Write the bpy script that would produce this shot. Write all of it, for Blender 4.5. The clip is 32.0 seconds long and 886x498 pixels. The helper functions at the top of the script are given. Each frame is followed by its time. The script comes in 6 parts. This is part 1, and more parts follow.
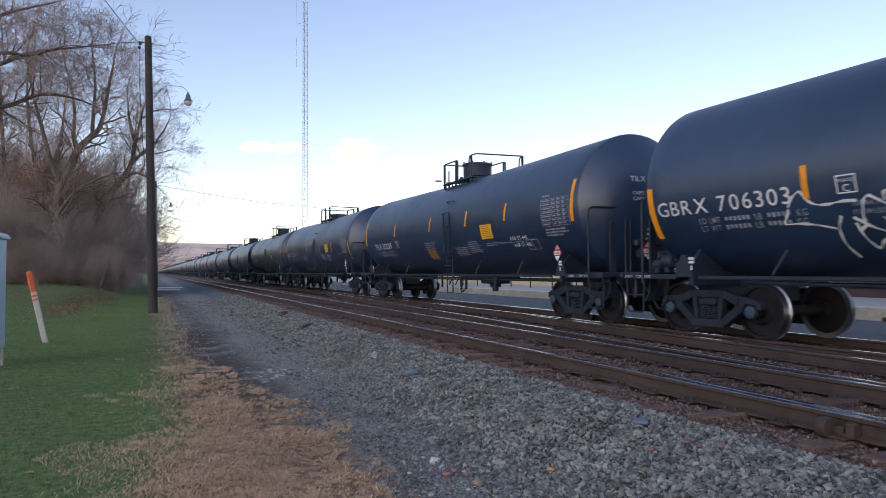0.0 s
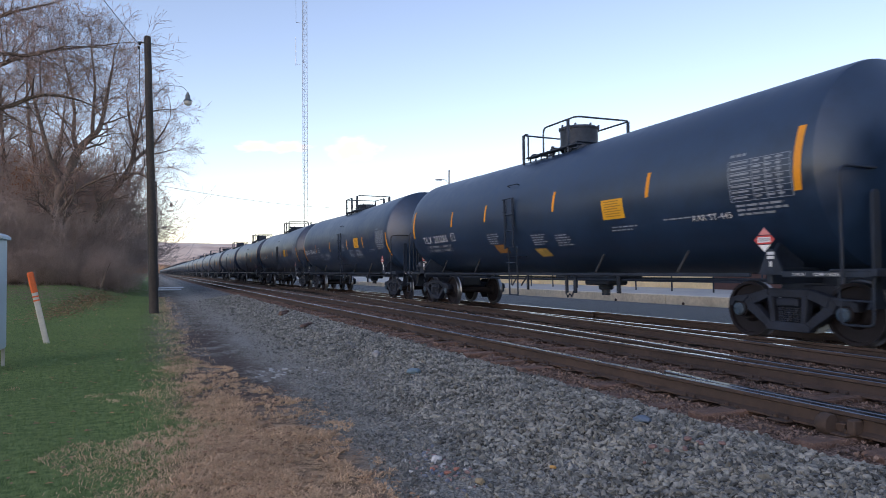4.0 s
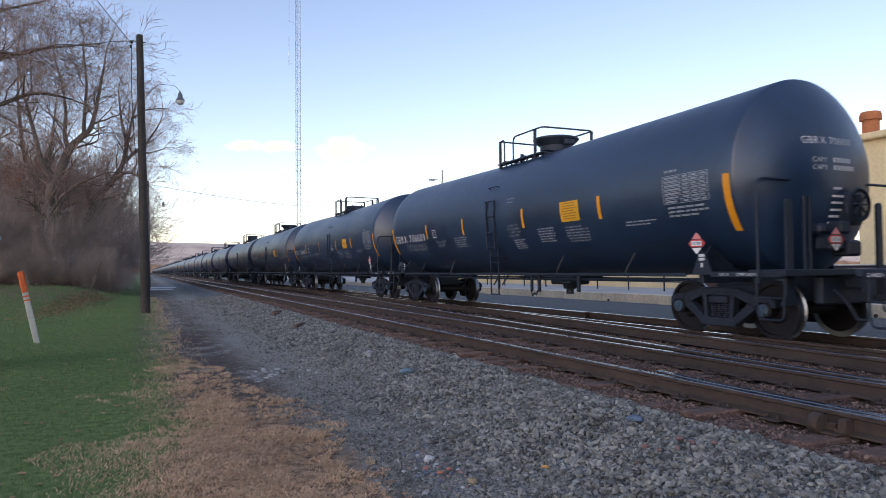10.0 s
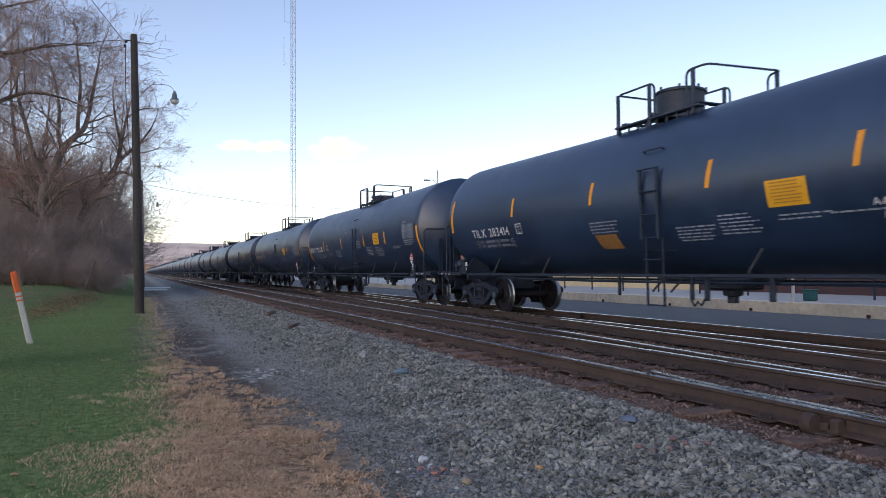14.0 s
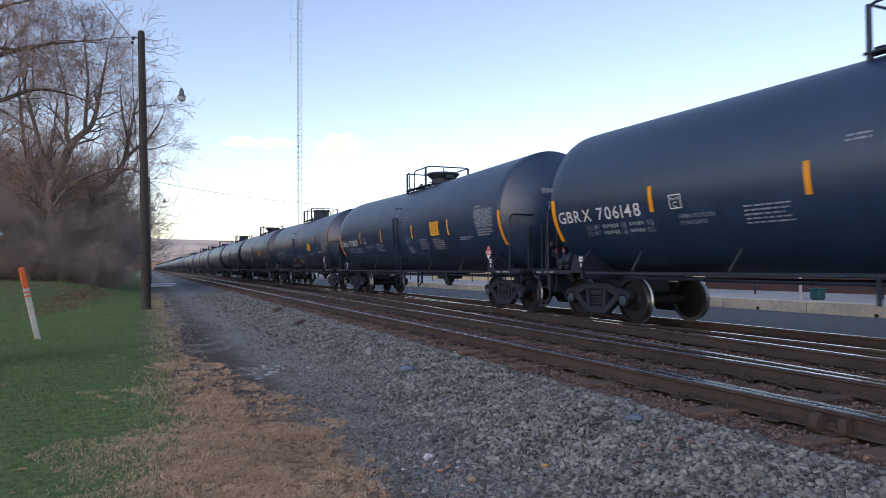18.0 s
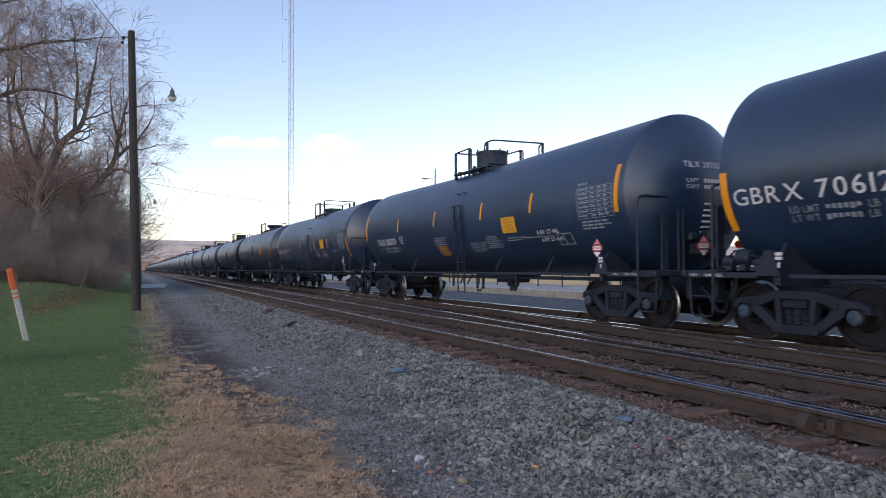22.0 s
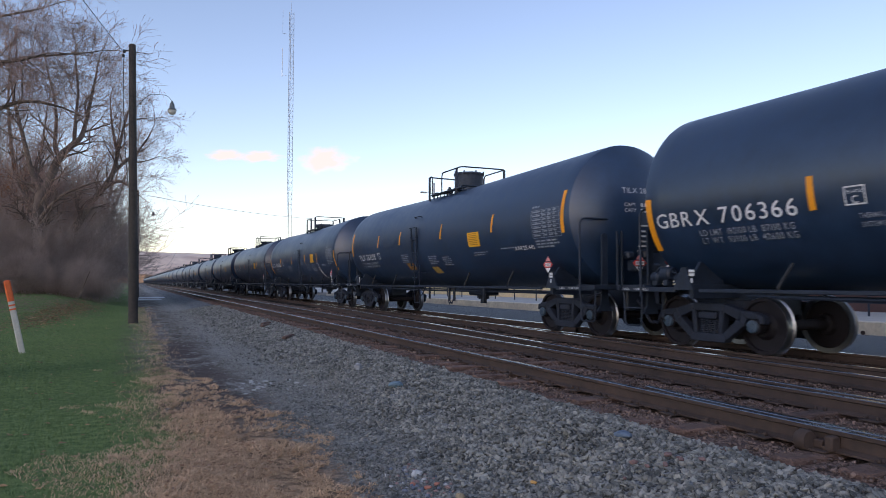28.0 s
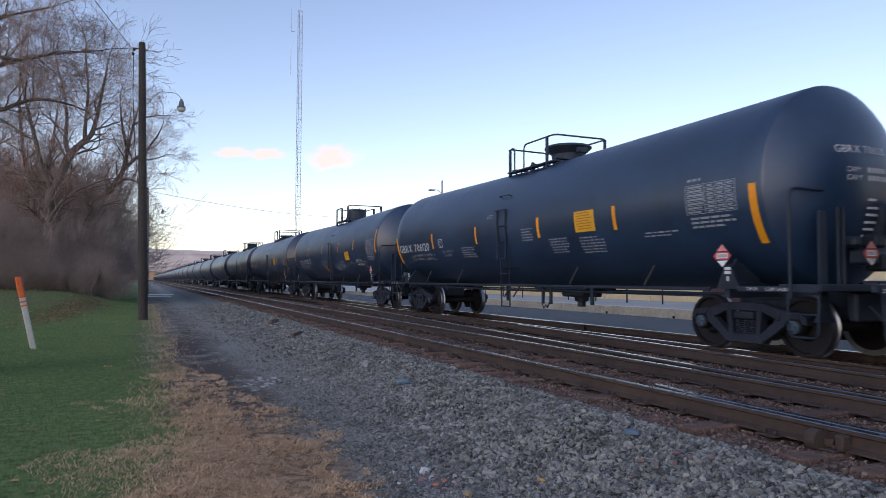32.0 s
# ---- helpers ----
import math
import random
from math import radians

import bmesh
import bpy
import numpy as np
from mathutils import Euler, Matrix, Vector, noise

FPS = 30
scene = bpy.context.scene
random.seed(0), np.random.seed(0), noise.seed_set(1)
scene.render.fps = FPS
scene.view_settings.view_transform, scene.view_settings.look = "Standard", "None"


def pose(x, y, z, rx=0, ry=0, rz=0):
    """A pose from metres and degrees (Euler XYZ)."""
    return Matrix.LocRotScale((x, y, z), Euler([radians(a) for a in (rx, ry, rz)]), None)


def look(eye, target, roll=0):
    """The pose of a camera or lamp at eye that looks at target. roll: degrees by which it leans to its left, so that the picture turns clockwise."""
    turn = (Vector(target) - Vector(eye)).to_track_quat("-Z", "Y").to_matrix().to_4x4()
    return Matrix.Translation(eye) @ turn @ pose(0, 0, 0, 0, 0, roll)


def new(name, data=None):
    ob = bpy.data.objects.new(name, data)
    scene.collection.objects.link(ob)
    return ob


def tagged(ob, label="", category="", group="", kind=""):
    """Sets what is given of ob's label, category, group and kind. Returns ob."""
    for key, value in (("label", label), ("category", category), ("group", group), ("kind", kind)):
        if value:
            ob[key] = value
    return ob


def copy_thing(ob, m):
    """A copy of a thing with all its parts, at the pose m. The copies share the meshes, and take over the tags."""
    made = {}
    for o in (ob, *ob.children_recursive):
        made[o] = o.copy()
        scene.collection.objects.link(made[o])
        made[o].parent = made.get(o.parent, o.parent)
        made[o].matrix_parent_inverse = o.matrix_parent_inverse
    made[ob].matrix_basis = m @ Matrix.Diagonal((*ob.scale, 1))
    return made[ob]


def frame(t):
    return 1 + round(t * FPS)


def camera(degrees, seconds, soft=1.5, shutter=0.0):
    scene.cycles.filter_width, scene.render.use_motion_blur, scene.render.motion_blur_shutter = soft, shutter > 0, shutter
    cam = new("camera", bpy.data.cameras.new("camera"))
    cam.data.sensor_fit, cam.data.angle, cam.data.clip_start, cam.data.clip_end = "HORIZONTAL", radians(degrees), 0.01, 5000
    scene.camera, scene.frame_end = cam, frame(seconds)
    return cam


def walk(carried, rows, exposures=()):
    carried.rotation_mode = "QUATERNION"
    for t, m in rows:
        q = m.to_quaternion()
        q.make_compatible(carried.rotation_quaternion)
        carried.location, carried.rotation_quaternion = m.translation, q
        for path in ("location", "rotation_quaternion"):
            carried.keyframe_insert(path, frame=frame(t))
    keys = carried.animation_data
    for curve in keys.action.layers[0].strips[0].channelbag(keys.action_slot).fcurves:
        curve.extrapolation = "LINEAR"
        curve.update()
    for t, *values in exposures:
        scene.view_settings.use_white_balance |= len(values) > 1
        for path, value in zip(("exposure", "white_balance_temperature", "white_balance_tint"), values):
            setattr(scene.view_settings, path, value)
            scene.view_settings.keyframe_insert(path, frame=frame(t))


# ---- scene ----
# ---------------------------------------------------------------- camera
cam = camera(66.9, 32.0, soft=0.5, shutter=0.1)
PATH = [
    (0,23.418,1.866,-0.272,-0.009,-0.003,1.147), (0.5,23.397,1.657,-0.154,-0.009,-0.000,1.147), (1,23.340,1.635,-0.296,-0.008,0.003,1.144),
    (1.5,23.216,1.681,-0.220,-0.008,-0.004,1.140), (2,23.238,1.711,-0.237,-0.010,-0.002,1.143), (2.5,23.272,1.757,-0.350,-0.010,0.001,1.143),
    (3,23.284,1.749,-0.454,-0.009,-0.002,1.147), (3.5,23.317,1.725,-0.522,-0.006,-0.003,1.146), (5.5,23.508,1.938,-0.595,-0.010,-0.008,1.144),
    (6,23.488,1.922,-0.486,-0.006,-0.012,1.147), (6.5,23.510,1.808,-0.449,-0.004,-0.011,1.145), (7,23.567,1.749,-0.469,-0.003,-0.003,1.146),
    (7.5,23.646,1.683,-0.499,-0.004,0.003,1.146), (8,23.893,1.564,-0.417,-0.010,-0.002,1.147), (8.5,23.947,1.509,-0.381,-0.007,0.000,1.146),
    (9,23.935,1.644,-0.308,-0.001,-0.001,1.145), (9.5,23.985,1.678,-0.383,-0.000,0.009,1.145), (10,23.947,1.757,-0.508,-0.004,-0.000,1.142),
    (10.5,23.871,1.842,-0.459,-0.002,-0.005,1.140), (11,23.867,1.877,-0.578,-0.000,-0.005,1.147), (11.5,23.932,1.845,-0.446,-0.003,-0.005,1.149),
    (12,23.961,1.840,-0.537,-0.004,-0.012,1.153), (12.5,24.206,1.902,-0.477,-0.005,-0.011,1.142), (13,24.306,1.934,-0.524,-0.001,-0.002,1.147),
    (13.5,24.439,1.896,-0.729,-0.004,0.001,1.153), (14,24.370,1.793,-0.441,-0.001,-0.004,1.143), (14.5,24.306,1.871,-0.373,0.002,-0.003,1.143),
    (16.5,23.959,1.761,-0.101,-0.002,-0.010,1.142), (17,23.925,1.645,-0.165,0.002,-0.004,1.151), (17.5,23.854,1.591,-0.211,0.003,-0.006,1.147),
    (18,23.870,1.563,-0.241,-0.001,0.001,1.146), (18.5,23.853,1.527,-0.319,0.003,-0.000,1.145), (19,23.954,1.517,-0.366,-0.000,-0.003,1.145),
    (19.5,24.074,1.612,-0.303,0.000,0.001,1.143), (20,24.067,1.958,-0.776,0.005,-0.002,1.141), (20.5,23.809,2.040,-0.163,0.009,0.001,1.147),
    (21,23.953,1.986,-0.198,-0.003,0.006,1.148), (21.5,24.418,1.778,-0.346,-0.002,0.003,1.150), (22,24.576,1.651,-0.215,0.003,0.001,1.149),
    (22.5,24.676,1.717,-0.450,0.001,0.002,1.148), (23,25.128,1.708,-0.371,0.002,-0.000,1.150), (23.5,25.310,1.819,-0.099,-0.007,-0.000,1.148),
    (24,25.348,1.897,-0.223,-0.001,0.010,1.147), (24.5,25.192,1.979,-0.223,0.006,0.005,1.152), (25,24.825,2.097,-0.009,0.003,0.006,1.147),
    (25.5,24.703,2.159,-0.157,0.007,0.009,1.146), (27.5,24.692,2.696,0.198,0.002,0.002,1.147), (28,24.726,2.828,0.055,0.002,-0.004,1.150),
    (28.5,24.710,2.867,0.126,0.001,-0.002,1.153), (29,24.658,2.853,0.098,0.004,0.002,1.153), (29.5,24.654,2.721,-0.083,0.010,0.007,1.152),
    (30,24.661,2.607,0.075,0.004,0.005,1.150), (30.5,24.584,2.506,-0.075,0.003,0.006,1.153), (31,24.495,2.548,0.097,0.004,0.005,1.148),
    (31.5,24.278,2.520,0.149,0.005,0.005,1.150), (32,24.046,2.631,0.189,0.000,0.001,1.147),
]

LEAN_ROWS = []
for t, yaw, pitch, roll, x, y, z in PATH:
    a, b = radians(yaw), radians(pitch)
    way = Vector((math.sin(a) * math.cos(b), math.cos(a) * math.cos(b), math.sin(b)))
    eye = Vector((x, y, z))
    LEAN_ROWS.append((t, look(eye, eye + way, roll)))
walk(cam, LEAN_ROWS, exposures=[(0, 0.76, 7300, 23), (25.5, 0.76, 7300, 23), (28, 0.62, 7100, 23), (32, 0.62, 7100, 23)])

# ---------------------------------------------------------------- daylight
SUN_FROM = Vector((-0.86, -0.5, 0.0)).normalized()
SUN_HEIGHT = radians(26.0)
world = bpy.data.worlds.new("world")
scene.world = world
world.use_nodes = True
wn = world.node_tree
sky = wn.nodes.new("ShaderNodeTexSky")
sky.sky_type = "NISHITA"
sky.sun_disc = False
sky.sun_elevation = SUN_HEIGHT
sky.sun_rotation = math.atan2(SUN_FROM.x, SUN_FROM.y)
sky.air_density, sky.dust_density, sky.ozone_density = 1.0, 0.45, 1.6
wn.links.new(sky.outputs[0], wn.nodes["Background"].inputs[0])
wn.nodes["Background"].inputs[1].default_value = 0.15
sun = new("sun", bpy.data.lights.new("sun", "SUN"))
sun.data.energy, sun.data.angle, sun.data.color = 0.06, radians(100), (1.0, 0.97, 0.94)
sun_way = -(SUN_FROM * math.cos(SUN_HEIGHT) + Vector((0, 0, math.sin(SUN_HEIGHT))))
sun.matrix_world = look((-60, -40, 40), Vector((-60, -40, 40)) + sun_way)

# ---------------------------------------------------------------- the plan, in metres
RAIL_NEAR = 5.04          # near rail of the near track
GAUGE = 1.505             # between rail heads' middles
TRACK_FAR = 9.86          # middle of the train's track
TANK_R, TANK_Z = 1.60, 2.62
CAR_STEP = 17.968
PATH_Z = -0.45


def car_place(k, t):
    """How far along the track the middle of car k stands at t seconds."""
    return 1.934 + CAR_STEP * k + SHIFT.get(k, 0.0) - 14.869 * t + 0.003466 * t * t


def smooth(a, b, v):
    v = min(1.0, max(0.0, (v - a) / (b - a)))
    return v * v * (3 - 2 * v)


def ground_z(x, y):
    """The lie of the land: track bed, its shoulder, the path, the lawn with its bank, the road beyond the tracks."""
    z = PATH_Z
    z += 0.24 * smooth(2.3, 4.1, x)
    z -= 0.012 * smooth(4.25, 4.6, x)
    z += 0.01 * smooth(11.4, 12.2, x)
    z += 0.95 * smooth(26, 52, y) * smooth(0.2, -5.0, x) * (1 - smooth(80, 200, y))
    z += 0.25 * smooth(-3, -14, x)
    return z


# ---------------------------------------------------------------- materials
def material(name, base, rough=0.7, metal=0.0, vary=0.25, grain=8.0, stain=0.8, bump=0.15, second=None, bump_scale=None,
             island=False, coat=0.0, spec=0.5):
    """Colour that varies at two scales, roughness that follows it, and fine relief."""
    m = bpy.data.materials.new(name)
    m.use_nodes = True
    nt = m.node_tree
    bsdf = nt.nodes["Principled BSDF"]
    tc = nt.nodes.new("ShaderNodeTexCoord")
    info = nt.nodes.new("ShaderNodeObjectInfo")
    shift = nt.nodes.new("ShaderNodeVectorMath")
    shift.operation = "MULTIPLY_ADD"
    shift.inputs[1].default_value = (17, 31, 11)
    nt.links.new(info.outputs["Random"], shift.inputs[0])
    nt.links.new(tc.outputs["Object"], shift.inputs[2])
    n1 = nt.nodes.new("ShaderNodeTexNoise")
    n1.inputs["Scale"].default_value = grain
    n1.inputs["Detail"].default_value = 6
    n1.inputs["Roughness"].default_value = 0.65
    n2 = nt.nodes.new("ShaderNodeTexNoise")
    n2.inputs["Scale"].default_value = stain
    n2.inputs["Detail"].default_value = 4
    for n in (n1, n2):
        nt.links.new(shift.outputs[0], n.inputs["Vector"])
    add = nt.nodes.new("ShaderNodeMath")
    add.operation = "ADD"
    nt.links.new(n1.outputs[0], add.inputs[0])
    nt.links.new(n2.outputs[0], add.inputs[1])
    fac = add.outputs[0]
    if island:
        geo = nt.nodes.new("ShaderNodeNewGeometry")
        half = nt.nodes.new("ShaderNodeMath")
        half.operation = "MULTIPLY_ADD"
        half.inputs[1].default_value, half.inputs[2].default_value = 0.55, -0.28
        nt.links.new(geo.outputs["Random Per Island"], half.inputs[0])
        more = nt.nodes.new("ShaderNodeMath")
        more.operation = "ADD"
        nt.links.new(fac, more.inputs[0])
        nt.links.new(half.outputs[0], more.inputs[1])
        fac = more.outputs[0]
    ramp = nt.nodes.new("ShaderNodeMapRange")
    ramp.inputs["From Min"].default_value, ramp.inputs["From Max"].default_value = 0.65, 1.35
    nt.links.new(fac, ramp.inputs["Value"])
    mix = nt.nodes.new("ShaderNodeMix")
    mix.data_type = "RGBA"
    lo = [c * (1 - vary) for c in base]
    hi = second or [min(1, c * (1 + vary)) for c in base]
    mix.inputs[6].default_value, mix.inputs[7].default_value = (*lo, 1), (*hi, 1)
    nt.links.new(ramp.outputs[0], mix.inputs[0])
    nt.links.new(mix.outputs[2], bsdf.inputs["Base Color"])
    rr = nt.nodes.new("ShaderNodeMapRange")
    rr.inputs["To Min"].default_value, rr.inputs["To Max"].default_value = max(0.03, rough - 0.08), min(1, rough + 0.1)
    nt.links.new(ramp.outputs[0], rr.inputs["Value"])
    nt.links.new(rr.outputs[0], bsdf.inputs["Roughness"])
    bsdf.inputs["Metallic"].default_value = metal
    bsdf.inputs["Specular IOR Level"].default_value = spec
    bsdf.inputs["Coat Weight"].default_value = coat
    if bump:
        bp = nt.nodes.new("ShaderNodeBump")
        bp.inputs["Strength"].default_value, bp.inputs["Distance"].default_value = min(1, bump * 2), bump * 0.1
        src = n1
        if bump_scale:
            src = nt.nodes.new("ShaderNodeTexNoise")
            src.inputs["Scale"].default_value = bump_scale
            src.inputs["Detail"].default_value = 5
            nt.links.new(shift.outputs[0], src.inputs["Vector"])
        nt.links.new(src.outputs[0], bp.inputs["Height"])
        nt.links.new(bp.outputs[0], bsdf.inputs["Normal"])
    return m


def plain(name, colour, rough=0.5, metal=0.0, glow=0.0):
    m = bpy.data.materials.new(name)
    m.use_nodes = True
    b = m.node_tree.nodes["Principled BSDF"]
    b.inputs["Base Color"].default_value = (*colour, 1)
    b.inputs["Roughness"].default_value, b.inputs["Metallic"].default_value = rough, metal
    if glow:
        b.inputs["Emission Color"].default_value = (*colour, 1)
        b.inputs["Emission Strength"].default_value = glow
    return m


TANK_PAINT = material("black_tank_paint", (0.0095, 0.031, 0.073), 0.37, vary=0.4, grain=3.0, stain=0.45, bump=0.002, bump_scale=2.5, spec=0.9)
FRAME_PAINT = material("black_frame_paint", (0.0104, 0.0182, 0.0343), 0.5, vary=0.4, grain=14, stain=2, bump=0.05, second=(0.0221, 0.0351, 0.0594), spec=0.35)
CAST_STEEL = material("grimy_cast_steel", (0.0097, 0.0143, 0.0257), 0.65, vary=0.4, grain=20, stain=3, bump=0.12, second=(0.0247, 0.0338, 0.0554), spec=0.3)
WHEEL_STEEL = material("grimy_wheel_steel", (0.013, 0.0115, 0.015), 0.6, vary=0.4, grain=18, stain=4, bump=0.05, spec=0.2)
# the frame paint made lighter, for dust and sky light on the tank tops
FITTING_PAINT = material("dusty_skylit_fitting_paint", (0.022, 0.034, 0.055), 0.55, vary=0.4, grain=14, stain=2, bump=0.05, second=(0.050, 0.068, 0.098), spec=0.35)
TREAD = material("bright_wheel_tread", (0.28, 0.30, 0.33), 0.34, metal=1.0, vary=0.1, grain=30, stain=5, bump=0.02)
BEARING_BLUE = material("blue_bearing_cap", (0.022, 0.075, 0.14), 0.6, vary=0.3, grain=20, stain=6, bump=0.04, second=(0.05, 0.07, 0.09))
STRIPE_YELLOW = material("yellow_reflective_tape", (0.80, 0.30, 0.012), 0.45, vary=0.12, grain=20, stain=3, bump=0.01)
PLACARD_YELLOW = material("yellow_placard", (0.74, 0.36, 0.02), 0.5, vary=0.1, grain=25, stain=4, bump=0.01)
ORANGE_LABEL = material("orange_label", (0.24, 0.115, 0.035), 0.6, vary=0.3, grain=25, stain=4, bump=0.01)
STENCIL = material("white_stencil_paint", (0.58, 0.59, 0.61), 0.6, vary=0.15, grain=30, stain=3, bump=0.01)
STENCIL_DULL = material("worn_stencil_paint", (0.2380, 0.2700, 0.3250), 0.65, vary=0.35, grain=30, stain=5, bump=0.01)
PLACARD_WHITE = plain("placard_white", (0.75, 0.75, 0.76), 0.4)
PLACARD_RED = plain("placard_red", (0.55, 0.05, 0.05), 0.4)
RUST = material("rusty_rail_side", (0.056, 0.036, 0.029), 0.85, vary=0.45, grain=12, stain=1.5, bump=0.15)
RAIL_TOP = material("bright_rail_head", (0.55, 0.58, 0.62), 0.26, metal=1.0, vary=0.1, grain=6, stain=0.5, bump=0.005)
RAIL_DULL = material("dull_rail_head", (0.30, 0.32, 0.35), 0.25, metal=1.0, vary=0.35, grain=6, stain=0.5, bump=0.008, second=(0.48, 0.50, 0.53))
TIE_WOOD = material("weathered_tie", (0.0845, 0.0513, 0.0438), 0.9, vary=0.5, grain=12, stain=2.5, bump=0.5, second=(0.2444, 0.1450, 0.1112))
BALLAST = material("ballast_stone", (0.1127, 0.1169, 0.1087), 0.85, vary=0.5, grain=14, stain=3, bump=0.25, second=(0.3150, 0.3118, 0.2822), island=True)
BALLAST_RUST = material("rust_stained_ballast", (0.0949, 0.0622, 0.0528), 0.9, vary=0.45, grain=14, stain=2, bump=0.3, second=(0.2457, 0.1647, 0.1344), island=True)
# near-black colours that hold the train's shade as well as some oil
BALLAST_SHADE_OIL = material("shaded_oily_ballast", (0.012, 0.012, 0.013), 0.8, vary=0.4, grain=14, stain=2, bump=0.2, second=(0.036, 0.033, 0.032), island=True)
TIE_SHADE_OIL = material("shaded_oily_tie", (0.016, 0.014, 0.013), 0.85, vary=0.4, grain=12, stain=2.5, bump=0.4, second=(0.045, 0.036, 0.032))
GRASS = material("grass_blades", (0.1225, 0.2024, 0.0675), 0.8, vary=0.15, grain=6, stain=0.5, bump=0, second=(0.1960, 0.2714, 0.1035), island=True)
DEAD_GRASS = material("dead_grass", (0.5140, 0.3282, 0.1997), 0.85, vary=0.25, grain=6, stain=1, bump=0, second=(0.7587, 0.5117, 0.3251), island=True)
FALLEN_LEAF = material("fallen_leaf", (0.3162, 0.1666, 0.1062), 0.8, vary=0.4, grain=10, stain=2, bump=0.1, second=(0.5168, 0.2916, 0.1590), island=True)
BARK = material("grey_brown_bark", (0.1196, 0.0896, 0.0770), 0.9, vary=0.35, grain=12, stain=1, bump=0.3, second=(0.2599, 0.1949, 0.1584))
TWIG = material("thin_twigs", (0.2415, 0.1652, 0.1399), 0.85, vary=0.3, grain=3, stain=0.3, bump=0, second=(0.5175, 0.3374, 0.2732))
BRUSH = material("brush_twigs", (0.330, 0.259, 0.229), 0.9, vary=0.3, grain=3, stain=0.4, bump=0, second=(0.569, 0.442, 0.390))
POLE_WOOD = material("creosoted_pole", (0.033, 0.027, 0.024), 0.85, vary=0.35, grain=9, stain=0.8, bump=0.3, second=(0.070, 0.058, 0.051))
GALV = material("galvanised_steel", (0.42, 0.43, 0.44), 0.5, metal=0.5, vary=0.2, grain=15, stain=2, bump=0.03)
TOWER_PAINT = material("tower_steel", (0.3360, 0.3280, 0.3280), 0.6, vary=0.15, grain=3, stain=0.2, bump=0.0)
WIRE = plain("black_wire", (0.03, 0.03, 0.032), 0.6)
CABINET_PAINT = material("pale_blue_cabinet_paint", (0.4830, 0.6000, 0.6440), 0.45, vary=0.1, grain=12, stain=1.2, bump=0.02)
MARKER_WHITE = material("white_marker_plastic", (0.5290, 0.5060, 0.4500), 0.5, vary=0.12, grain=20, stain=5, bump=0.02)
MARKER_ORANGE = material("orange_marker_plastic", (0.75, 0.13, 0.03), 0.45, vary=0.12, grain=20, stain=5, bump=0.02)
ROAD_TAR = material("worn_road_surface", (0.60, 0.60, 0.58), 0.8, vary=0.2, grain=5, stain=0.3, bump=0.08)
ASPHALT = material("pale_asphalt", (0.40, 0.385, 0.36), 0.85, vary=0.2, grain=6, stain=0.25, bump=0.1)
CONCRETE = material("old_concrete", (0.62, 0.55, 0.43), 0.85, vary=0.3, grain=7, stain=0.9, bump=0.15)
BUFF_WALL = material("buff_plaster", (0.74, 0.58, 0.34), 0.85, vary=0.15, grain=6, stain=0.4, bump=0.1)
RED_BRICK = material("red_brick", (0.085, 0.045, 0.042), 0.85, vary=0.3, grain=9, stain=0.6, bump=0.15)
ORANGE_BRICK = material("orange_chimney_brick", (0.50, 0.17, 0.07), 0.85, vary=0.25, grain=9, stain=0.8, bump=0.15)
DARK_GLASS = plain("dark_window_glass", (0.02, 0.025, 0.03), 0.08)
# rosy evening light is put into the hills' bright base colour
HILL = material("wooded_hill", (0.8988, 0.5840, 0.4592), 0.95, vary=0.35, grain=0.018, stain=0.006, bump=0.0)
# orange colour paints low evening light on the strip below the hills
ORANGE_LIT_WOODS = material("orange_lit_woods", (0.46, 0.27, 0.16), 0.95, vary=0.45, grain=0.08, stain=0.02, bump=0.0)
GREEN_PAINT = material("green_painted_steel", (0.015, 0.10, 0.095), 0.6, vary=0.3, grain=12, stain=3, bump=0.02)
BROWN_LEAF_TREE = material("russet_leaves", (0.42, 0.15, 0.05), 0.8, vary=0.35, grain=4, stain=0.5, bump=0, second=(0.40, 0.18, 0.08), island=True)


# ---------------------------------------------------------------- mesh tools
def mesh_of(name, bm, mats):
    me = bpy.data.meshes.new(name)
    bm.to_mesh(me)
    bm.free()
    for m in (mats if isinstance(mats, (list, tuple)) else [mats]):
        me.materials.append(m)
    return me


def part(name, bm, mat, parent=None, label="", smooth_angle=None):
    """Links a bmesh as one mesh object under a thing or part."""
    me = mesh_of(name, bm, mat)
    if smooth_angle is not None:
        for f in me.polygons:
            f.use_smooth = True
        me.set_sharp_from_angle(angle=radians(smooth_angle))
    ob = new(name, me)
    ob.parent = parent
    if label:
        tagged(ob, label)
    return ob


def thing(name, label, category, group="", kind=""):
    return tagged(new(name), label, category, group, kind)


def box(bm, x0, x1, y0, y1, z0, z1, bevel=0.0, mi=0, m=None):
    """A box from its extents, with chamfered edges."""
    b = min(bevel, 0.45 * (x1 - x0), 0.45 * (y1 - y0), 0.45 * (z1 - z0))
    sub = bmesh.new() if b > 0 else bm
    vs = [sub.verts.new((x, y, z)) for z in (z0, z1) for y in (y0, y1) for x in (x0, x1)]
    fs = [sub.faces.new([vs[i] for i in q]) for q in ((0, 2, 3, 1), (4, 5, 7, 6), (0, 1, 5, 4), (2, 6, 7, 3), (0, 4, 6, 2), (1, 3, 7, 5))]
    if b > 0:
        bmesh.ops.bevel(sub, geom=sub.edges[:], offset=b, segments=1, affect="EDGES")
        merge(bm, sub, m, mi)
    else:
        if m:
            bmesh.ops.transform(bm, matrix=m, verts=vs)
        for f in fs:
            f.material_index = mi
    return bm


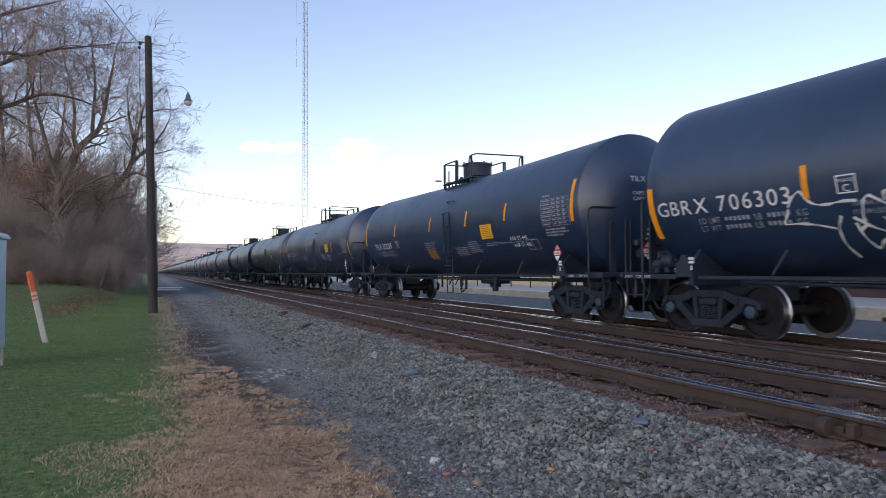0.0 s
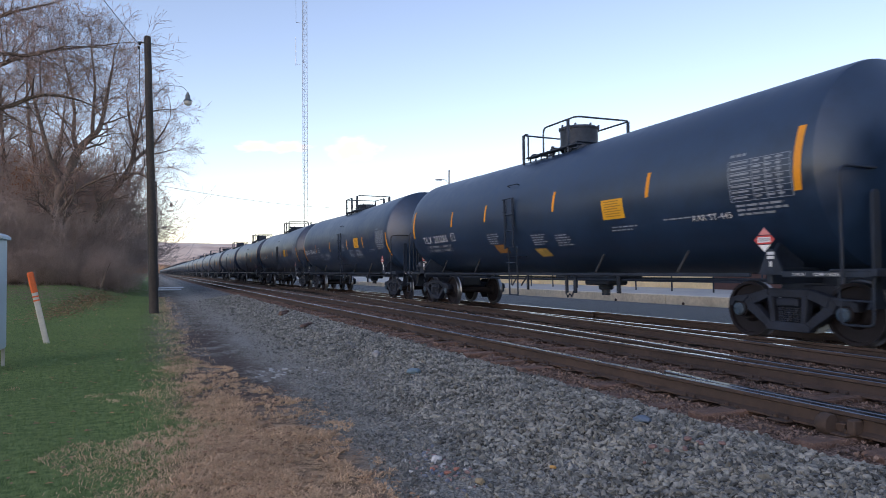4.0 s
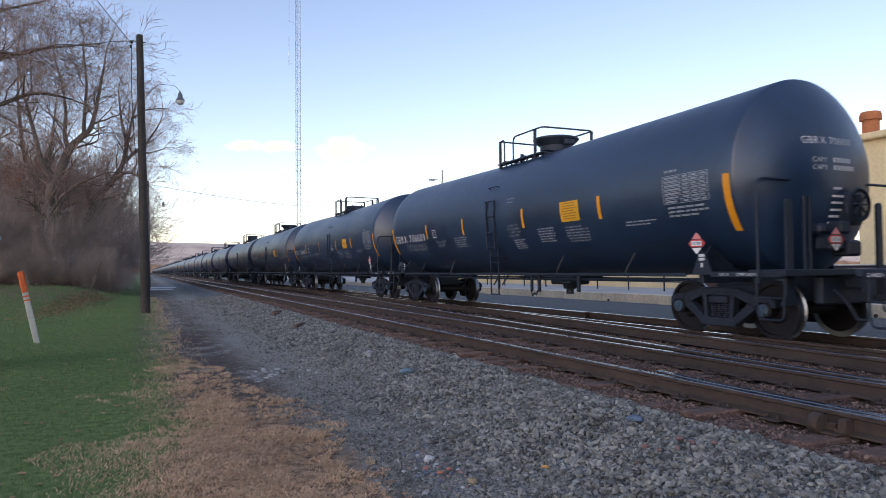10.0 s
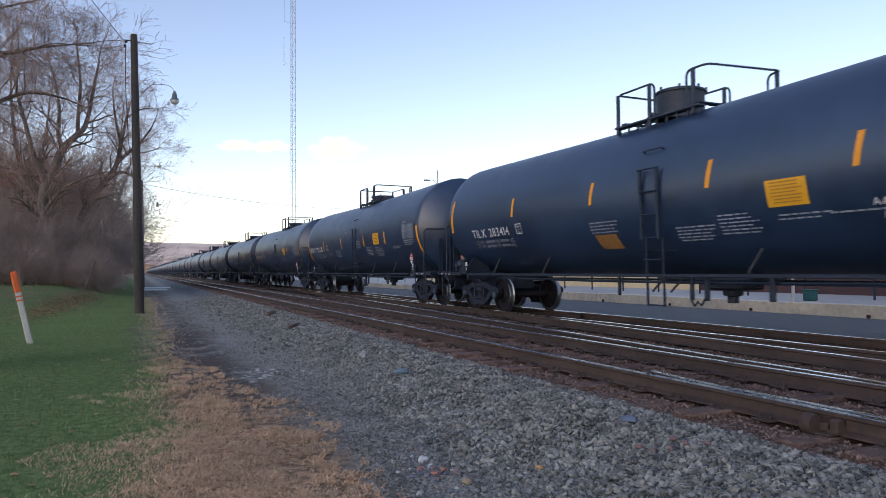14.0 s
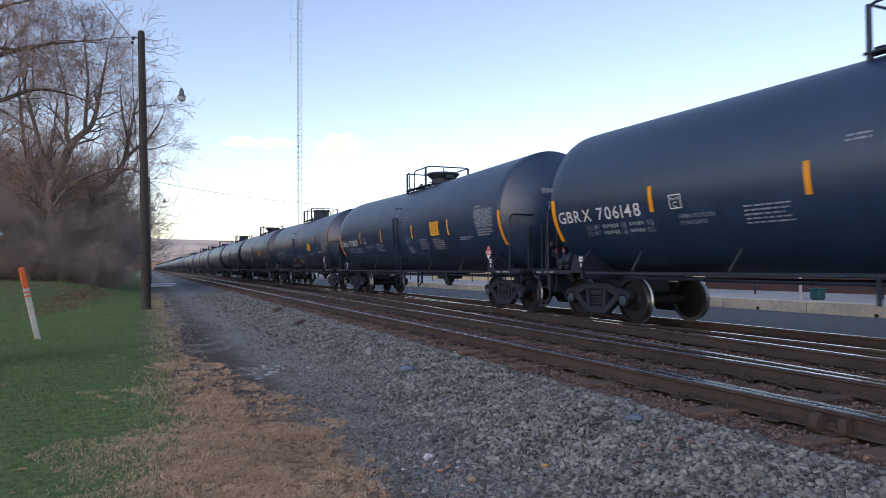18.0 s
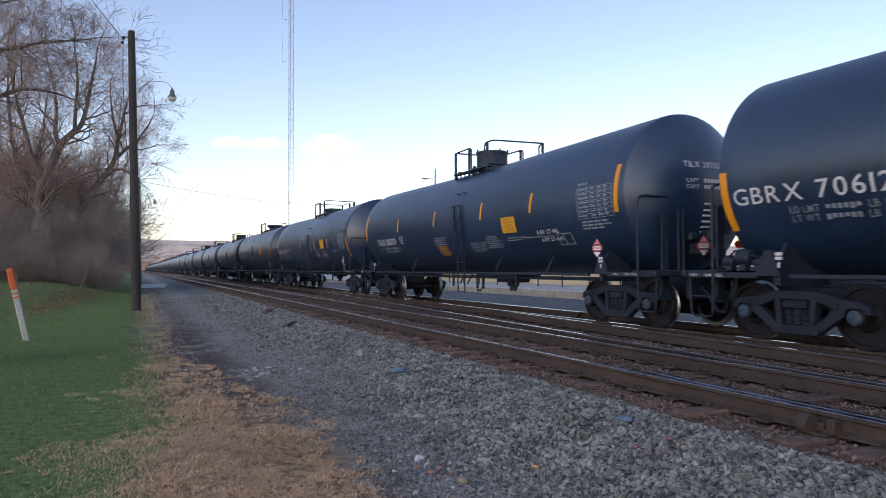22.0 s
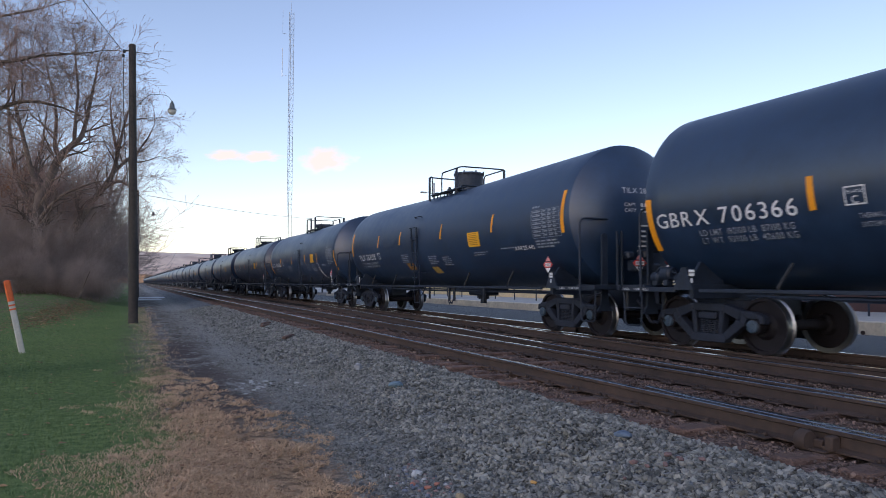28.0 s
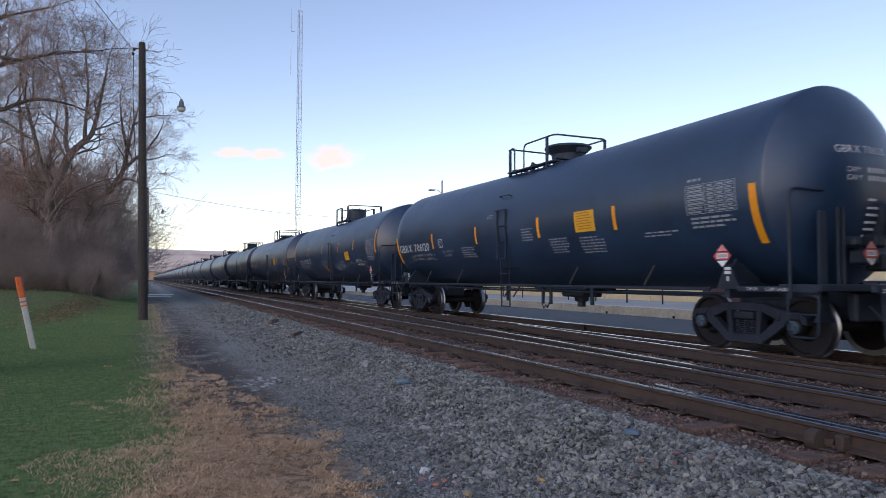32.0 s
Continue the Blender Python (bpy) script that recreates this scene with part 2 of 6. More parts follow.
def merge(bm, sub, m=None, mi=0):
    """Adds the faces of one bmesh to another."""
    made = {}
    for v in sub.verts:
        made[v] = bm.verts.new(m @ v.co if m else v.co)
    for f in sub.faces:
        g = bm.faces.new([made[v] for v in f.verts])
        g.material_index = mi
        g.smooth = f.smooth
    sub.free()


def ring_basis(way):
    way = way.normalized()
    side = way.cross(Vector((0, 0, 1)) if abs(way.z) < 0.9 else Vector((1, 0, 0))).normalized()
    return side, way.cross(side)


def rod(bm, p, q, r, r2=None, n=8, mi=0, caps=True):
    """A round bar from p to q."""
    p, q = Vector(p), Vector(q)
    r2 = r if r2 is None else r2
    a, b = ring_basis(q - p)
    rings = []
    for c, rad in ((p, r), (q, r2)):
        rings.append([bm.verts.new(c + rad * (math.cos(2 * math.pi * i / n) * a + math.sin(2 * math.pi * i / n) * b)) for i in range(n)])
    for i in range(n):
        f = bm.faces.new((rings[0][i], rings[0][(i + 1) % n], rings[1][(i + 1) % n], rings[1][i]))
        f.material_index = mi
    if caps:
        for ring in (rings[0][::-1], rings[1]):
            bm.faces.new(ring).material_index = mi
    return bm


def tube(bm, points, r, n=8, mi=0):
    """A bent round tube through the points."""
    pts = [Vector(p) for p in points]
    rings = []
    for i, c in enumerate(pts):
        way = (pts[min(i + 1, len(pts) - 1)] - pts[max(i - 1, 0)])
        if i == 0:
            a, b = ring_basis(way)
        else:
            w = way.normalized()
            a = (a - w * a.dot(w)).normalized()
            b = w.cross(a)
        rings.append([bm.verts.new(c + r * (math.cos(2 * math.pi * k / n) * a + math.sin(2 * math.pi * k / n) * b)) for k in range(n)])
    for s, e in zip(rings, rings[1:]):
        for k in range(n):
            bm.faces.new((s[k], s[(k + 1) % n], e[(k + 1) % n], e[k])).material_index = mi
    bm.faces.new(rings[0][::-1]).material_index = mi
    bm.faces.new(rings[-1]).material_index = mi
    return bm


def rounded(points, r, n=4):
    """The polyline with its corners rounded."""
    pts = [Vector(p) for p in points]
    out = [pts[0]]
    for a, b, c in zip(pts, pts[1:], pts[2:]):
        u, v = (a - b), (c - b)
        d = min(r, 0.45 * u.length, 0.45 * v.length)
        s, e = b + u.normalized() * d, b + v.normalized() * d
        for i in range(n + 1):
            k = i / n
            out.append((1 - k) ** 2 * s + 2 * k * (1 - k) * b + k * k * e)
    return out + [pts[-1]]


def lathe(bm, profile, axis="y", n=32, at=(0, 0, 0), mi=0, marks=None):
    """Turns a profile of (along, radius) round an axis through at. marks: a material for each step."""
    at = Vector(at)
    rings = []
    for s, r in profile:
        ring = []
        for i in range(n):
            c, d = r * math.cos(2 * math.pi * i / n), r * math.sin(2 * math.pi * i / n)
            off = {"x": (s, c, d), "y": (c, s, d), "z": (c, d, s)}[axis]
            ring.append(bm.verts.new(at + Vector(off)) if r > 1e-6 or i == 0 else ring[0])
        rings.append(ring)
    for j, (s, e) in enumerate(zip(rings, rings[1:])):
        for i in range(n):
            k = (i + 1) % n
            loop = []
            for v in (s[i], s[k], e[k], e[i]):
                if v not in loop:
                    loop.append(v)
            if len(loop) > 2:
                bm.faces.new(loop).material_index = marks[j] if marks else mi
    return bm


def prism(bm, outline, x0, x1, axis="x", mi=0):
    """A plate with an outline in the plane across an axis."""
    def at(a, u, v):
        return {"x": (a, u, v), "y": (u, a, v), "z": (u, v, a)}[axis]
    s = [bm.verts.new(at(x0, *p)) for p in outline]
    e = [bm.verts.new(at(x1, *p)) for p in outline]
    n = len(outline)
    for i in range(n):
        bm.faces.new((s[i], s[(i + 1) % n], e[(i + 1) % n], e[i])).material_index = mi
    bm.faces.new(s[::-1]).material_index = mi
    bm.faces.new(e).material_index = mi
    return bm


def stuff_mesh(name, verts, faces, mats, parent=None, label="", category="", smooth_faces=False):
    me = bpy.data.meshes.new(name)
    me.from_pydata(verts, [], faces)
    for m in (mats if isinstance(mats, (list, tuple)) else [mats]):
        me.materials.append(m)
    if smooth_faces:
        me.polygons.foreach_set("use_smooth", [True] * len(me.polygons))
    me.update()
    ob = new(name, me)
    ob.parent = parent
    return tagged(ob, label, category, kind="stuff")


# letters, each made once into a flat mesh
GLYPHS = {}


def make_glyphs(text):
    obs = {}
    for ch in sorted(set(text)):
        cu = bpy.data.curves.new("letter", "FONT")
        cu.body, cu.size, cu.resolution_u, cu.offset = ch, 1.0, 3, 0.004
        obs[ch] = new("letter", cu)
    deps = bpy.context.evaluated_depsgraph_get()
    for ch, ob in obs.items():
        me = ob.evaluated_get(deps).to_mesh()
        vs = [(v.co.x, v.co.y) for v in me.vertices]
        fs = [tuple(f.vertices) for f in me.polygons]
        GLYPHS[ch] = (vs, fs, min(v[0] for v in vs), max(v[0] for v in vs))
        ob.evaluated_get(deps).to_mesh_clear()
    for ob in obs.values():
        cu = ob.data
        bpy.data.objects.remove(ob)
        bpy.data.curves.remove(cu)


def letter_width(text, size, squeeze=1.0, gap=0.12):
    w = 0
    for ch in text:
        w += 0.34 if ch == " " else GLYPHS[ch][3] - GLYPHS[ch][2] + gap
    return (w - gap) * size * squeeze


def letters(bm, text, size, put, squeeze=1.0, gap=0.12, mi=0):
    """Writes flat letters; put(u, v) gives the place of a point u along the line and v above it."""
    sub = bmesh.new()
    u = 0.0
    for ch in text:
        if ch == " ":
            u += 0.34
            continue
        vs, fs, lo, hi = GLYPHS[ch]
        made = [sub.verts.new(((u + x - lo) * size * squeeze, y * size, 0)) for x, y in vs]
        for f in fs:
            if len(set(f)) > 2:
                sub.faces.new([made[i] for i in f])
        u += hi - lo + gap
    for k in range(1, 4):
        bmesh.ops.bisect_plane(sub, geom=sub.verts[:] + sub.edges[:] + sub.faces[:], plane_co=(0, size * 0.18 * k, 0), plane_no=(0, 1, 0))
    made = {v: bm.verts.new(put(v.co.x, v.co.y)) for v in sub.verts}
    for f in sub.faces:
        bm.faces.new([made[v] for v in f.verts]).material_index = mi
    sub.free()
    return bm

# ---------------------------------------------------------------- the ground, one sheet to the horizon
def ground_material():
    """Lawn, dead grass, dark cinder path, ballast bed and rust-stained bed, laid out by place with ragged borders."""
    m = bpy.data.materials.new("ground_cover")
    m.use_nodes = True
    nt = m.node_tree
    link = nt.links.new
    bsdf = nt.nodes["Principled BSDF"]
    tc = nt.nodes.new("ShaderNodeTexCoord")
    sep = nt.nodes.new("ShaderNodeSeparateXYZ")
    link(tc.outputs["Object"], sep.inputs[0])

    def noise_of(scale, detail=5, rough=0.6):
        n = nt.nodes.new("ShaderNodeTexNoise")
        n.inputs["Scale"].default_value, n.inputs["Detail"].default_value, n.inputs["Roughness"].default_value = scale, detail, rough
        link(tc.outputs["Object"], n.inputs["Vector"])
        return n.outputs[0]

    def math_of(op, a, b=None, c=None):
        n = nt.nodes.new("ShaderNodeMath")
        n.operation = op
        for i, v in enumerate((a, b, c)):
            if v is None:
                continue
            if isinstance(v, (int, float)):
                n.inputs[i].default_value = v
            else:
                link(v, n.inputs[i])
        return n.outputs[0]

    def ramp_of(v, a, b):
        n = nt.nodes.new("ShaderNodeMapRange")
        n.interpolation_type = "SMOOTHSTEP"
        n.inputs["From Min"].default_value, n.inputs["From Max"].default_value = a, b
        link(v, n.inputs["Value"])
        return n.outputs[0]

    def blend(f, a, b):
        n = nt.nodes.new("ShaderNodeMix")
        n.data_type = "RGBA"
        link(f, n.inputs[0])
        for i, v in ((6, a), (7, b)):
            if isinstance(v, tuple):
                n.inputs[i].default_value = (*v, 1)
            else:
                link(v, n.inputs[i])
        return n.outputs[2]

    big, mid, fine, gravel = noise_of(0.35), noise_of(1.7), noise_of(9), noise_of(38, 3)
    wob = math_of("MULTIPLY_ADD", mid, 1.6, math_of("MULTIPLY_ADD", big, 1.2, -1.4))
    x = math_of("ADD", sep.outputs[0], math_of("MULTIPLY", wob, 0.8))
    y = math_of("ADD", sep.outputs[1], math_of("MULTIPLY", wob, 3.0))
    grass = blend(ramp_of(fine, 0.35, 0.65), (0.077, 0.135, 0.043), (0.195, 0.265, 0.095))
    dead = blend(ramp_of(fine, 0.35, 0.65), (0.1355, 0.0863, 0.0510), (0.5152, 0.3266, 0.1945))
    cinder = blend(ramp_of(gravel, 0.35, 0.68), (0.1579, 0.1534, 0.1375), (0.4166, 0.3976, 0.3564))
    stone = blend(ramp_of(gravel, 0.38, 0.62), (0.0617, 0.0646, 0.0676), (0.2631, 0.2727, 0.2685))
    rusty = blend(ramp_of(gravel, 0.38, 0.62), (0.0879, 0.0593, 0.0480), (0.3008, 0.2046, 0.1680))
    woods = blend(ramp_of(fine, 0.35, 0.65), (0.17, 0.105, 0.078), (0.33, 0.21, 0.155))
    # lawn with worn, leaf-strewn patches
    lawn = blend(ramp_of(math_of("MULTIPLY_ADD", fine, 0.5, big), 0.88, 1.08), grass, dead)
    lawn = blend(math_of("MULTIPLY", ramp_of(y, 30, 40), ramp_of(sep.outputs[0], -1.2, -2.4)), lawn, blend(ramp_of(mid, 0.4, 0.6), lawn, woods))
    c = blend(ramp_of(math_of("MULTIPLY_ADD", y, -0.006, sep.outputs[0]), -16, -13), woods, lawn)
    # dead fringe, then the path
    near = math_of("MAXIMUM", math_of("MULTIPLY_ADD", sep.outputs[1], -0.13, 0.98), 0.0)
    c = blend(ramp_of(math_of("ADD", x, near), 0.0, 0.9), c, dead)
    soil = blend(ramp_of(math_of("MULTIPLY_ADD", fine, 0.4, mid), 0.55, 0.85), cinder, (0.11, 0.078, 0.06))
    reach = math_of("MULTIPLY_ADD", ramp_of(y, 5.0, 16.0), 1.75, x)
    c = blend(ramp_of(math_of("MULTIPLY_ADD", fine, 0.7, reach), 1.55, 2.35), c, soil)
    c = blend(ramp_of(x, 1.3, 2.1), c, cinder)
    # bare brown earth where the path narrows the verge
    bare = math_of("MULTIPLY", ramp_of(x, 0.1, 0.5), math_of("SUBTRACT", 1.0, ramp_of(x, 1.2, 2.0)))
    bare = math_of("MULTIPLY", bare, math_of("MULTIPLY", ramp_of(y, 7.5, 9.5), math_of("SUBTRACT", 1.0, ramp_of(y, 19.0, 26.0))))
    earth = blend(ramp_of(gravel, 0.35, 0.68), (0.060, 0.044, 0.038), (0.150, 0.115, 0.098))
    c = blend(math_of("MULTIPLY", bare, ramp_of(math_of("MULTIPLY_ADD", fine, 0.5, mid), 0.55, 0.8)), c, earth)
    bed = math_of("ADD", sep.outputs[0], math_of("MULTIPLY", wob, 0.35))
    c = blend(ramp_of(bed, 2.35, 3.3), c, stone)
    c = blend(ramp_of(bed, 4.05, 4.4), c, rusty)
    c = blend(ramp_of(bed, 11.9, 12.8), c, stone)
    # the train's shade painted as a near-black, oily bed between the running rails
    shaded_bed = math_of("ABSOLUTE", math_of("SUBTRACT", sep.outputs[0], TRACK_FAR))
    shaded_bed = ramp_of(math_of("MULTIPLY_ADD", fine, 0.25, shaded_bed), 0.95, 0.75)
    c = blend(shaded_bed, c, blend(ramp_of(gravel, 0.38, 0.62), (0.010, 0.010, 0.011), (0.032, 0.030, 0.030)))
    link(c, bsdf.inputs["Base Color"])
    bsdf.inputs["Roughness"].default_value = 0.95
    bsdf.inputs["Specular IOR Level"].default_value = 0.2
    bump = nt.nodes.new("ShaderNodeBump")
    bump.inputs["Strength"].default_value, bump.inputs["Distance"].default_value = 0.8, 0.035
    link(math_of("ADD", gravel, fine), bump.inputs["Height"])
    link(bump.outputs[0], bsdf.inputs["Normal"])
    return m


def lines(*spans):
    out = []
    for a, b, n in spans:
        out += [a + (b - a) * i / n for i in range(n)]
    return out + [spans[-1][1]]


gx = lines((-4500, -300, 6), (-300, -40, 10), (-40, -8, 20), (-8, 5, 65), (5, 18, 30), (18, 60, 12), (60, 400, 8), (400, 4500, 6))
gy = lines((-4500, -200, 6), (-200, -10, 12), (-10, 1, 16), (1, 20, 70), (20, 60, 50), (60, 200, 28), (200, 900, 16), (900, 4500, 6))
gv = []
for y in gy:
    for x in gx:
        z = ground_z(x, y)
        if -8 < x < 4.2 and 0 < y < 60:
            z += 0.02 * (noise.noise((x * 0.9, y * 0.9, 0)) + 0.5 * noise.noise((x * 2.7, y * 2.7, 3)))
        gv.append((x, y, z))
gw = len(gx)
gf = [(j * gw + i, j * gw + i + 1, (j + 1) * gw + i + 1, (j + 1) * gw + i) for j in range(len(gy) - 1) for i in range(gw - 1)]
me = bpy.data.meshes.new("ground")
me.from_pydata(gv, [], gf)
me.polygons.foreach_set("use_smooth", [True] * len(me.polygons))
me.materials.append(ground_material())
tagged(new("ground", me), "green lawn, brown dead grass, dark cinder path and grey ballast", "ground", kind="structure")

# the road and the low platform beyond the tracks
bm = bmesh.new()
box(bm, 12.9, 17.35, -60, 420, -0.42, -0.262)
road = tagged(part("road", bm, ROAD_TAR), "pale blue-grey asphalt service road beside the tracks", "road", kind="structure")
platform = thing("platform", "low pale concrete platform edge with stained joints", "platform", kind="structure")
for i in range(26):
    bm = bmesh.new()
    y = -14 + i * 3.05
    box(bm, 17.35, 17.75, y, y + 3.03, -0.40, 0.12 + 0.006 * ((i * 7) % 3), bevel=0.02)
    part("kerb_stone", bm, CONCRETE, platform)
bm = bmesh.new()
box(bm, 17.752, 31.0, -30, 160, -0.40, 0.09)
part("paving", bm, ASPHALT, platform, "grey weathered paving")
bm = bmesh.new()
for y in (-3.2, 0.6, 4.3, 8.2, 11.4, 15.1, 18.6, 22.4):
    lathe(bm, [(-0.02, 0.0), (-0.02, 0.055), (0.02, 0.055), (0.02, 0.04)], "x", 10, (17.34, y, -0.16))
part("drain", bm, RUST, platform, "rusty drain mouths")


# ---------------------------------------------------------------- railway tracks
RAIL_SHAPE = [(-0.075, -0.17), (0.075, -0.17), (0.075, -0.155), (0.012, -0.135), (0.010, -0.05), (0.036, -0.038), (0.036, -0.006), (0.030, 0.0),
              (-0.030, 0.0), (-0.036, -0.006), (-0.036, -0.038), (-0.010, -0.05), (-0.012, -0.135), (-0.075, -0.155)]


def rail(parent, stations, name="rail", label="", top=None):
    """A rail swept through stations of (x, y); its running surface is bright."""
    bm = bmesh.new()
    rings = [[bm.verts.new((x + u, y, v)) for u, v in RAIL_SHAPE] for x, y in stations]
    n = len(RAIL_SHAPE)
    for s, e in zip(rings, rings[1:]):
        for i in range(n):
            f = bm.faces.new((s[i], s[(i + 1) % n], e[(i + 1) % n], e[i]))
            f.material_index = 1 if i == 7 or (i in (6, 8) and top is not RAIL_TOP) else 0
    bm.faces.new(rings[0][::-1])
    bm.faces.new(rings[-1])
    bmesh.ops.recalc_face_normals(bm, faces=bm.faces[:])
    return part(name, bm, [RUST, top or RAIL_DULL], parent, label)


def tie_mesh(length, name, wood=TIE_WOOD):
    bm = bmesh.new()
    box(bm, -length / 2, length / 2, -0.115, 0.115, -0.36, -0.174, bevel=0.015)
    for v in bm.verts:
        v.co += 0.03 * noise.noise_vector(v.co * 3.1 + Vector((length * 40, 0, 0)))
    return mesh_of(name, bm, wood)


FROG_Y, SLANT = 1.5, 0.0647


def crossover_x(y):
    """The crossover's rail that leaves the near track and joins the far one."""
    return RAIL_NEAR + GAUGE + (y - FROG_Y) * SLANT


tie_data = [tie_mesh(2.6, "tie"), tie_mesh(2.68, "tie"), tie_mesh(2.54, "tie")]
# ties under the train, with its shade put into their colour
shaded_ties = [tie_mesh(n, "tie", TIE_SHADE_OIL) for n in (2.6, 2.68, 2.54)]
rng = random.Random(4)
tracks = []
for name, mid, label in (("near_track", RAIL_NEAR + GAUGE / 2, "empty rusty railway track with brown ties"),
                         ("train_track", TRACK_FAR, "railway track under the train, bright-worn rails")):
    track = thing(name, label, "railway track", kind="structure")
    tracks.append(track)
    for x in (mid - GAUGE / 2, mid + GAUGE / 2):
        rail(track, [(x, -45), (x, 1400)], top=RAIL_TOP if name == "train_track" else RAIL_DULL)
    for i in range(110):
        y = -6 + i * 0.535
        ob = new("tie", (shaded_ties if name == "train_track" else tie_data)[i % 3])
        ob.parent = track
        ob.matrix_basis = pose(mid + rng.uniform(-0.09, 0.09), y + rng.uniform(-0.05, 0.05), rng.uniform(-0.035, 0.003), 0, rng.uniform(-0.6, 0.6), rng.uniform(-2, 2))
    verts, faces = [], []
    for i in range(430):
        y = -6 + (110 + i) * 0.535
        o = len(verts)
        verts += [(mid + sx * 1.3, y + sy * 0.115, z) for z in (-0.3, -0.18) for sy in (-1, 1) for sx in (-1, 1)]
        faces += [(o + 4, o + 5, o + 7, o + 6), (o, o + 1, o + 5, o + 4), (o + 2, o + 6, o + 7, o + 3), (o, o + 4, o + 6, o + 2), (o + 1, o + 3, o + 7, o + 5)]
    stuff_mesh("far_ties", verts, faces, TIE_WOOD, track)
    # plates and spikes under the rails, one mesh shared
    bm = bmesh.new()
    box(bm, -0.17, 0.17, -0.095, 0.095, -0.178, -0.160, bevel=0.006)
    for sx, sy in ((-0.1, -0.05), (0.1, 0.05), (0.1, -0.06), (-0.1, 0.06)):
        box(bm, sx - 0.018, sx + 0.018, sy - 0.014, sy + 0.014, -0.161, -0.128, bevel=0.006)
    pl = mesh_of("tie_plate", bm, RUST)
    for i in range(14, 50):
        for x in (mid - GAUGE / 2, mid + GAUGE / 2):
            ob = new("tie_plate", pl)
            ob.parent = track
            ob.location = (x, -6 + i * 0.535, 0.001)
crossover = thing("crossover_track", "slanting crossover rails between the two tracks", "railway track", kind="structure")
rail(crossover, [(crossover_x(y), y) for y in (FROG_Y + 0.9, 12, 24, 36.5)])
rail(crossover, [(crossover_x(y) + GAUGE, y) for y in (-21.0, -8, 2, 12, 15.2)])
rail(crossover, [(crossover_x(y) + GAUGE, y) for y in (19.5, 28, 36.5)])
rail(crossover, [(RAIL_NEAR + 0.115, 0.2), (RAIL_NEAR + 0.115, 5.2), (RAIL_NEAR + 0.2, 5.9)], "guard_rail", "short guard rail inside the running rail")
rail(crossover, [(TRACK_FAR + GAUGE / 2 - 0.115, 14.5), (TRACK_FAR + GAUGE / 2 - 0.115, 19.0)], "guard_rail")
for i in range(44):
    y = 2.6 + i * 0.535
    ob = new("tie", tie_data[(i + 1) % 3])
    ob.parent = crossover
    ob.matrix_basis = pose(crossover_x(y) + GAUGE / 2, y + 0.26, -0.03 + rng.uniform(-0.01, 0.004), 0, 0, rng.uniform(-2, 2) - 2)
# the clamp on the near rail
bm = bmesh.new()
lathe(bm, [(-0.05, 0.0), (-0.05, 0.075), (-0.02, 0.085), (0.03, 0.085), (0.05, 0.07), (0.05, 0.0)], "y", 18, (RAIL_NEAR - 0.14, 3.72, -0.105))
box(bm, RAIL_NEAR - 0.10, RAIL_NEAR - 0.012, 3.60, 3.68, -0.16, -0.09, bevel=0.01)
box(bm, RAIL_NEAR - 0.12, RAIL_NEAR - 0.012, 3.50, 3.57, -0.165, -0.045, bevel=0.012)
tagged(part("rail_clamp", bm, RUST, None, smooth_angle=40), "rusty cast clamp bolted to the rail's foot", "rail clamp")

# ---------------------------------------------------------------- the train of tank cars
GIRTH = {"r": TANK_R}
SAG = 0.085               # the tank's two halves fall towards its middle


def sag(y):
    return SAG * max(0.0, 1 - abs(y) / 7.4)


def side(y, ang, off=0.004):
    """A place on the tank's near side, ang degrees above its middle."""
    r = GIRTH["r"] + off
    a = math.asin(min(1.0, math.sin(radians(ang)) + sag(y) / r))
    return Vector((-r * math.cos(a), y, TANK_Z - sag(y) + r * math.sin(a)))


def patch(bm, y0, y1, a0, a1, off=0.004, mi=0, slant=0.0):
    """A thin sheet laid on the tank's side."""
    n = max(1, int(abs(a1 - a0) / 4) + 1)
    rows = []
    for i in range(n + 1):
        a = a0 + (a1 - a0) * i / n
        rows.append((bm.verts.new(side(y0 - slant * i / n, a, off)), bm.verts.new(side(y1 - slant * i / n, a, off))))
    for (p, q), (r, s) in zip(rows, rows[1:]):
        bm.faces.new((p, r, s, q)).material_index = mi
    return bm


def bars(bm, y0, width, a0, count, step=3.0, height=1.5, ragged=0, mi=0, off=0.004):
    """Lines of small stencilled writing, as plain bars."""
    r = random.Random(ragged)
    for i in range(count):
        y = y0 - r.uniform(0, 0.04)
        end = y0 - width * r.uniform(0.72, 1.0)
        while y > end:
            w = r.uniform(0.08, 0.2)
            patch(bm, y, max(end, y - w), a0 - i * step, a0 - i * step - height, off, mi)
            y -= w + 0.03
    return bm


def fine_print(bm, mat, car):
    """Small stencilled writing too fine to pick apart."""
    return tagged(part("stencil", bm, mat, car), kind="stuff")


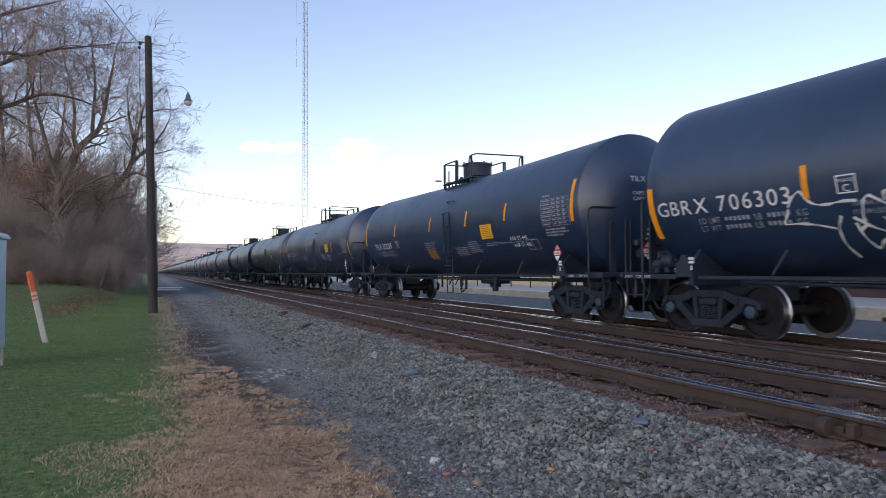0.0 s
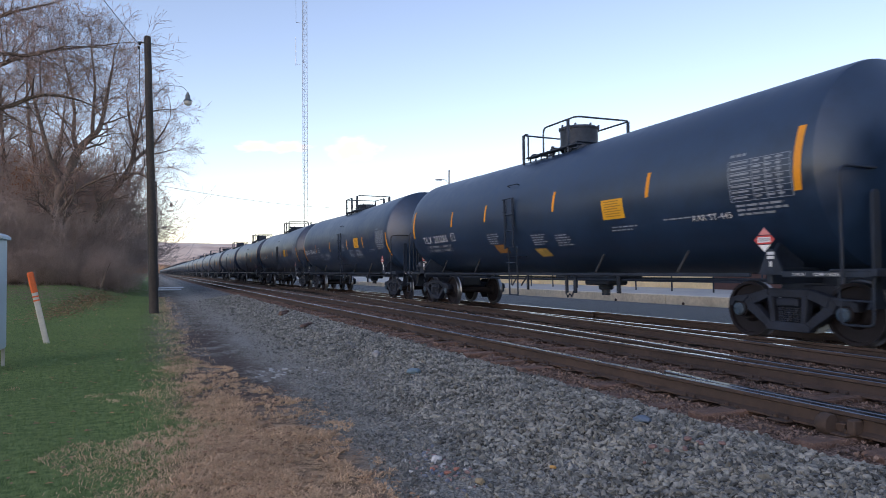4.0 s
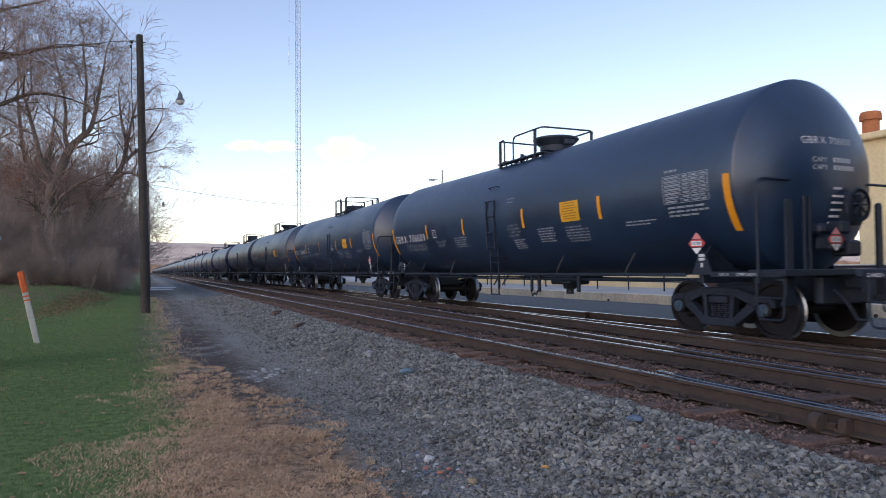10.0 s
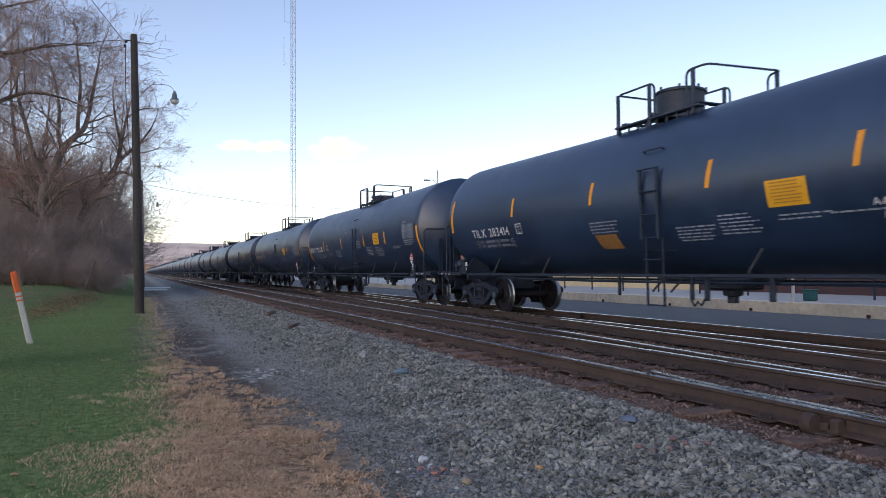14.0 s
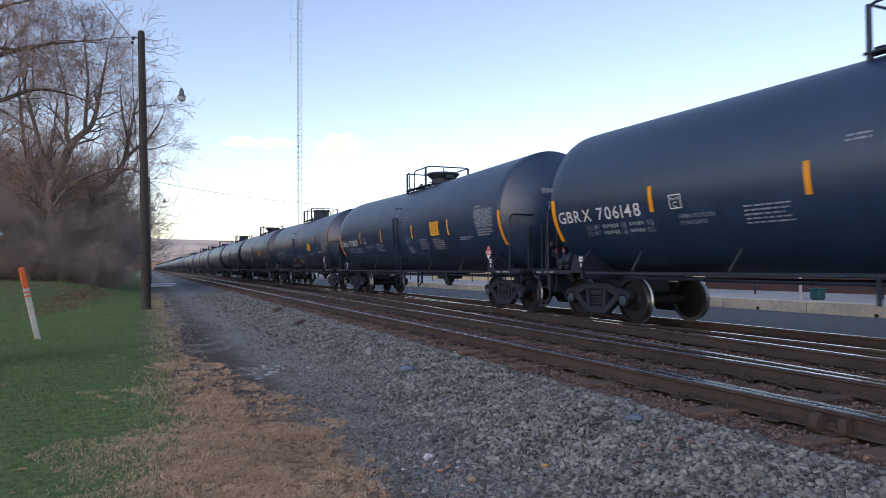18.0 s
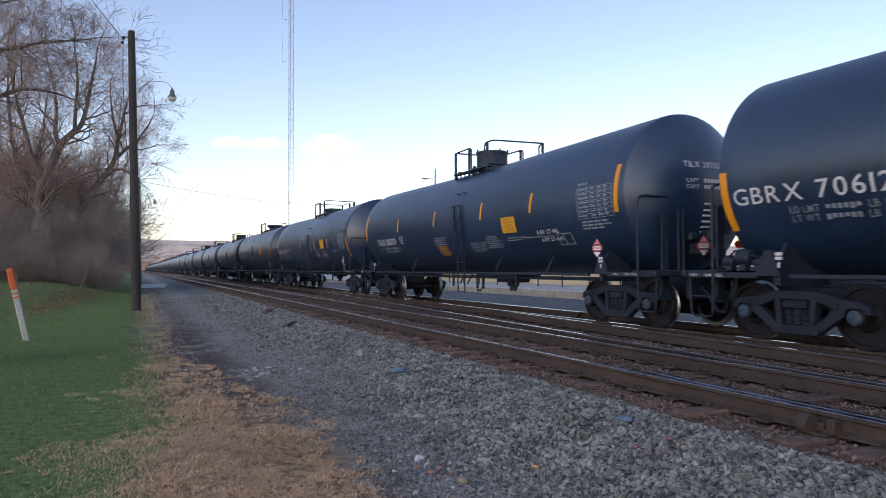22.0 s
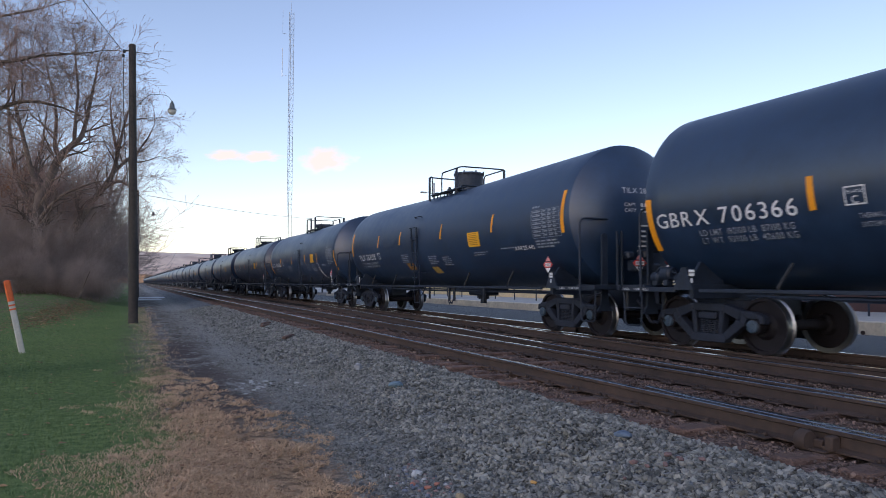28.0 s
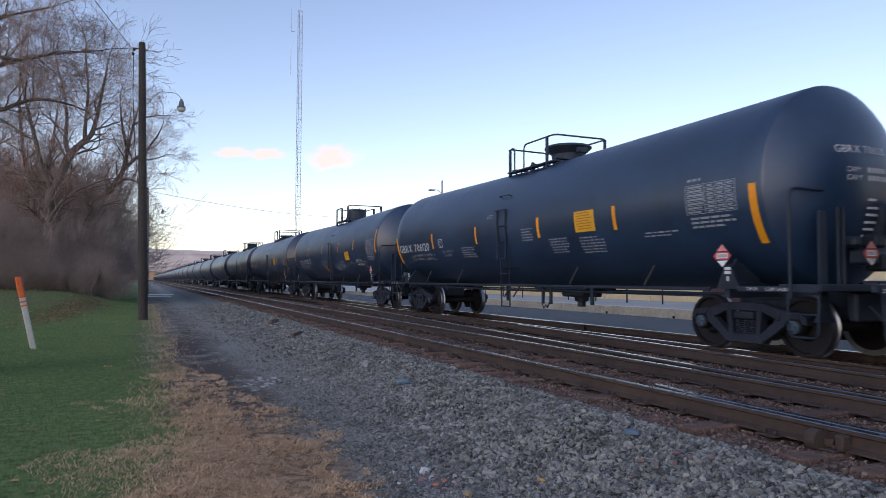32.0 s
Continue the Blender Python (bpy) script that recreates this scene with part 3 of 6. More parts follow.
def wheelset_mesh():
    bm = bmesh.new()
    for s in (-1, 1):
        prof = [(0.58, 0.10), (0.60, 0.16), (0.675, 0.19), (0.70, 0.38), (0.685, 0.40), (0.685, 0.485), (0.70, 0.487), (0.72, 0.462), (0.80, 0.455),
                (0.822, 0.445), (0.822, 0.395), (0.775, 0.385), (0.765, 0.22), (0.83, 0.17), (0.83, 0.10)]
        marks = [0, 0, 0, 0, 1, 1, 1, 1, 1, 0, 0, 0, 0, 0]
        lathe(bm, [(s * a, r) for a, r in prof], "x", 40, (0, 0, 0), marks=marks)
        bear = [(0.88, 0.085), (0.90, 0.125), (1.03, 0.125), (1.04, 0.10), (1.075, 0.10), (1.085, 0.085), (1.085, 0.0)]
        lathe(bm, [(s * a, r) for a, r in bear], "x", 20, marks=[0, 0, 0, 2, 2, 2])
        for k in range(3):
            a = 2 * math.pi * k / 3
            rod(bm, (s * 1.08, 0.055 * math.cos(a), 0.055 * math.sin(a)), (s * 1.102, 0.055 * math.cos(a), 0.055 * math.sin(a)), 0.018, n=6, mi=2)
    lathe(bm, [(-0.9, 0.08), (-0.55, 0.095), (0, 0.085), (0.55, 0.095), (0.9, 0.08)], "x", 16)
    bmesh.ops.recalc_face_normals(bm, faces=bm.faces[:])
    return bm


def side_frame_mesh():
    """A cast truck side: top and bottom members, columns, jaws over the bearings."""
    bm = bmesh.new()
    for piece in ([(-1.12, 0.50), (-1.04, 0.50), (-1.00, 0.575), (-0.98, 0.67), (-1.10, 0.62)], [(-1.00, 0.575), (-0.80, 0.575), (-0.70, 0.70), (-0.98, 0.67)],
                  [(-0.80, 0.575), (-0.74, 0.47), (-0.64, 0.50), (-0.70, 0.70)], [(-0.64, 0.54), (-0.34, 0.66), (-0.35, 0.80), (-0.70, 0.70)],
                  [(-0.34, 0.67), (0.34, 0.67), (0.35, 0.80), (-0.35, 0.80)]):
        prism(bm, piece, -0.07, 0.07)
        if piece[0][0] != -0.34:
            prism(bm, [(-a, b) for a, b in piece[::-1]], -0.07, 0.07)
    for s in (-1, 1):
        diag = [(s * 0.76, 0.47), (s * 0.62, 0.56), (s * 0.30, 0.30), (s * 0.34, 0.17)]
        prism(bm, diag if s > 0 else diag[::-1], -0.075, 0.075)
        col = [(s * 0.22, 0.28), (s * 0.30, 0.28), (s * 0.35, 0.70), (s * 0.25, 0.70)]
        prism(bm, col if s > 0 else col[::-1], -0.08, 0.08)
    prism(bm, [(-0.36, 0.16), (0.36, 0.16), (0.40, 0.24), (0.30, 0.30), (-0.30, 0.30), (-0.40, 0.24)], -0.09, 0.09)
    bmesh.ops.recalc_face_normals(bm, faces=bm.faces[:])
    bmesh.ops.bevel(bm, geom=bm.edges[:], offset=0.010, segments=1, affect="EDGES")
    return bm


def spring_mesh():
    bm = bmesh.new()
    prof = []
    for i in range(7):
        z = 0.305 + i * 0.032
        prof += [(z, 0.045), (z + 0.008, 0.062), (z + 0.022, 0.062), (z + 0.029, 0.045)]
    lathe(bm, prof, "z", 10)
    return bm


MESHES = {}


def shared(key, make, mats, smooth_angle=None):
    """One mesh for all the alike parts."""
    if key not in MESHES:
        me = mesh_of(key, make(), mats)
        if smooth_angle is not None:
            for f in me.polygons:
                f.use_smooth = True
            me.set_sharp_from_angle(angle=radians(smooth_angle))
        MESHES[key] = me
    return MESHES[key]


def put(name, me, parent, m=None, label=""):
    ob = new(name, me)
    ob.parent = parent
    if m is not None:
        ob.matrix_basis = m
    return tagged(ob, label) if label else ob


def truck(car, y):
    bm = bmesh.new()
    box(bm, -0.98, 0.98, -0.2, 0.2, 0.50, 0.70, bevel=0.03)
    box(bm, -0.35, 0.35, -0.3, 0.3, 0.62, 0.86, bevel=0.03)
    for s in (-1, 1):
        box(bm, s * 0.98 - 0.10, s * 0.98 + 0.10, -0.19, 0.19, 0.535, 0.655, bevel=0.02)
        for d in (-0.42, 0.42):
            box(bm, s * 0.75 - 0.10, s * 0.75 + 0.10, d - 0.04, d + 0.04, 0.36, 0.60, bevel=0.01)
    t = put("truck", shared("truck", lambda: bm, CAST_STEEL), car, pose(0, y, 0), "grimy cast-steel freight truck")
    for s in (-1, 1):
        put("side_frame", shared("side_frame", side_frame_mesh, CAST_STEEL), t, pose(s * 0.985, 0, 0))
        for y in (-0.13, 0.0, 0.13):
            put("spring", shared("spring", spring_mesh, CAST_STEEL), t, pose(s * 1.0, y, 0))
    for s in (-1, 1):
        put("wheelset", shared("wheelset", wheelset_mesh, [WHEEL_STEEL, TREAD, BEARING_BLUE], 35), t, pose(0, s * 0.905, 0.457), "axle with two grimy wheels and bright rims")
    return t


def tank_mesh(simple=False):
    bm = bmesh.new()
    prof = []
    steps = 5 if simple else 10
    for i in range(steps + 1):
        a = math.pi / 2 * i / steps
        r = (GIRTH["r"] - 0.012) * math.sin(a) if i else 0.0
        prof.append((-end_y(r, TANK_Z), r))
    prof += [(-7.755, GIRTH["r"])]
    half = list(prof)
    prof += [(-7.4 + 0.01 * i, GIRTH["r"]) for i in range(1)] + [(0.0, GIRTH["r"]), (7.4, GIRTH["r"])]
    prof += [(-y, r) for y, r in half[::-1]]
    lathe(bm, prof, "y", 32 if simple else 72, (0, 0, TANK_Z))
    for v in bm.verts:
        v.co.z -= sag(v.co.y)
    bmesh.ops.recalc_face_normals(bm, faces=bm.faces[:])
    return bm


def top_railing(car, hoop=True, front=0.0, back=1.0):
    z, w = 4.71, 0.77
    bm = bmesh.new()
    r = 0.022
    if not hoop:
        z = 4.75
        tube(bm, rounded([(-w, 0.0, 4.08), (-w, 0.0, z), (-w, 1.08, z), (w, 1.08, z), (w, -0.42, z - 0.02), (w, -0.42, 4.08)], 0.14), r)
        part("hand_rail", bm, FITTING_PAINT, car, "black bent-tube hand rail", 50)
        bm = bmesh.new()
        tube(bm, rounded([(-w, -0.66 - 0.18 * back, 4.06), (-w, -0.66 - 0.18 * back, z), (-w, -1.15 - 0.18 * back, z), (w, -1.22 - 0.38 * back, z - 0.03),
                           (w, -0.92 - 0.38 * back, z - 0.03), (w, -0.92 - 0.38 * back, 4.06)], 0.14), r)
        part("hand_rail", bm, FITTING_PAINT, car, "", 50)
        for x, y in ((-w, 1.08), (-w, 0.14), (w, -0.28), (-w, -0.82 - 0.18 * back), (w, -1.12 - 0.38 * back), (w, 1.08)):
            bm = bmesh.new()
            box(bm, x - 0.032, x + 0.032, y - 0.032, y + 0.032, 3.92, z, bevel=0.008)
            part("post", bm, FITTING_PAINT, car)
        return
    tube(bm, rounded([(-w, 0.35, 4.06), (-w, 0.35, z), (-w, -1.10, z), (w, -1.12, z), (w, 0.30, z), (w, 0.30, 4.06)], 0.16), r)
    part("hand_rail", bm, FITTING_PAINT, car, "black bent-tube hand rail", 50)
    bm = bmesh.new()
    tube(bm, rounded([(-w, 0.88 + front, 4.0), (-w, 0.88 + front, z), (-w, 1.12 + front, z), (w, 1.12 + front, z - 0.02), (w, 0.68, z - 0.02), (w, 0.68, 4.06)], 0.10), r)
    part("hand_rail", bm, FITTING_PAINT, car, "", 50)
    for x, y in ((-w, 1.12 + front), (-w, -0.76), (w, -1.05), (w, 1.0 + front)):
        bm = bmesh.new()
        box(bm, x - 0.032, x + 0.032, y - 0.032, y + 0.032, 3.92, z, bevel=0.008)
        part("post", bm, FITTING_PAINT, car)


def top_fittings(car, tall, hoop=True):
    bm = bmesh.new()
    for x in (-0.72, 0.72):
        box(bm, x - 0.10, x + 0.10, -1.15, 1.15, 4.045, 4.085, bevel=0.01)
        for i in range(9):
            box(bm, x - 0.012, x + 0.012, -1.1 + i * 0.27, -1.06 + i * 0.27, 3.90, 4.05)
    for y in (-1.1, -0.1, 0.9):
        box(bm, -0.72, 0.72, y, y + 0.16, 4.12, 4.15, bevel=0.01)
    part("top_platform", bm, FITTING_PAINT, car, "black steel grating round the manway")
    bm = bmesh.new()
    if tall:
        mid = -0.10 if hoop else 0.12
        lathe(bm, [(4.10, 0.47), (4.62, 0.47), (4.62, 0.50), (4.66, 0.50), (4.69, 0.44), (4.70, 0.0)], "z", 28, (0, mid, 0))
        for k in range(8):
            a = 2 * math.pi * k / 8
            rod(bm, (0.49 * math.cos(a), mid + 0.49 * math.sin(a), 4.62), (0.49 * math.cos(a), mid + 0.49 * math.sin(a), 4.72), 0.025, n=6)
    elif not hoop:
        lathe(bm, [(4.10, 0.40), (4.26, 0.42), (4.38, 0.52), (4.42, 0.52), (4.44, 0.46), (4.45, 0.0)], "z", 28, (0, 0.25, 0))
        box(bm, -0.2, 0.2, -0.7, -0.35, 4.12, 4.36, bevel=0.03)
        for i in range(6):
            a = math.pi * i / 3
            rod(bm, (0.47 * math.cos(a), 0.25 + 0.47 * math.sin(a), 4.40), (0.47 * math.cos(a), 0.25 + 0.47 * math.sin(a), 4.48), 0.025, n=6)
    else:
        lathe(bm, [(4.10, 0.40), (4.34, 0.42), (4.50, 0.60), (4.53, 0.60), (4.56, 0.55), (4.57, 0.0)], "z", 28, (0, -0.55, 0))
        rod(bm, (-0.3, -0.55, 4.56), (-0.3, -0.55, 4.62), 0.03)
        box(bm, -0.14, 0.14, -1.22, -1.08, 4.30, 4.44, bevel=0.02)
    part("valve_housing", bm, FITTING_PAINT, car, "black drum-shaped protective housing on the tank's top", 40)
    for x, y in ((-0.45, 0.42), (0.2, 0.6), (-0.2, 0.85)):
        bm = bmesh.new()
        lathe(bm, [(4.08, 0.07), (4.20, 0.07), (4.20, 0.05), (4.27, 0.05), (4.29, 0.0)], "z", 12, (x, y, 0))
        part("valve", bm, FITTING_PAINT, car, "", 40)


def ladder(car, along):
    """A straight ladder hung off the tank, its upper stringers broad flat bars."""
    def at(y, z):
        return (-1.50 - 0.16 * (z - 0.49) / 2.43, y + along, z)
    for yt, yb in ((-0.70, -0.76), (-1.13, -1.18)):
        bm = bmesh.new()
        for z0, z1, w in ((0.47, 1.70, 0.020), (1.66, 2.93, 0.034)):
            k0, k1 = (z0 - 0.47) / 2.46, (z1 - 0.47) / 2.46
            p, q = at(yb + (yt - yb) * k0, z0), at(yb + (yt - yb) * k1, z1)
            prism(bm, [(p[1] - w, z0), (p[1] + w, z0), (q[1] + w, z1), (q[1] - w, z1)], p[0] - 0.012, p[0] + 0.012 - 0.05 * (z0 > 1), "x")
        for z in (1.45, 2.6):
            rod(bm, at(yt, z), (-1.18 if z < 2 else -1.5, yt + along, z), 0.014, n=6)
        bmesh.ops.recalc_face_normals(bm, faces=bm.faces[:])
        part("stringer", bm, FRAME_PAINT, car)
    for z in (0.49, 0.90, 1.30, 1.69, 2.10, 2.51, 2.91):
        bm = bmesh.new()
        k = (z - 0.47) / 2.46
        tube(bm, [at(-0.75 + 0.05 * k, z), at(-1.17 + 0.04 * k, z)], 0.016, 6)
        part("rung", bm, FRAME_PAINT, car)
    bm = bmesh.new()
    tube(bm, rounded([side(along - 0.63, 24, 0), side(along - 0.63, 24, 0.07), side(along - 1.12, 24, 0.07), side(along - 1.12, 24, 0)], 0.04), 0.014, 6)
    part("grab_iron", bm, FRAME_PAINT, car)


def car_end(car, s, brake):
    """The platform, rails, steps and coupler at one end."""
    e = s * 8.0
    bm = bmesh.new()
    y0, y1 = sorted((s * 7.95, s * 8.62))
    box(bm, -1.50, 1.50, y0, y1, 1.06, 1.10, bevel=0.008)
    box(bm, -1.56, 1.56, *sorted((s * 8.56, s * 8.64)), 1.0, 1.10, bevel=0.01)
    for x in (-1.46, 1.46):
        box(bm, x - 0.04, x + 0.04, *sorted((s * 7.2, s * 8.6)), 0.98, 1.07, bevel=0.01)
    part("end_platform", bm, FRAME_PAINT, car, "black end walkway")
    bm = bmesh.new()
    ry = 7.95 if s > 0 else -8.2
    tube(bm, rounded([(-1.58, ry, 0.9), (-1.58, ry, 2.47), (1.58, ry, 2.47), (1.58, ry, 0.9)], 0.16), 0.022)
    part("end_rail", bm, FRAME_PAINT, car, "black tube rail across the car's end", 50)
    # broad upright plates that carry the rail and flare towards the sill
    for x in (-1.04, 1.04):
        bm = bmesh.new()
        prism(bm, [(x - 0.07, 1.02), (x + 0.07, 1.02), (x + 0.07, 2.12), (x + 0.03, 2.16), (x - 0.03, 2.16), (x - 0.07, 2.12)], s * 8.30 - 0.02, s * 8.30 + 0.02, "y")
        prism(bm, [(x - 0.07, 1.02), (x - 0.10, 0.70), (x - 0.20, 0.56), (x + 0.20, 0.56), (x + 0.10, 0.70), (x + 0.07, 1.02)], s * 8.30 - 0.02, s * 8.30 + 0.02, "y")
        bmesh.ops.recalc_face_normals(bm, faces=bm.faces[:])
        part("end_post", bm, FRAME_PAINT, car, "broad black upright plate")
    for x in (-1.46, 1.46):
        bm = bmesh.new()
        tube(bm, rounded([(x, s * 8.55, 1.0), (x, s * 8.52, 0.36), (x, s * 8.08, 0.36), (x, s * 8.05, 1.0)], 0.08), 0.017, 6)
        tube(bm, [(x, s * 8.53, 0.68), (x, s * 8.07, 0.68)], 0.014, 6)
        part("step", bm, FRAME_PAINT, car)
    bm = bmesh.new()
    box(bm, -0.33, 0.33, *sorted((s * 6.2, s * 8.5)), 0.60, 1.04, bevel=0.02)
    box(bm, -0.62, 0.62, *sorted((s * 8.36, s * 8.50)), 0.56, 1.0, bevel=0.03)
    part("stub_sill", bm, FRAME_PAINT, car)
    bm = bmesh.new()
    box(bm, -0.09, 0.09, *sorted((s * 8.4, s * 8.85)), 0.80, 0.96, bevel=0.02)
    prism(bm, [(-0.17, s * 8.80), (0.19, s * 8.80), (0.21, s * 8.97), (0.05, s * 9.02), (-0.04, s * 8.90), (-0.17, s * 9.03)][::s], 0.72, 1.0, "z")
    part("coupler", bm, CAST_STEEL, car, "rusty knuckle coupler")
    bm = bmesh.new()
    box(bm, -1.42, 1.42, s * 6.92 - 0.05, s * 6.92 + 0.05, 0.88, 1.12, bevel=0.01)
    for x in (-1, 1):
        prism(bm, [(x * 1.40, 0.95), (x * 1.42, 1.20), (x * 1.20, 1.50), (x * 0.7, 1.2), (x * 0.7, 0.95)][::x], s * 6.92 - 0.03, s * 6.92 + 0.03, "y")
        prism(bm, [(s * 6.80, 1.02), (s * 6.95, 1.40), (s * 7.06, 1.40), (s * 7.25, 1.02)][::s], x * 1.47 - 0.02, x * 1.47 + 0.02, "x")
    bmesh.ops.recalc_face_normals(bm, faces=bm.faces[:])
    part("bolster", bm, FRAME_PAINT, car, "black saddle plates over the truck")
    bm = bmesh.new()
    for i, w in enumerate((0.12, 0.12, 0.04)):
        box(bm, -1.497, -1.493, s * 6.92 - w / 2 - 0.1, s * 6.92 + w / 2 - 0.1, 1.315 - i * 0.062 - 0.05 * (i == 2), 1.36 - i * 0.062 - 0.02 * (i == 2))
    fine_print(bm, STENCIL, car)
    bm = bmesh.new()
    at = 8.5 if s > 0 else -7.42
    for word in ("2 INCH", "COMP SHOES"):
        letters(bm, word, 0.065, lambda u, v, at=at: Vector((-1.502 - 0.042, at - u, 1.005 + v)), 0.95, 0.10)
        at -= letter_width(word, 0.065, 0.95, 0.10) + 0.14
    tagged(part("lettering", bm, STENCIL, car, "small white brake-shoe lettering on the sill"), kind="stuff")
    # flammable-liquid placards on the side and the end
    if s < 0:
        placard(car, Vector((-1.51, -6.93, 1.54)), "side")
    placard(car, Vector((-0.30, s * 8.52, 1.55)), "end", s)
    if s > 0:
        bm = bmesh.new()
        for x, y, z, w in ((-1.25, 7.62, 1.30, 0.13), (-1.22, 7.92, 1.24, 0.10), (-1.18, 7.40, 1.22, 0.09)):
            lathe(bm, [(-w, 0.0), (-w, w * 0.7), (-w * 0.7, w), (w * 0.7, w), (w, w * 0.7), (w, 0.0)], "y", 12, (x, y, z))
            box(bm, x - 0.07, x + 0.07, y - 0.06, y + 0.06, 1.09, z, bevel=0.01)
        tube(bm, rounded([(-1.25, 7.4, 1.3), (-1.3, 7.75, 1.42), (-1.25, 8.05, 1.2), (-1.25, 8.1, 1.09)], 0.05), 0.016, 6)
        part("air_valve", bm, FRAME_PAINT, car, "black brake valves beside the saddle", 40)
    else:
        for x in (-0.70, -0.58):
            bm = bmesh.new()
            box(bm, x - 0.02, x + 0.02, -8.32, -8.28, 1.08, 2.22, bevel=0.006)
            part("end_post", bm, FRAME_PAINT, car, "thin black upright bar")
    bm = bmesh.new()
    tube(bm, rounded([(-0.35, s * 8.5, 0.78), (-0.38, s * 8.72, 0.62), (-0.34, s * 8.86, 0.34), (-0.30, s * 8.98, 0.36)], 0.12), 0.028, 8)
    part("air_hose", bm, CAST_STEEL, car, "black rubber brake hose hanging by the coupler", 40)
    if brake:
        bm = bmesh.new()
        lathe(bm, [(-0.02, 0.24), (0.0, 0.27), (0.02, 0.24), (0.02, 0.20), (0.0, 0.19)], "y", 20, (0.3, s * 8.5, 2.1))
        for k in range(4):
            a = math.pi * k / 4
            rod(bm, (0.3 - 0.22 * math.cos(a), s * 8.5, 2.1 - 0.22 * math.sin(a)), (0.3 + 0.22 * math.cos(a), s * 8.5, 2.1 + 0.22 * math.sin(a)), 0.014, n=6)
        rod(bm, (0.3, s * 8.2, 2.1), (0.3, s * 8.52, 2.1), 0.04)
        box(bm, 0.12, 0.48, *sorted((s * 8.24, s * 8.44)), 1.78, 2.3, bevel=0.04)
        part("hand_brake", bm, FRAME_PAINT, car, "black brake wheel and gear box", 40)
        bm = bmesh.new()
        for x, z, w in ((-0.25, 1.50, 0.15), (0.0, 1.74, 0.13), (0.12, 1.42, 0.16), (-0.42, 1.72, 0.1)):
            box(bm, x - w, x + w, *sorted((s * 8.22, s * 8.22 + s * w * 2)), z - w * 0.8, z + w * 0.8, bevel=0.04)
        part("brake_valve", bm, FRAME_PAINT, car, "cluster of black brake valves")


def placard(car, at, where, s=-1):
    """A red and white diamond in its holder, with a plain bar for its number."""
    bm = bmesh.new()
    h = 0.185

    def on(u, v, d):
        if where == "side":
            return at + Vector((-d, -u, v))
        return at + Vector((u * -s * -1, s * d, v))
    def cut(v0, v1, mi, d=0.0):
        for a, b in ((v0, (v0 + v1) / 2), ((v0 + v1) / 2, v1)):
            wa, wb = max(0.0, h - abs(a)), max(0.0, h - abs(b))
            pts = [on(-wa, a, d), on(wa, a, d), on(wb, b, d), on(-wb, b, d)]
            keep = []
            for p in pts:
                if not any((p - q).length < 1e-5 for q in keep):
                    keep.append(p)
            if len(keep) > 2:
                bm.faces.new([bm.verts.new(p) for p in keep]).material_index = mi
    cut(-h, -0.075, 0)
    cut(-0.065, -0.001, 1)
    cut(-0.001, 0.065, 1)
    cut(0.075, h, 2)
    bm.faces.new([bm.verts.new(on(u, v, 0.003)) for u, v in ((-0.11, -0.04), (0.11, -0.04), (0.11, 0.04), (-0.11, 0.04))]).material_index = 0
    for i in range(4):
        u = -0.085 + i * 0.047
        bm.faces.new([bm.verts.new(on(a, b, 0.006)) for a, b in ((u, -0.026), (u + 0.03, -0.026), (u + 0.03, 0.026), (u, 0.026))]).material_index = 3
    part("placard", bm, [PLACARD_WHITE, PLACARD_RED, PLACARD_PINK, STENCIL_DULL], car, "red and white diamond hazard placard")


PLACARD_PINK = plain("placard_pale_red", (0.62, 0.22, 0.22), 0.4)


def underside(car):
    for x in (-1.49, 1.49):
        bm = bmesh.new()
        box(bm, x - 0.03, x + 0.03, -6.65, 6.65, 0.985, 1.045, bevel=0.01)
        part("side_rail", bm, FRAME_PAINT, car, "thin black rail along the tank's foot")
    for y in (-5.1, -2.75, 2.9, 5.2):
        bm = bmesh.new()
        tube(bm, [(-1.49, y, 1.03), (-1.50, y - 0.02, 1.08), (-1.44, y - 0.22, 1.42)], 0.022, 6)
        part("strut", bm, GRIMY_STRUT, car)
    bm = bmesh.new()
    box(bm, -0.45, 0.45, -1.9, 0.4, 0.88, 1.06, bevel=0.05)
    lathe(bm, [(0.50, 0.0), (0.50, 0.10), (0.62, 0.10), (0.64, 0.17), (0.90, 0.20)], "z", 16, (0, -1.1, 0))
    box(bm, -0.30, 0.30, -1.55, -0.65, 0.74, 0.90, bevel=0.04)
    part("outlet_valve", bm, FRAME_PAINT, car, "bottom outlet in its skid", 40)
    for y, x, w in ((-1.47, -1.35, 0.05), (-1.80, -1.35, 0.06), (-2.6, -0.8, 0.07), (0.9, -0.95, 0.04)):
        bm = bmesh.new()
        box(bm, x - 0.03, x + 0.03, y - w * 0.7, y + w * 0.7, 0.60, 1.0, bevel=0.01)
        part("bracket", bm, FRAME_PAINT, car)
    bm = bmesh.new()
    tube(bm, [(-0.7, -6.4, 0.92), (-0.7, -2.0, 0.88), (-0.75, 2.0, 0.88), (-0.7, 6.4, 0.92)], 0.03, 6)
    tube(bm, [(0.5, -6.4, 0.9), (0.5, 6.4, 0.9)], 0.025, 6)
    part("brake_pipe", bm, FRAME_PAINT, car)
    bm = bmesh.new()
    tube(bm, [(-1.38, -1.47, 0.62), (-1.38, -1.55, 0.50), (-1.38, -1.62, 0.58), (-1.38, -1.70, 0.52), (-1.38, -1.80, 0.66)], 0.018, 6)
    part("chain", bm, FRAME_PAINT, car)


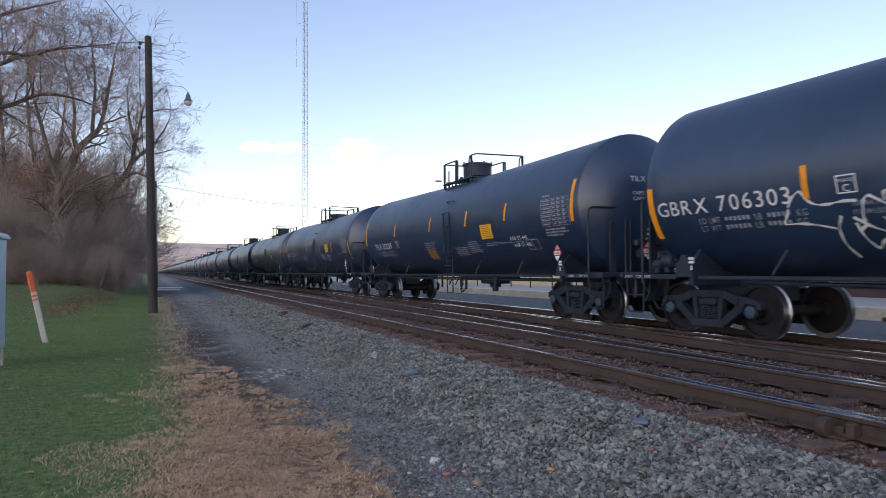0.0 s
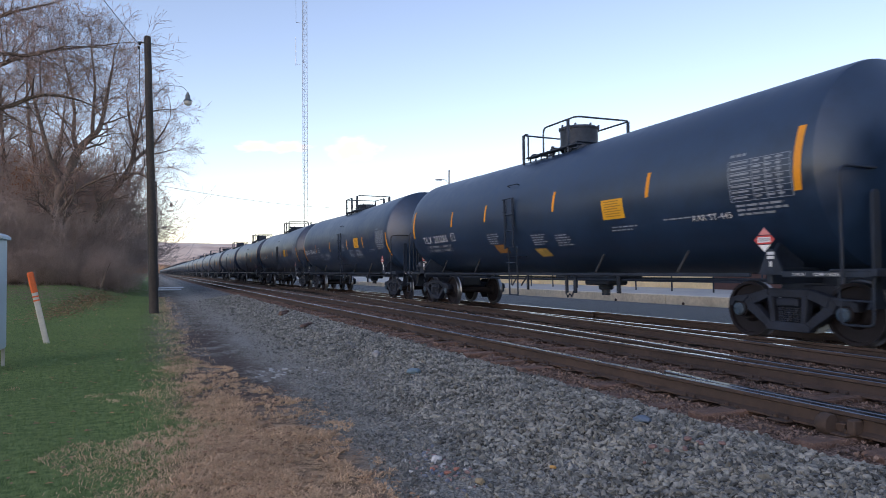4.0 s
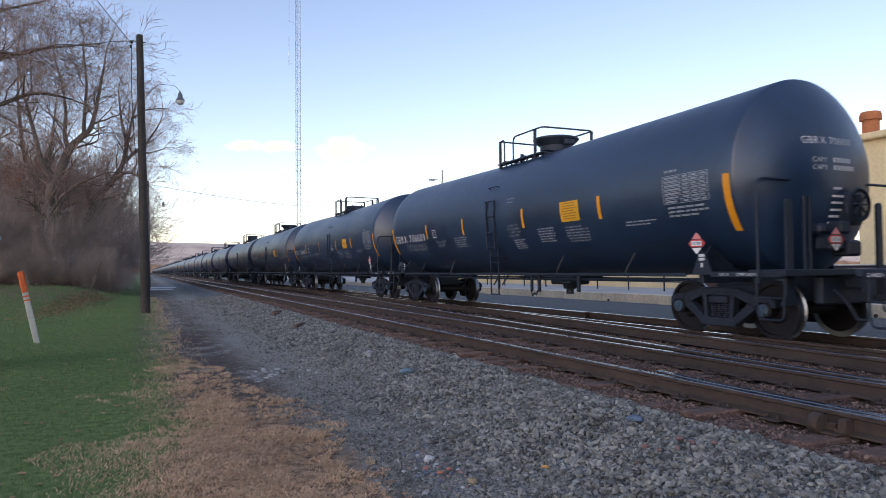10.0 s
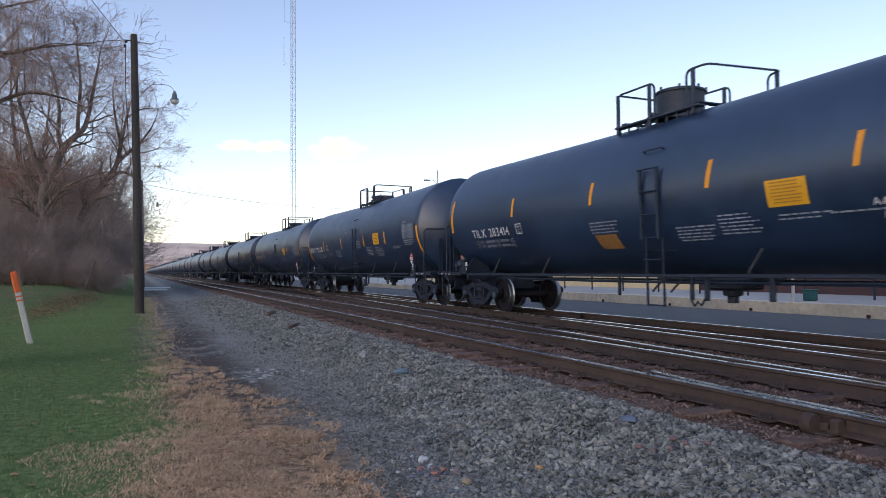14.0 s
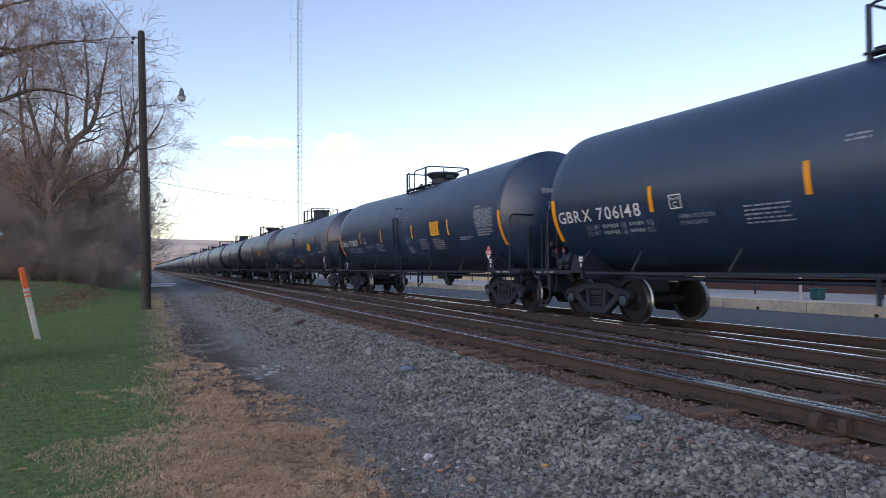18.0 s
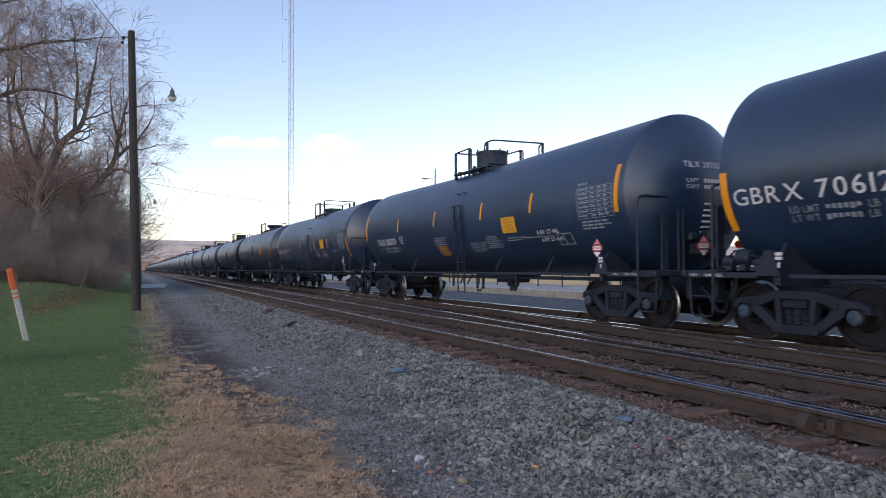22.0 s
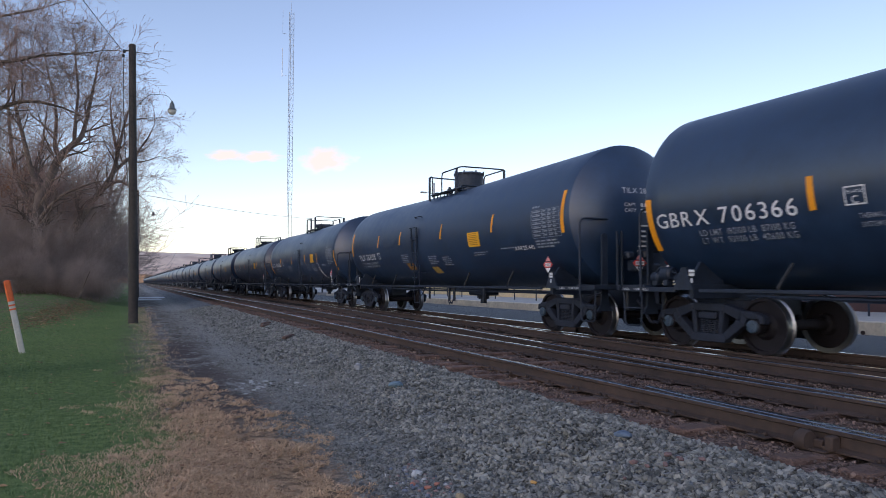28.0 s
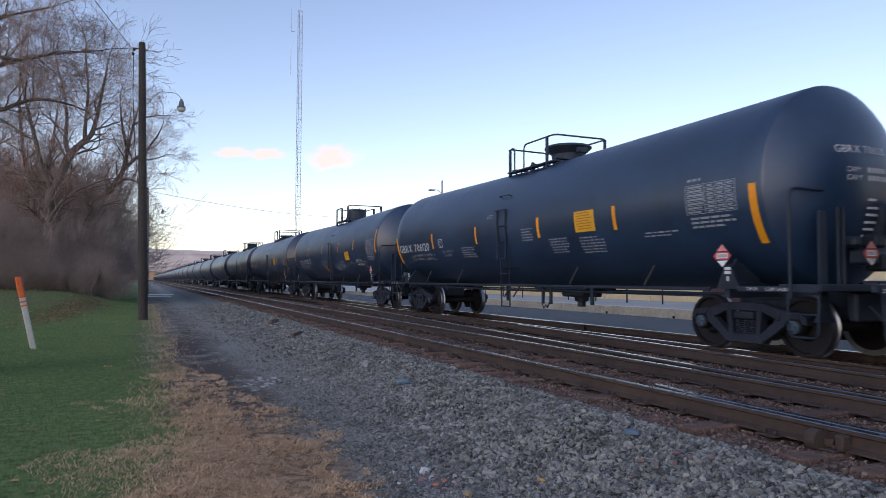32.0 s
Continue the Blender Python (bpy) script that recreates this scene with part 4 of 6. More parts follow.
NOTICE_PRINT = material("faded_notice_print", (0.42, 0.20, 0.025), 0.6, vary=0.3, grain=25, stain=4, bump=0.0)
OCHRE_LABEL = material("ochre_label", (0.34, 0.22, 0.06), 0.6, vary=0.35, grain=25, stain=4, bump=0.01)
STENCIL_SOFT = material("soft_stencil_paint", (0.24, 0.27, 0.31), 0.65, vary=0.3, grain=30, stain=5, bump=0.01)
GRIMY_STRUT = material("worn_strut_paint", (0.026, 0.029, 0.035), 0.6, vary=0.4, grain=14, stain=3, bump=0.05)

STYLE = {
    "round": dict(r=1.60, ladder=0.35, stripes=[7.70, 4.58, 1.44, -1.86, -4.40, -7.60], ends=(-0.5, -34.5), mids=(-1.2, -18), w=0.10, yellow=(-3.06, -3.74, -1.4, -17.0), table=(-6.25, -7.28, 3.7, -13.5),
                  word_y=7.55, word_a=-19.5, size=0.36, squeeze=1.13, plate=(4.12, 3.84, -8.5, -17.5)),
    "tall": dict(r=1.565, ladder=0.2, stripes=[7.60, 4.15, 1.02, -2.05, -4.52, -7.57], ends=(18.8, -15.0), mids=(9.4, -7.0), w=0.09, yellow=(-3.12, -3.78, -8, -22.6), table=(-6.33, -7.45, 6, -17.0),
                 word_y=6.42, word_a=-23.0, size=0.33, squeeze=1.0, plate=(4.08, 3.82, -13.6, -23)),
}
STYLE["round_hoop"] = dict(STYLE["round"], hoop=True, ladder=1.0, stripes=[7.70, 4.58, 1.55, -1.62, -4.36, -7.60])
STYLE["round_late"] = dict(STYLE["round"], hoop=True, ladder=1.08, stripes=[7.70, 4.58, 1.88, -1.45, -4.42, -7.65])
STYLE["tall_late"] = dict(STYLE["tall"], word_y=6.50, squeeze=0.94, plate=(3.98, 3.70, -13, -22), ladder=0.0, stripes=[7.60, 4.00, 0.55, -2.2, -4.56, -7.57])
STYLE["tall_early"] = dict(STYLE["tall"], squeeze=0.94, hoop=True, ladder=1.65, stripes=[7.56, 4.36, 2.13, -1.27, -4.43, -7.55], yellow=(-3.05, -3.72, -4.5, -19), word_y=6.82, plate=(4.56, 4.28, -14, -23))


def tank_car(kind):
    """A black tank car in its parts, standing at the track's zero."""
    st = STYLE[kind]
    car = tagged(new("tank_car"), "", "tank car", "tank cars of the train")
    GIRTH["r"] = st["r"]
    put("tank", shared("tank_" + kind[:4], tank_mesh, TANK_PAINT, 30), car, None, "long black cylindrical tank with domed ends")
    for y in (-6.92, 6.92):
        truck(car, y)
    underside(car)
    ladder(car, st["ladder"])
    for y in (-0.85, -1.30):
        bm = bmesh.new()
        tube(bm, [(-1.47, y + st["ladder"], 0.73), (-1.47, y + st["ladder"] - 0.32, 1.0)], 0.020, 6)
        part("strut", bm, GRIMY_STRUT, car)
    top_fittings(car, kind.startswith("tall"), st.get("hoop", False))
    top_railing(car, st.get("hoop", False), 0.22 if kind == "tall_early" else -0.05, 1.0 if kind.startswith("tall") else 0.25)
    car_end(car, -1, True)
    car_end(car, 1, False)
    for i, y in enumerate(st["stripes"]):
        bm = bmesh.new()
        a = st["ends"] if i in (0, 5) else st["mids"]
        w = st["w"] * (1.35 if i in (0, 5) else 1)
        y -= 0.06 if kind.startswith("tall") else 0.0
        patch(bm, y + w / 2, y - w / 2, *a, slant=-0.08 if kind.startswith("tall") else 0.0)
        part("reflector_stripe", bm, STRIPE_YELLOW, car, "amber reflective strip")
    y0, y1, a0, a1 = st["yellow"]
    bm = bmesh.new()
    patch(bm, y0, y1, a0, a1, 0.005)
    words = bmesh.new()
    r = random.Random(3)
    for i in range(7):
        a = a0 - 1.2 - i * (a0 - a1 - 2) / 7
        patch(words, y0 - 0.06 - r.uniform(0, 0.05), y1 + 0.06 + r.uniform(0, 0.12), a, a - 0.7, 0.009)
    fine_print(words, NOTICE_PRINT, part("notice", bm, PLACARD_YELLOW, car, "square yellow safety notice"))
    # ruled table of stencilled data
    y0, y1, a0, a1 = st["table"]
    bm = bmesh.new()
    for i in range(8):
        a = a0 - (a0 - a1) * i / 7
        patch(bm, y0, y1, a, a - 0.35)
        if i < 7:
            y = y0 - 0.04
            for w, g in ((0.38, 0.05), (0.15, 0.05), (0.15, 0.05), (0.13, 0.03)):
                patch(bm, y, y - w * r.uniform(0.7, 1), a - 0.9, a - 2.0, mi=1)
                y -= w + g
    for f in (0, 0.4, 0.62, 0.82, 1):
        y = y0 + (y1 - y0) * f
        patch(bm, y + 0.007, y - 0.007, a0, a1)
    bars(bm, y0, 0.34, a0 + 3.6, 1, ragged=2, mi=1)
    bars(bm, y0 - 0.04, 0.95, a1 - 2.2, 3, 2.6, 1.3, ragged=5, mi=1)
    tagged(part("data_table", bm, [STENCIL_DULL, STENCIL_SOFT], car, "ruled white stencilled data table"), kind="stuff")
    y0, y1, a0, a1 = st["plate"]
    bm = bmesh.new()
    for a, b, c, d in ((y0, y1, a0, a0 - 0.7), (y0, y1, a1 + 0.7, a1), (y0, y0 - 0.02, a0, a1), (y1 + 0.02, y1, a0, a1)):
        patch(bm, a, b, c, d)
    m = (a0 + a1) / 2
    letters(bm, "C", 0.14, lambda u, v: side(y0 - 0.09 - u, m - 3.6 + math.degrees(v / TANK_R)))
    letters(bm, "PLATE", 0.06, lambda u, v: side(y0 - 0.035 - u, a0 - 3.4 + math.degrees(v / TANK_R)), 0.205 / letter_width("PLATE", 0.06))
    part("clearance_mark", bm, STENCIL, car, "white boxed clearance letter")
    blocks = [(2.62, 0.95, -20, 5, 2.5), (-2.0, 0.75, -20, 6, 2.3), (-3.1, 0.85, -21, 6, 2.4), (-5.1, 0.9, -22, 2, 2.2), (0.9, 0.4, 8, 2, 2.2), (-0.85, 0.55, -9, 5, 2.4)]
    if kind.startswith("tall"):
        blocks = [(2.0, 0.7, -14, 5, 2.4), (-1.2, 0.7, -25, 5, 2.3), (-2.1, 0.8, -24, 6, 2.4), (-3.2, 0.9, -27, 2, 2.4), (-4.0, 1.3, -28, 1, 2.4)]
    if kind in ("tall", "tall_late"):
        blocks = [(1.2, 1.0, -20.3, 4, 2.6), (-1.15, 0.98, -29.5, 5, 2.4)] + blocks[2:]
    if kind == "tall_early":
        blocks = [(2.2, 0.7, -20, 5, 2.4), (-0.08, 0.7, -25, 5, 2.3), (-1.1, 0.65, -27, 5, 2.4), (-3.2, 0.8, -25, 2, 2.4), (-4.7, 1.3, -23, 1, 2.4)]
    if kind.startswith("round"):
        bm = bmesh.new()
        for i, line in enumerate(("THERMAL PROTECTION", "SYSTEM EQUIPPED")):
            letters(bm, line, 0.10, lambda u, v, i=i: side(3.97 - u, -24.0 - 4.3 * i + math.degrees(v / TANK_R)), 0.80 / letter_width("THERMAL PROTECTION", 0.10))
        fine_print(bm, STENCIL_DULL, car)
    if kind == "round_late":
        blocks = blocks[:-2] + [(-0.67, 0.42, 10, 2, 3.1), (-0.80, 0.55, -28, 5, 2.1)]
        bm = bmesh.new()
        for i, line in enumerate(("CLOSE AND LOCK", "BOV SAFETY HANDLE", "SECUREMENT SYSTEM", "BEFORE LOADING")):
            letters(bm, line, 0.075, lambda u, v, i=i: side(-0.67 - u, -15.5 - 3.1 * i + math.degrees(v / TANK_R)), 0.58 / letter_width("SECUREMENT SYSTEM", 0.075, 1.0, 0.12))
        fine_print(bm, STENCIL_SOFT, car)
    for i, (y, w, a, n, step) in enumerate(blocks):
        bm = bmesh.new()
        bars(bm, y, w, a, n, step, 0.95, ragged=20 + i)
        fine_print(bm, STENCIL_DULL, car)
    if kind.startswith("tall"):
        bm = bmesh.new()
        patch(bm, *((1.95, 1.35, -32, -42) if kind == "tall_early" else (1.11, 0.44, -30.5, -43.5)), slant=0.06)
        part("label", bm, ORANGE_LABEL, car, "faded orange label")
        if kind == "tall_early":
            bm = bmesh.new()
            patch(bm, 0.0, -0.5, -39, -49, slant=0.12)
            part("label", bm, OCHRE_LABEL, car, "faded ochre label")
        bm = bmesh.new()
        letters(bm, "AAR ST-445", 0.155, lambda u, v: side((-5.4 if kind == "tall_early" else -4.62) - u, -26.5 + math.degrees(v / TANK_R)), gap=0.09)
        if kind != "tall_early":
            letters(bm, "AAR ST-445", 0.155, lambda u, v: side(-4.70 - u, -33.5 + math.degrees(v / TANK_R)), gap=0.09)
        fine_print(bm, STENCIL, car)
        if kind != "tall_early":
            bm = bmesh.new()
            for a, b, c, d in ((-5.35, -5.9, -27, -27.8), (-5.35, -5.9, -37, -37.8), (-5.35, -5.38, -27, -37.5), (-5.87, -5.9, -27, -37.5), (-5.6, -5.63, -27, -37.5)):
                patch(bm, a, b, c, d)
            fine_print(bm, STENCIL_DULL, car)
    bm = bmesh.new()
    for z, w in ((2.79, 0.28), (2.67, 0.2)):
        letters(bm, "CAPY", 0.11, lambda u, v: Vector((-0.52 + u, -end_y(-0.52 + u, z - 0.04 + v) - 0.006, z - 0.04 + v)), 0.9, 0.12)
        for i in range(5 if w > 0.25 else 6):
            x0 = -0.13 + i * 0.085
            bm.faces.new([bm.verts.new((x, -end_y(x, zz) - 0.006, zz)) for x, zz in ((x0, z - 0.04), (x0 + 0.06, z - 0.04), (x0 + 0.06, z + 0.035), (x0, z + 0.035))])
    for z, w in ((2.35, 0.25), (2.23, 0.6), (2.13, 0.62), (2.02, 0.66), (1.92, 0.3), (1.82, 0.34)):
        x0, w = -0.12, w * 0.7
        box(bm, x0, x0 + w, -end_y(x0 + w / 2, z) - 0.008, -end_y(x0 + w / 2, z) + 0.05, z - 0.018, z + 0.018)
    fine_print(bm, STENCIL, car)
    return car


def end_y(x, z):
    """How far out the dished head reaches at x, z."""
    return 7.77 + math.sqrt(max(0.0, 2.37 ** 2 - x * x - (z - TANK_Z) ** 2)) - 1.75


WEIGHTS = {5: ("LD LMT  192100 LB  87100 KG", "LT WT  93900 LB  42600 KG"), 9: ("LD LMT  192500 LB  87350 KG", "LT WT  93400 LB  42300 KG"),
           23: ("LD LMT  192100 LB  87100 KG", "LT WT  93900 LB  42600 KG")}


def numbered(k, car, kind, mark, number):
    """The car's own mark and number on its side and on its end."""
    st = STYLE[kind]
    GIRTH["r"] = st["r"]
    sz = st["size"]
    rows = bmesh.new()
    skip = 0.06 if kind.startswith("tall") else 0.90
    for i, a in enumerate((7.0, 12.0)):
        if k in WEIGHTS:
            letters(rows, WEIGHTS[k][i], 0.15, lambda u, v: side(st["word_y"] - skip - u, st["word_a"] - a + math.degrees(v / TANK_R)), 0.82, 0.16)
        else:
            r = random.Random(31 * k + i)
            at = st["word_y"] - skip
            for word, digits in ((("LD LMT", "LT WT")[i], 6), ("LB", 5), ("KG", 0)):
                letters(rows, word, 0.15, lambda u, v, at=at: side(at - u, st["word_a"] - a + math.degrees(v / TANK_R)), 0.82, 0.16)
                at -= letter_width(word, 0.15, 0.82, 0.16) + 0.10
                for _ in range(digits):
                    patch(rows, at, at - 0.055, st["word_a"] - a + 3.3, st["word_a"] - a + 0.3 + r.uniform(0, 0.9))
                    at -= 0.085
                at -= 0.07
    fine_print(rows, STENCIL_SOFT, car)
    for word, skip in ((mark, 0.0), (number, letter_width(mark, sz, st["squeeze"], 0.16) + 0.6 * sz)):
        for ch in word:
            bm = bmesh.new()
            letters(bm, ch, sz, lambda u, v: side(st["word_y"] - skip - u, st["word_a"] + math.degrees(v / TANK_R), 0.005), st["squeeze"], 0.16)
            part("letter", bm, STENCIL, car, "large white painted letter")
            skip += letter_width(ch, sz, st["squeeze"], 0.16) + 0.16 * sz * st["squeeze"]
    bm = bmesh.new()
    x0 = -0.54 if kind.startswith("tall") else -0.66
    letters(bm, mark + " " + number, 0.165, lambda u, v: Vector((x0 + u, -end_y(x0 + u, 3.04 + v) - 0.006, 3.04 + v)), 0.95, 0.14)
    tagged(part("lettering", bm, STENCIL, car, "small white mark and number on the end"), kind="stuff")


def sprayed(car, strokes, width, mat, label):
    """Sprayed lines that spell nothing; a stroke is (along, height) places, rounded into curves."""
    bm = bmesh.new()
    for points in strokes:
        pts = rounded([Vector((0, y, z)) for y, z in points], 0.22, 5)
        rows = []
        for i, p in enumerate(pts):
            d = (pts[min(i + 1, len(pts) - 1)] - pts[max(i - 1, 0)]).normalized()
            n = Vector((0, -d.z, d.y)) * width * (0.75 + 0.35 * math.sin(i * 0.9 + p.y * 5))
            rows.append([bm.verts.new(on_side(q.y, q.z)) for q in (p - n, p + n)])
        for (a, b), (c, d) in zip(rows, rows[1:]):
            bm.faces.new((a, b, d, c))
    part("graffiti", bm, mat, car, label)


def on_side(y, z):
    """A place on the tank's near side at a height."""
    return side(y, math.degrees(math.asin(max(-0.99, min(0.99, (z - TANK_Z) / TANK_R)))), 0.007)


def scrawl(seed, y0, y1, z0, z1, count):
    """Loose looping strokes within a stretch of the tank's side."""
    r = random.Random(seed)
    out = []
    for _ in range(count):
        y, z, w = r.uniform(y1, y0), r.uniform(z1, z0), r.uniform(0, 6.28)
        pts = []
        for _ in range(7):
            pts.append((y, z))
            w += r.uniform(-1.2, 1.4)
            y, z = min(y0, max(y1, y + 0.2 * math.cos(w))), min(z0, max(z1, z + 0.2 * math.sin(w)))
        out.append(pts)
    return out


def far_car():
    """The same car with fewer parts, for those that stay far off."""
    car = tagged(new("tank_car"), "black tank car far down the train", "tank car", "tank cars of the train")
    put("tank", shared("tank_far", lambda: tank_mesh(True), TANK_PAINT, 40), car, None, "long black cylindrical tank")
    for y in (-6.92, 6.92):
        truck(car, y)
    for s in (-1, 1):
        bm = bmesh.new()
        box(bm, -1.5, 1.5, *sorted((s * 7.6, s * 8.6)), 0.92, 1.10, bevel=0.01)
        box(bm, -0.33, 0.33, *sorted((s * 6.2, s * 8.97)), 0.66, 1.0, bevel=0.02)
        part("end_platform", bm, FRAME_PAINT, car)
    top_fittings(car, False)
    top_railing(car)
    bm = bmesh.new()
    box(bm, -1.52, -1.46, -6.65, 6.65, 0.985, 1.045, bevel=0.01)
    part("side_rail", bm, FRAME_PAINT, car)
    for y in (7.7, -7.7):
        bm = bmesh.new()
        patch(bm, y + 0.06, y - 0.06, -0.5, -34.5)
        part("reflector_stripe", bm, STRIPE_YELLOW, car)
    bm = bmesh.new()
    patch(bm, -3.1, -3.78, -1.4, -17)
    part("notice", bm, PLACARD_YELLOW, car)
    return car


make_glyphs("GBRXTILASCDMWKOENVFYHUPQ0123456789-")
TRAIN = "303 b269 351 t310 e286 467 143 b402 e278 609 492 601 t414 138 168 148 l181 e142 h127 t313 451 599 t325 366 e288 480 220 h120 t255 335 t290".split()
SHIFT = {1: -0.15, 2: -0.05, 3: -0.11, 4: -0.20, 6: -0.12, 7: -0.12, 8: -0.27, 9: 0.08, 11: -0.04, 13: -0.08, 15: -0.02, 16: -0.10, 10: -0.15, 19: -0.08, 22: -0.05, 23: -0.07, 24: -0.08}
cars, copies, patterns = [], [], {}
for k, code in enumerate(TRAIN):
    kind = {"t": "tall", "e": "tall_early", "b": "tall_late", "l": "round_late", "h": "round_hoop", "5": "round_late", "6": "round_late"}.get(code[0], "round")
    cars.append([k, kind, code])
    if kind not in patterns:
        patterns[kind] = []
for kind in patterns:
    first = tank_car(kind)
    patterns[kind] = [first] + [copy_thing(first, pose(0, 0, 0)) for c in [c for c in cars if c[1] == kind][1:]]
for k, kind, code in cars:
    copies.append(patterns[kind].pop(0))
for (k, kind, code), ob in zip(cars, copies):
    ob.matrix_basis = pose(TRACK_FAR, car_place(k, 0), 0)
    tagged(ob, "black tank car with yellow strips and white lettering" + (" and white graffiti" if k in (0, 5, 20, 25) else ""))
    numbered(k, ob, kind, *(("TILX", "283" + code[1:]) if kind.startswith("tall") else ("GBRX", "706" + code[-3:])))
GIRTH["r"] = TANK_R
sprayed(copies[0], [
    [(4.91, 2.03), (4.82, 2.16), (4.67, 2.26), (4.61, 2.12), (4.47, 2.03), (4.28, 2.02), (4.09, 2.05), (3.88, 2.04)],
    [(4.91, 2.01), (4.98, 1.89), (5.06, 1.80), (4.79, 1.80), (4.56, 1.77), (4.28, 1.70)],
    [(4.15, 1.86), (4.25, 1.70), (4.28, 1.49), (4.20, 1.31)],
    [(3.99, 1.83), (3.77, 1.68), (3.55, 1.60), (3.38, 1.64), (3.60, 1.81)],
    [(3.96, 1.66), (3.84, 1.73), (3.86, 1.81), (3.80, 2.03), (3.72, 2.10), (3.52, 1.97), (3.25, 1.80), (2.9, 1.72)],
    [(3.98, 1.76), (3.96, 1.57), (3.85, 1.40), (3.74, 1.52), (3.52, 1.57), (3.25, 1.53), (2.8, 1.6)],
    [(3.52, 2.01), (3.52, 2.12), (3.25, 2.16), (2.7, 2.15), (2.5, 1.9)],
    [(3.44, 1.22), (3.45, 1.32), (3.25, 1.31), (2.6, 1.28)]] + scrawl(4, 3.0, 0.6, 2.1, 1.35, 6), 0.020, STENCIL, "sprayed white scrawl")
sprayed(copies[5], scrawl(7, 3.9, 2.6, 1.98, 1.72, 5), 0.012, STENCIL_DULL, "faint grey scrawl")
sprayed(copies[20], scrawl(9, -5.0, -5.8, 2.55, 2.25, 5), 0.012, STENCIL_DULL, "faint grey scrawl")
sprayed(copies[25], [[(-4.30, 2.12), (-4.55, 1.98), (-4.42, 1.78), (-4.66, 1.62), (-4.58, 1.42), (-4.9, 1.36)],
                     [(-4.28, 1.92), (-4.40, 1.62), (-4.72, 1.46)], [(-4.38, 2.0), (-4.62, 1.8), (-4.5, 1.55)]], 0.032, STENCIL, "bold sprayed white scrawl")
far = far_car()
far.matrix_basis = pose(TRACK_FAR, car_place(len(TRAIN), 0), 0)
copies.append(far)
for k in range(len(TRAIN) + 1, 64):
    copies.append(copy_thing(far, pose(TRACK_FAR, car_place(k, 0), 0)))

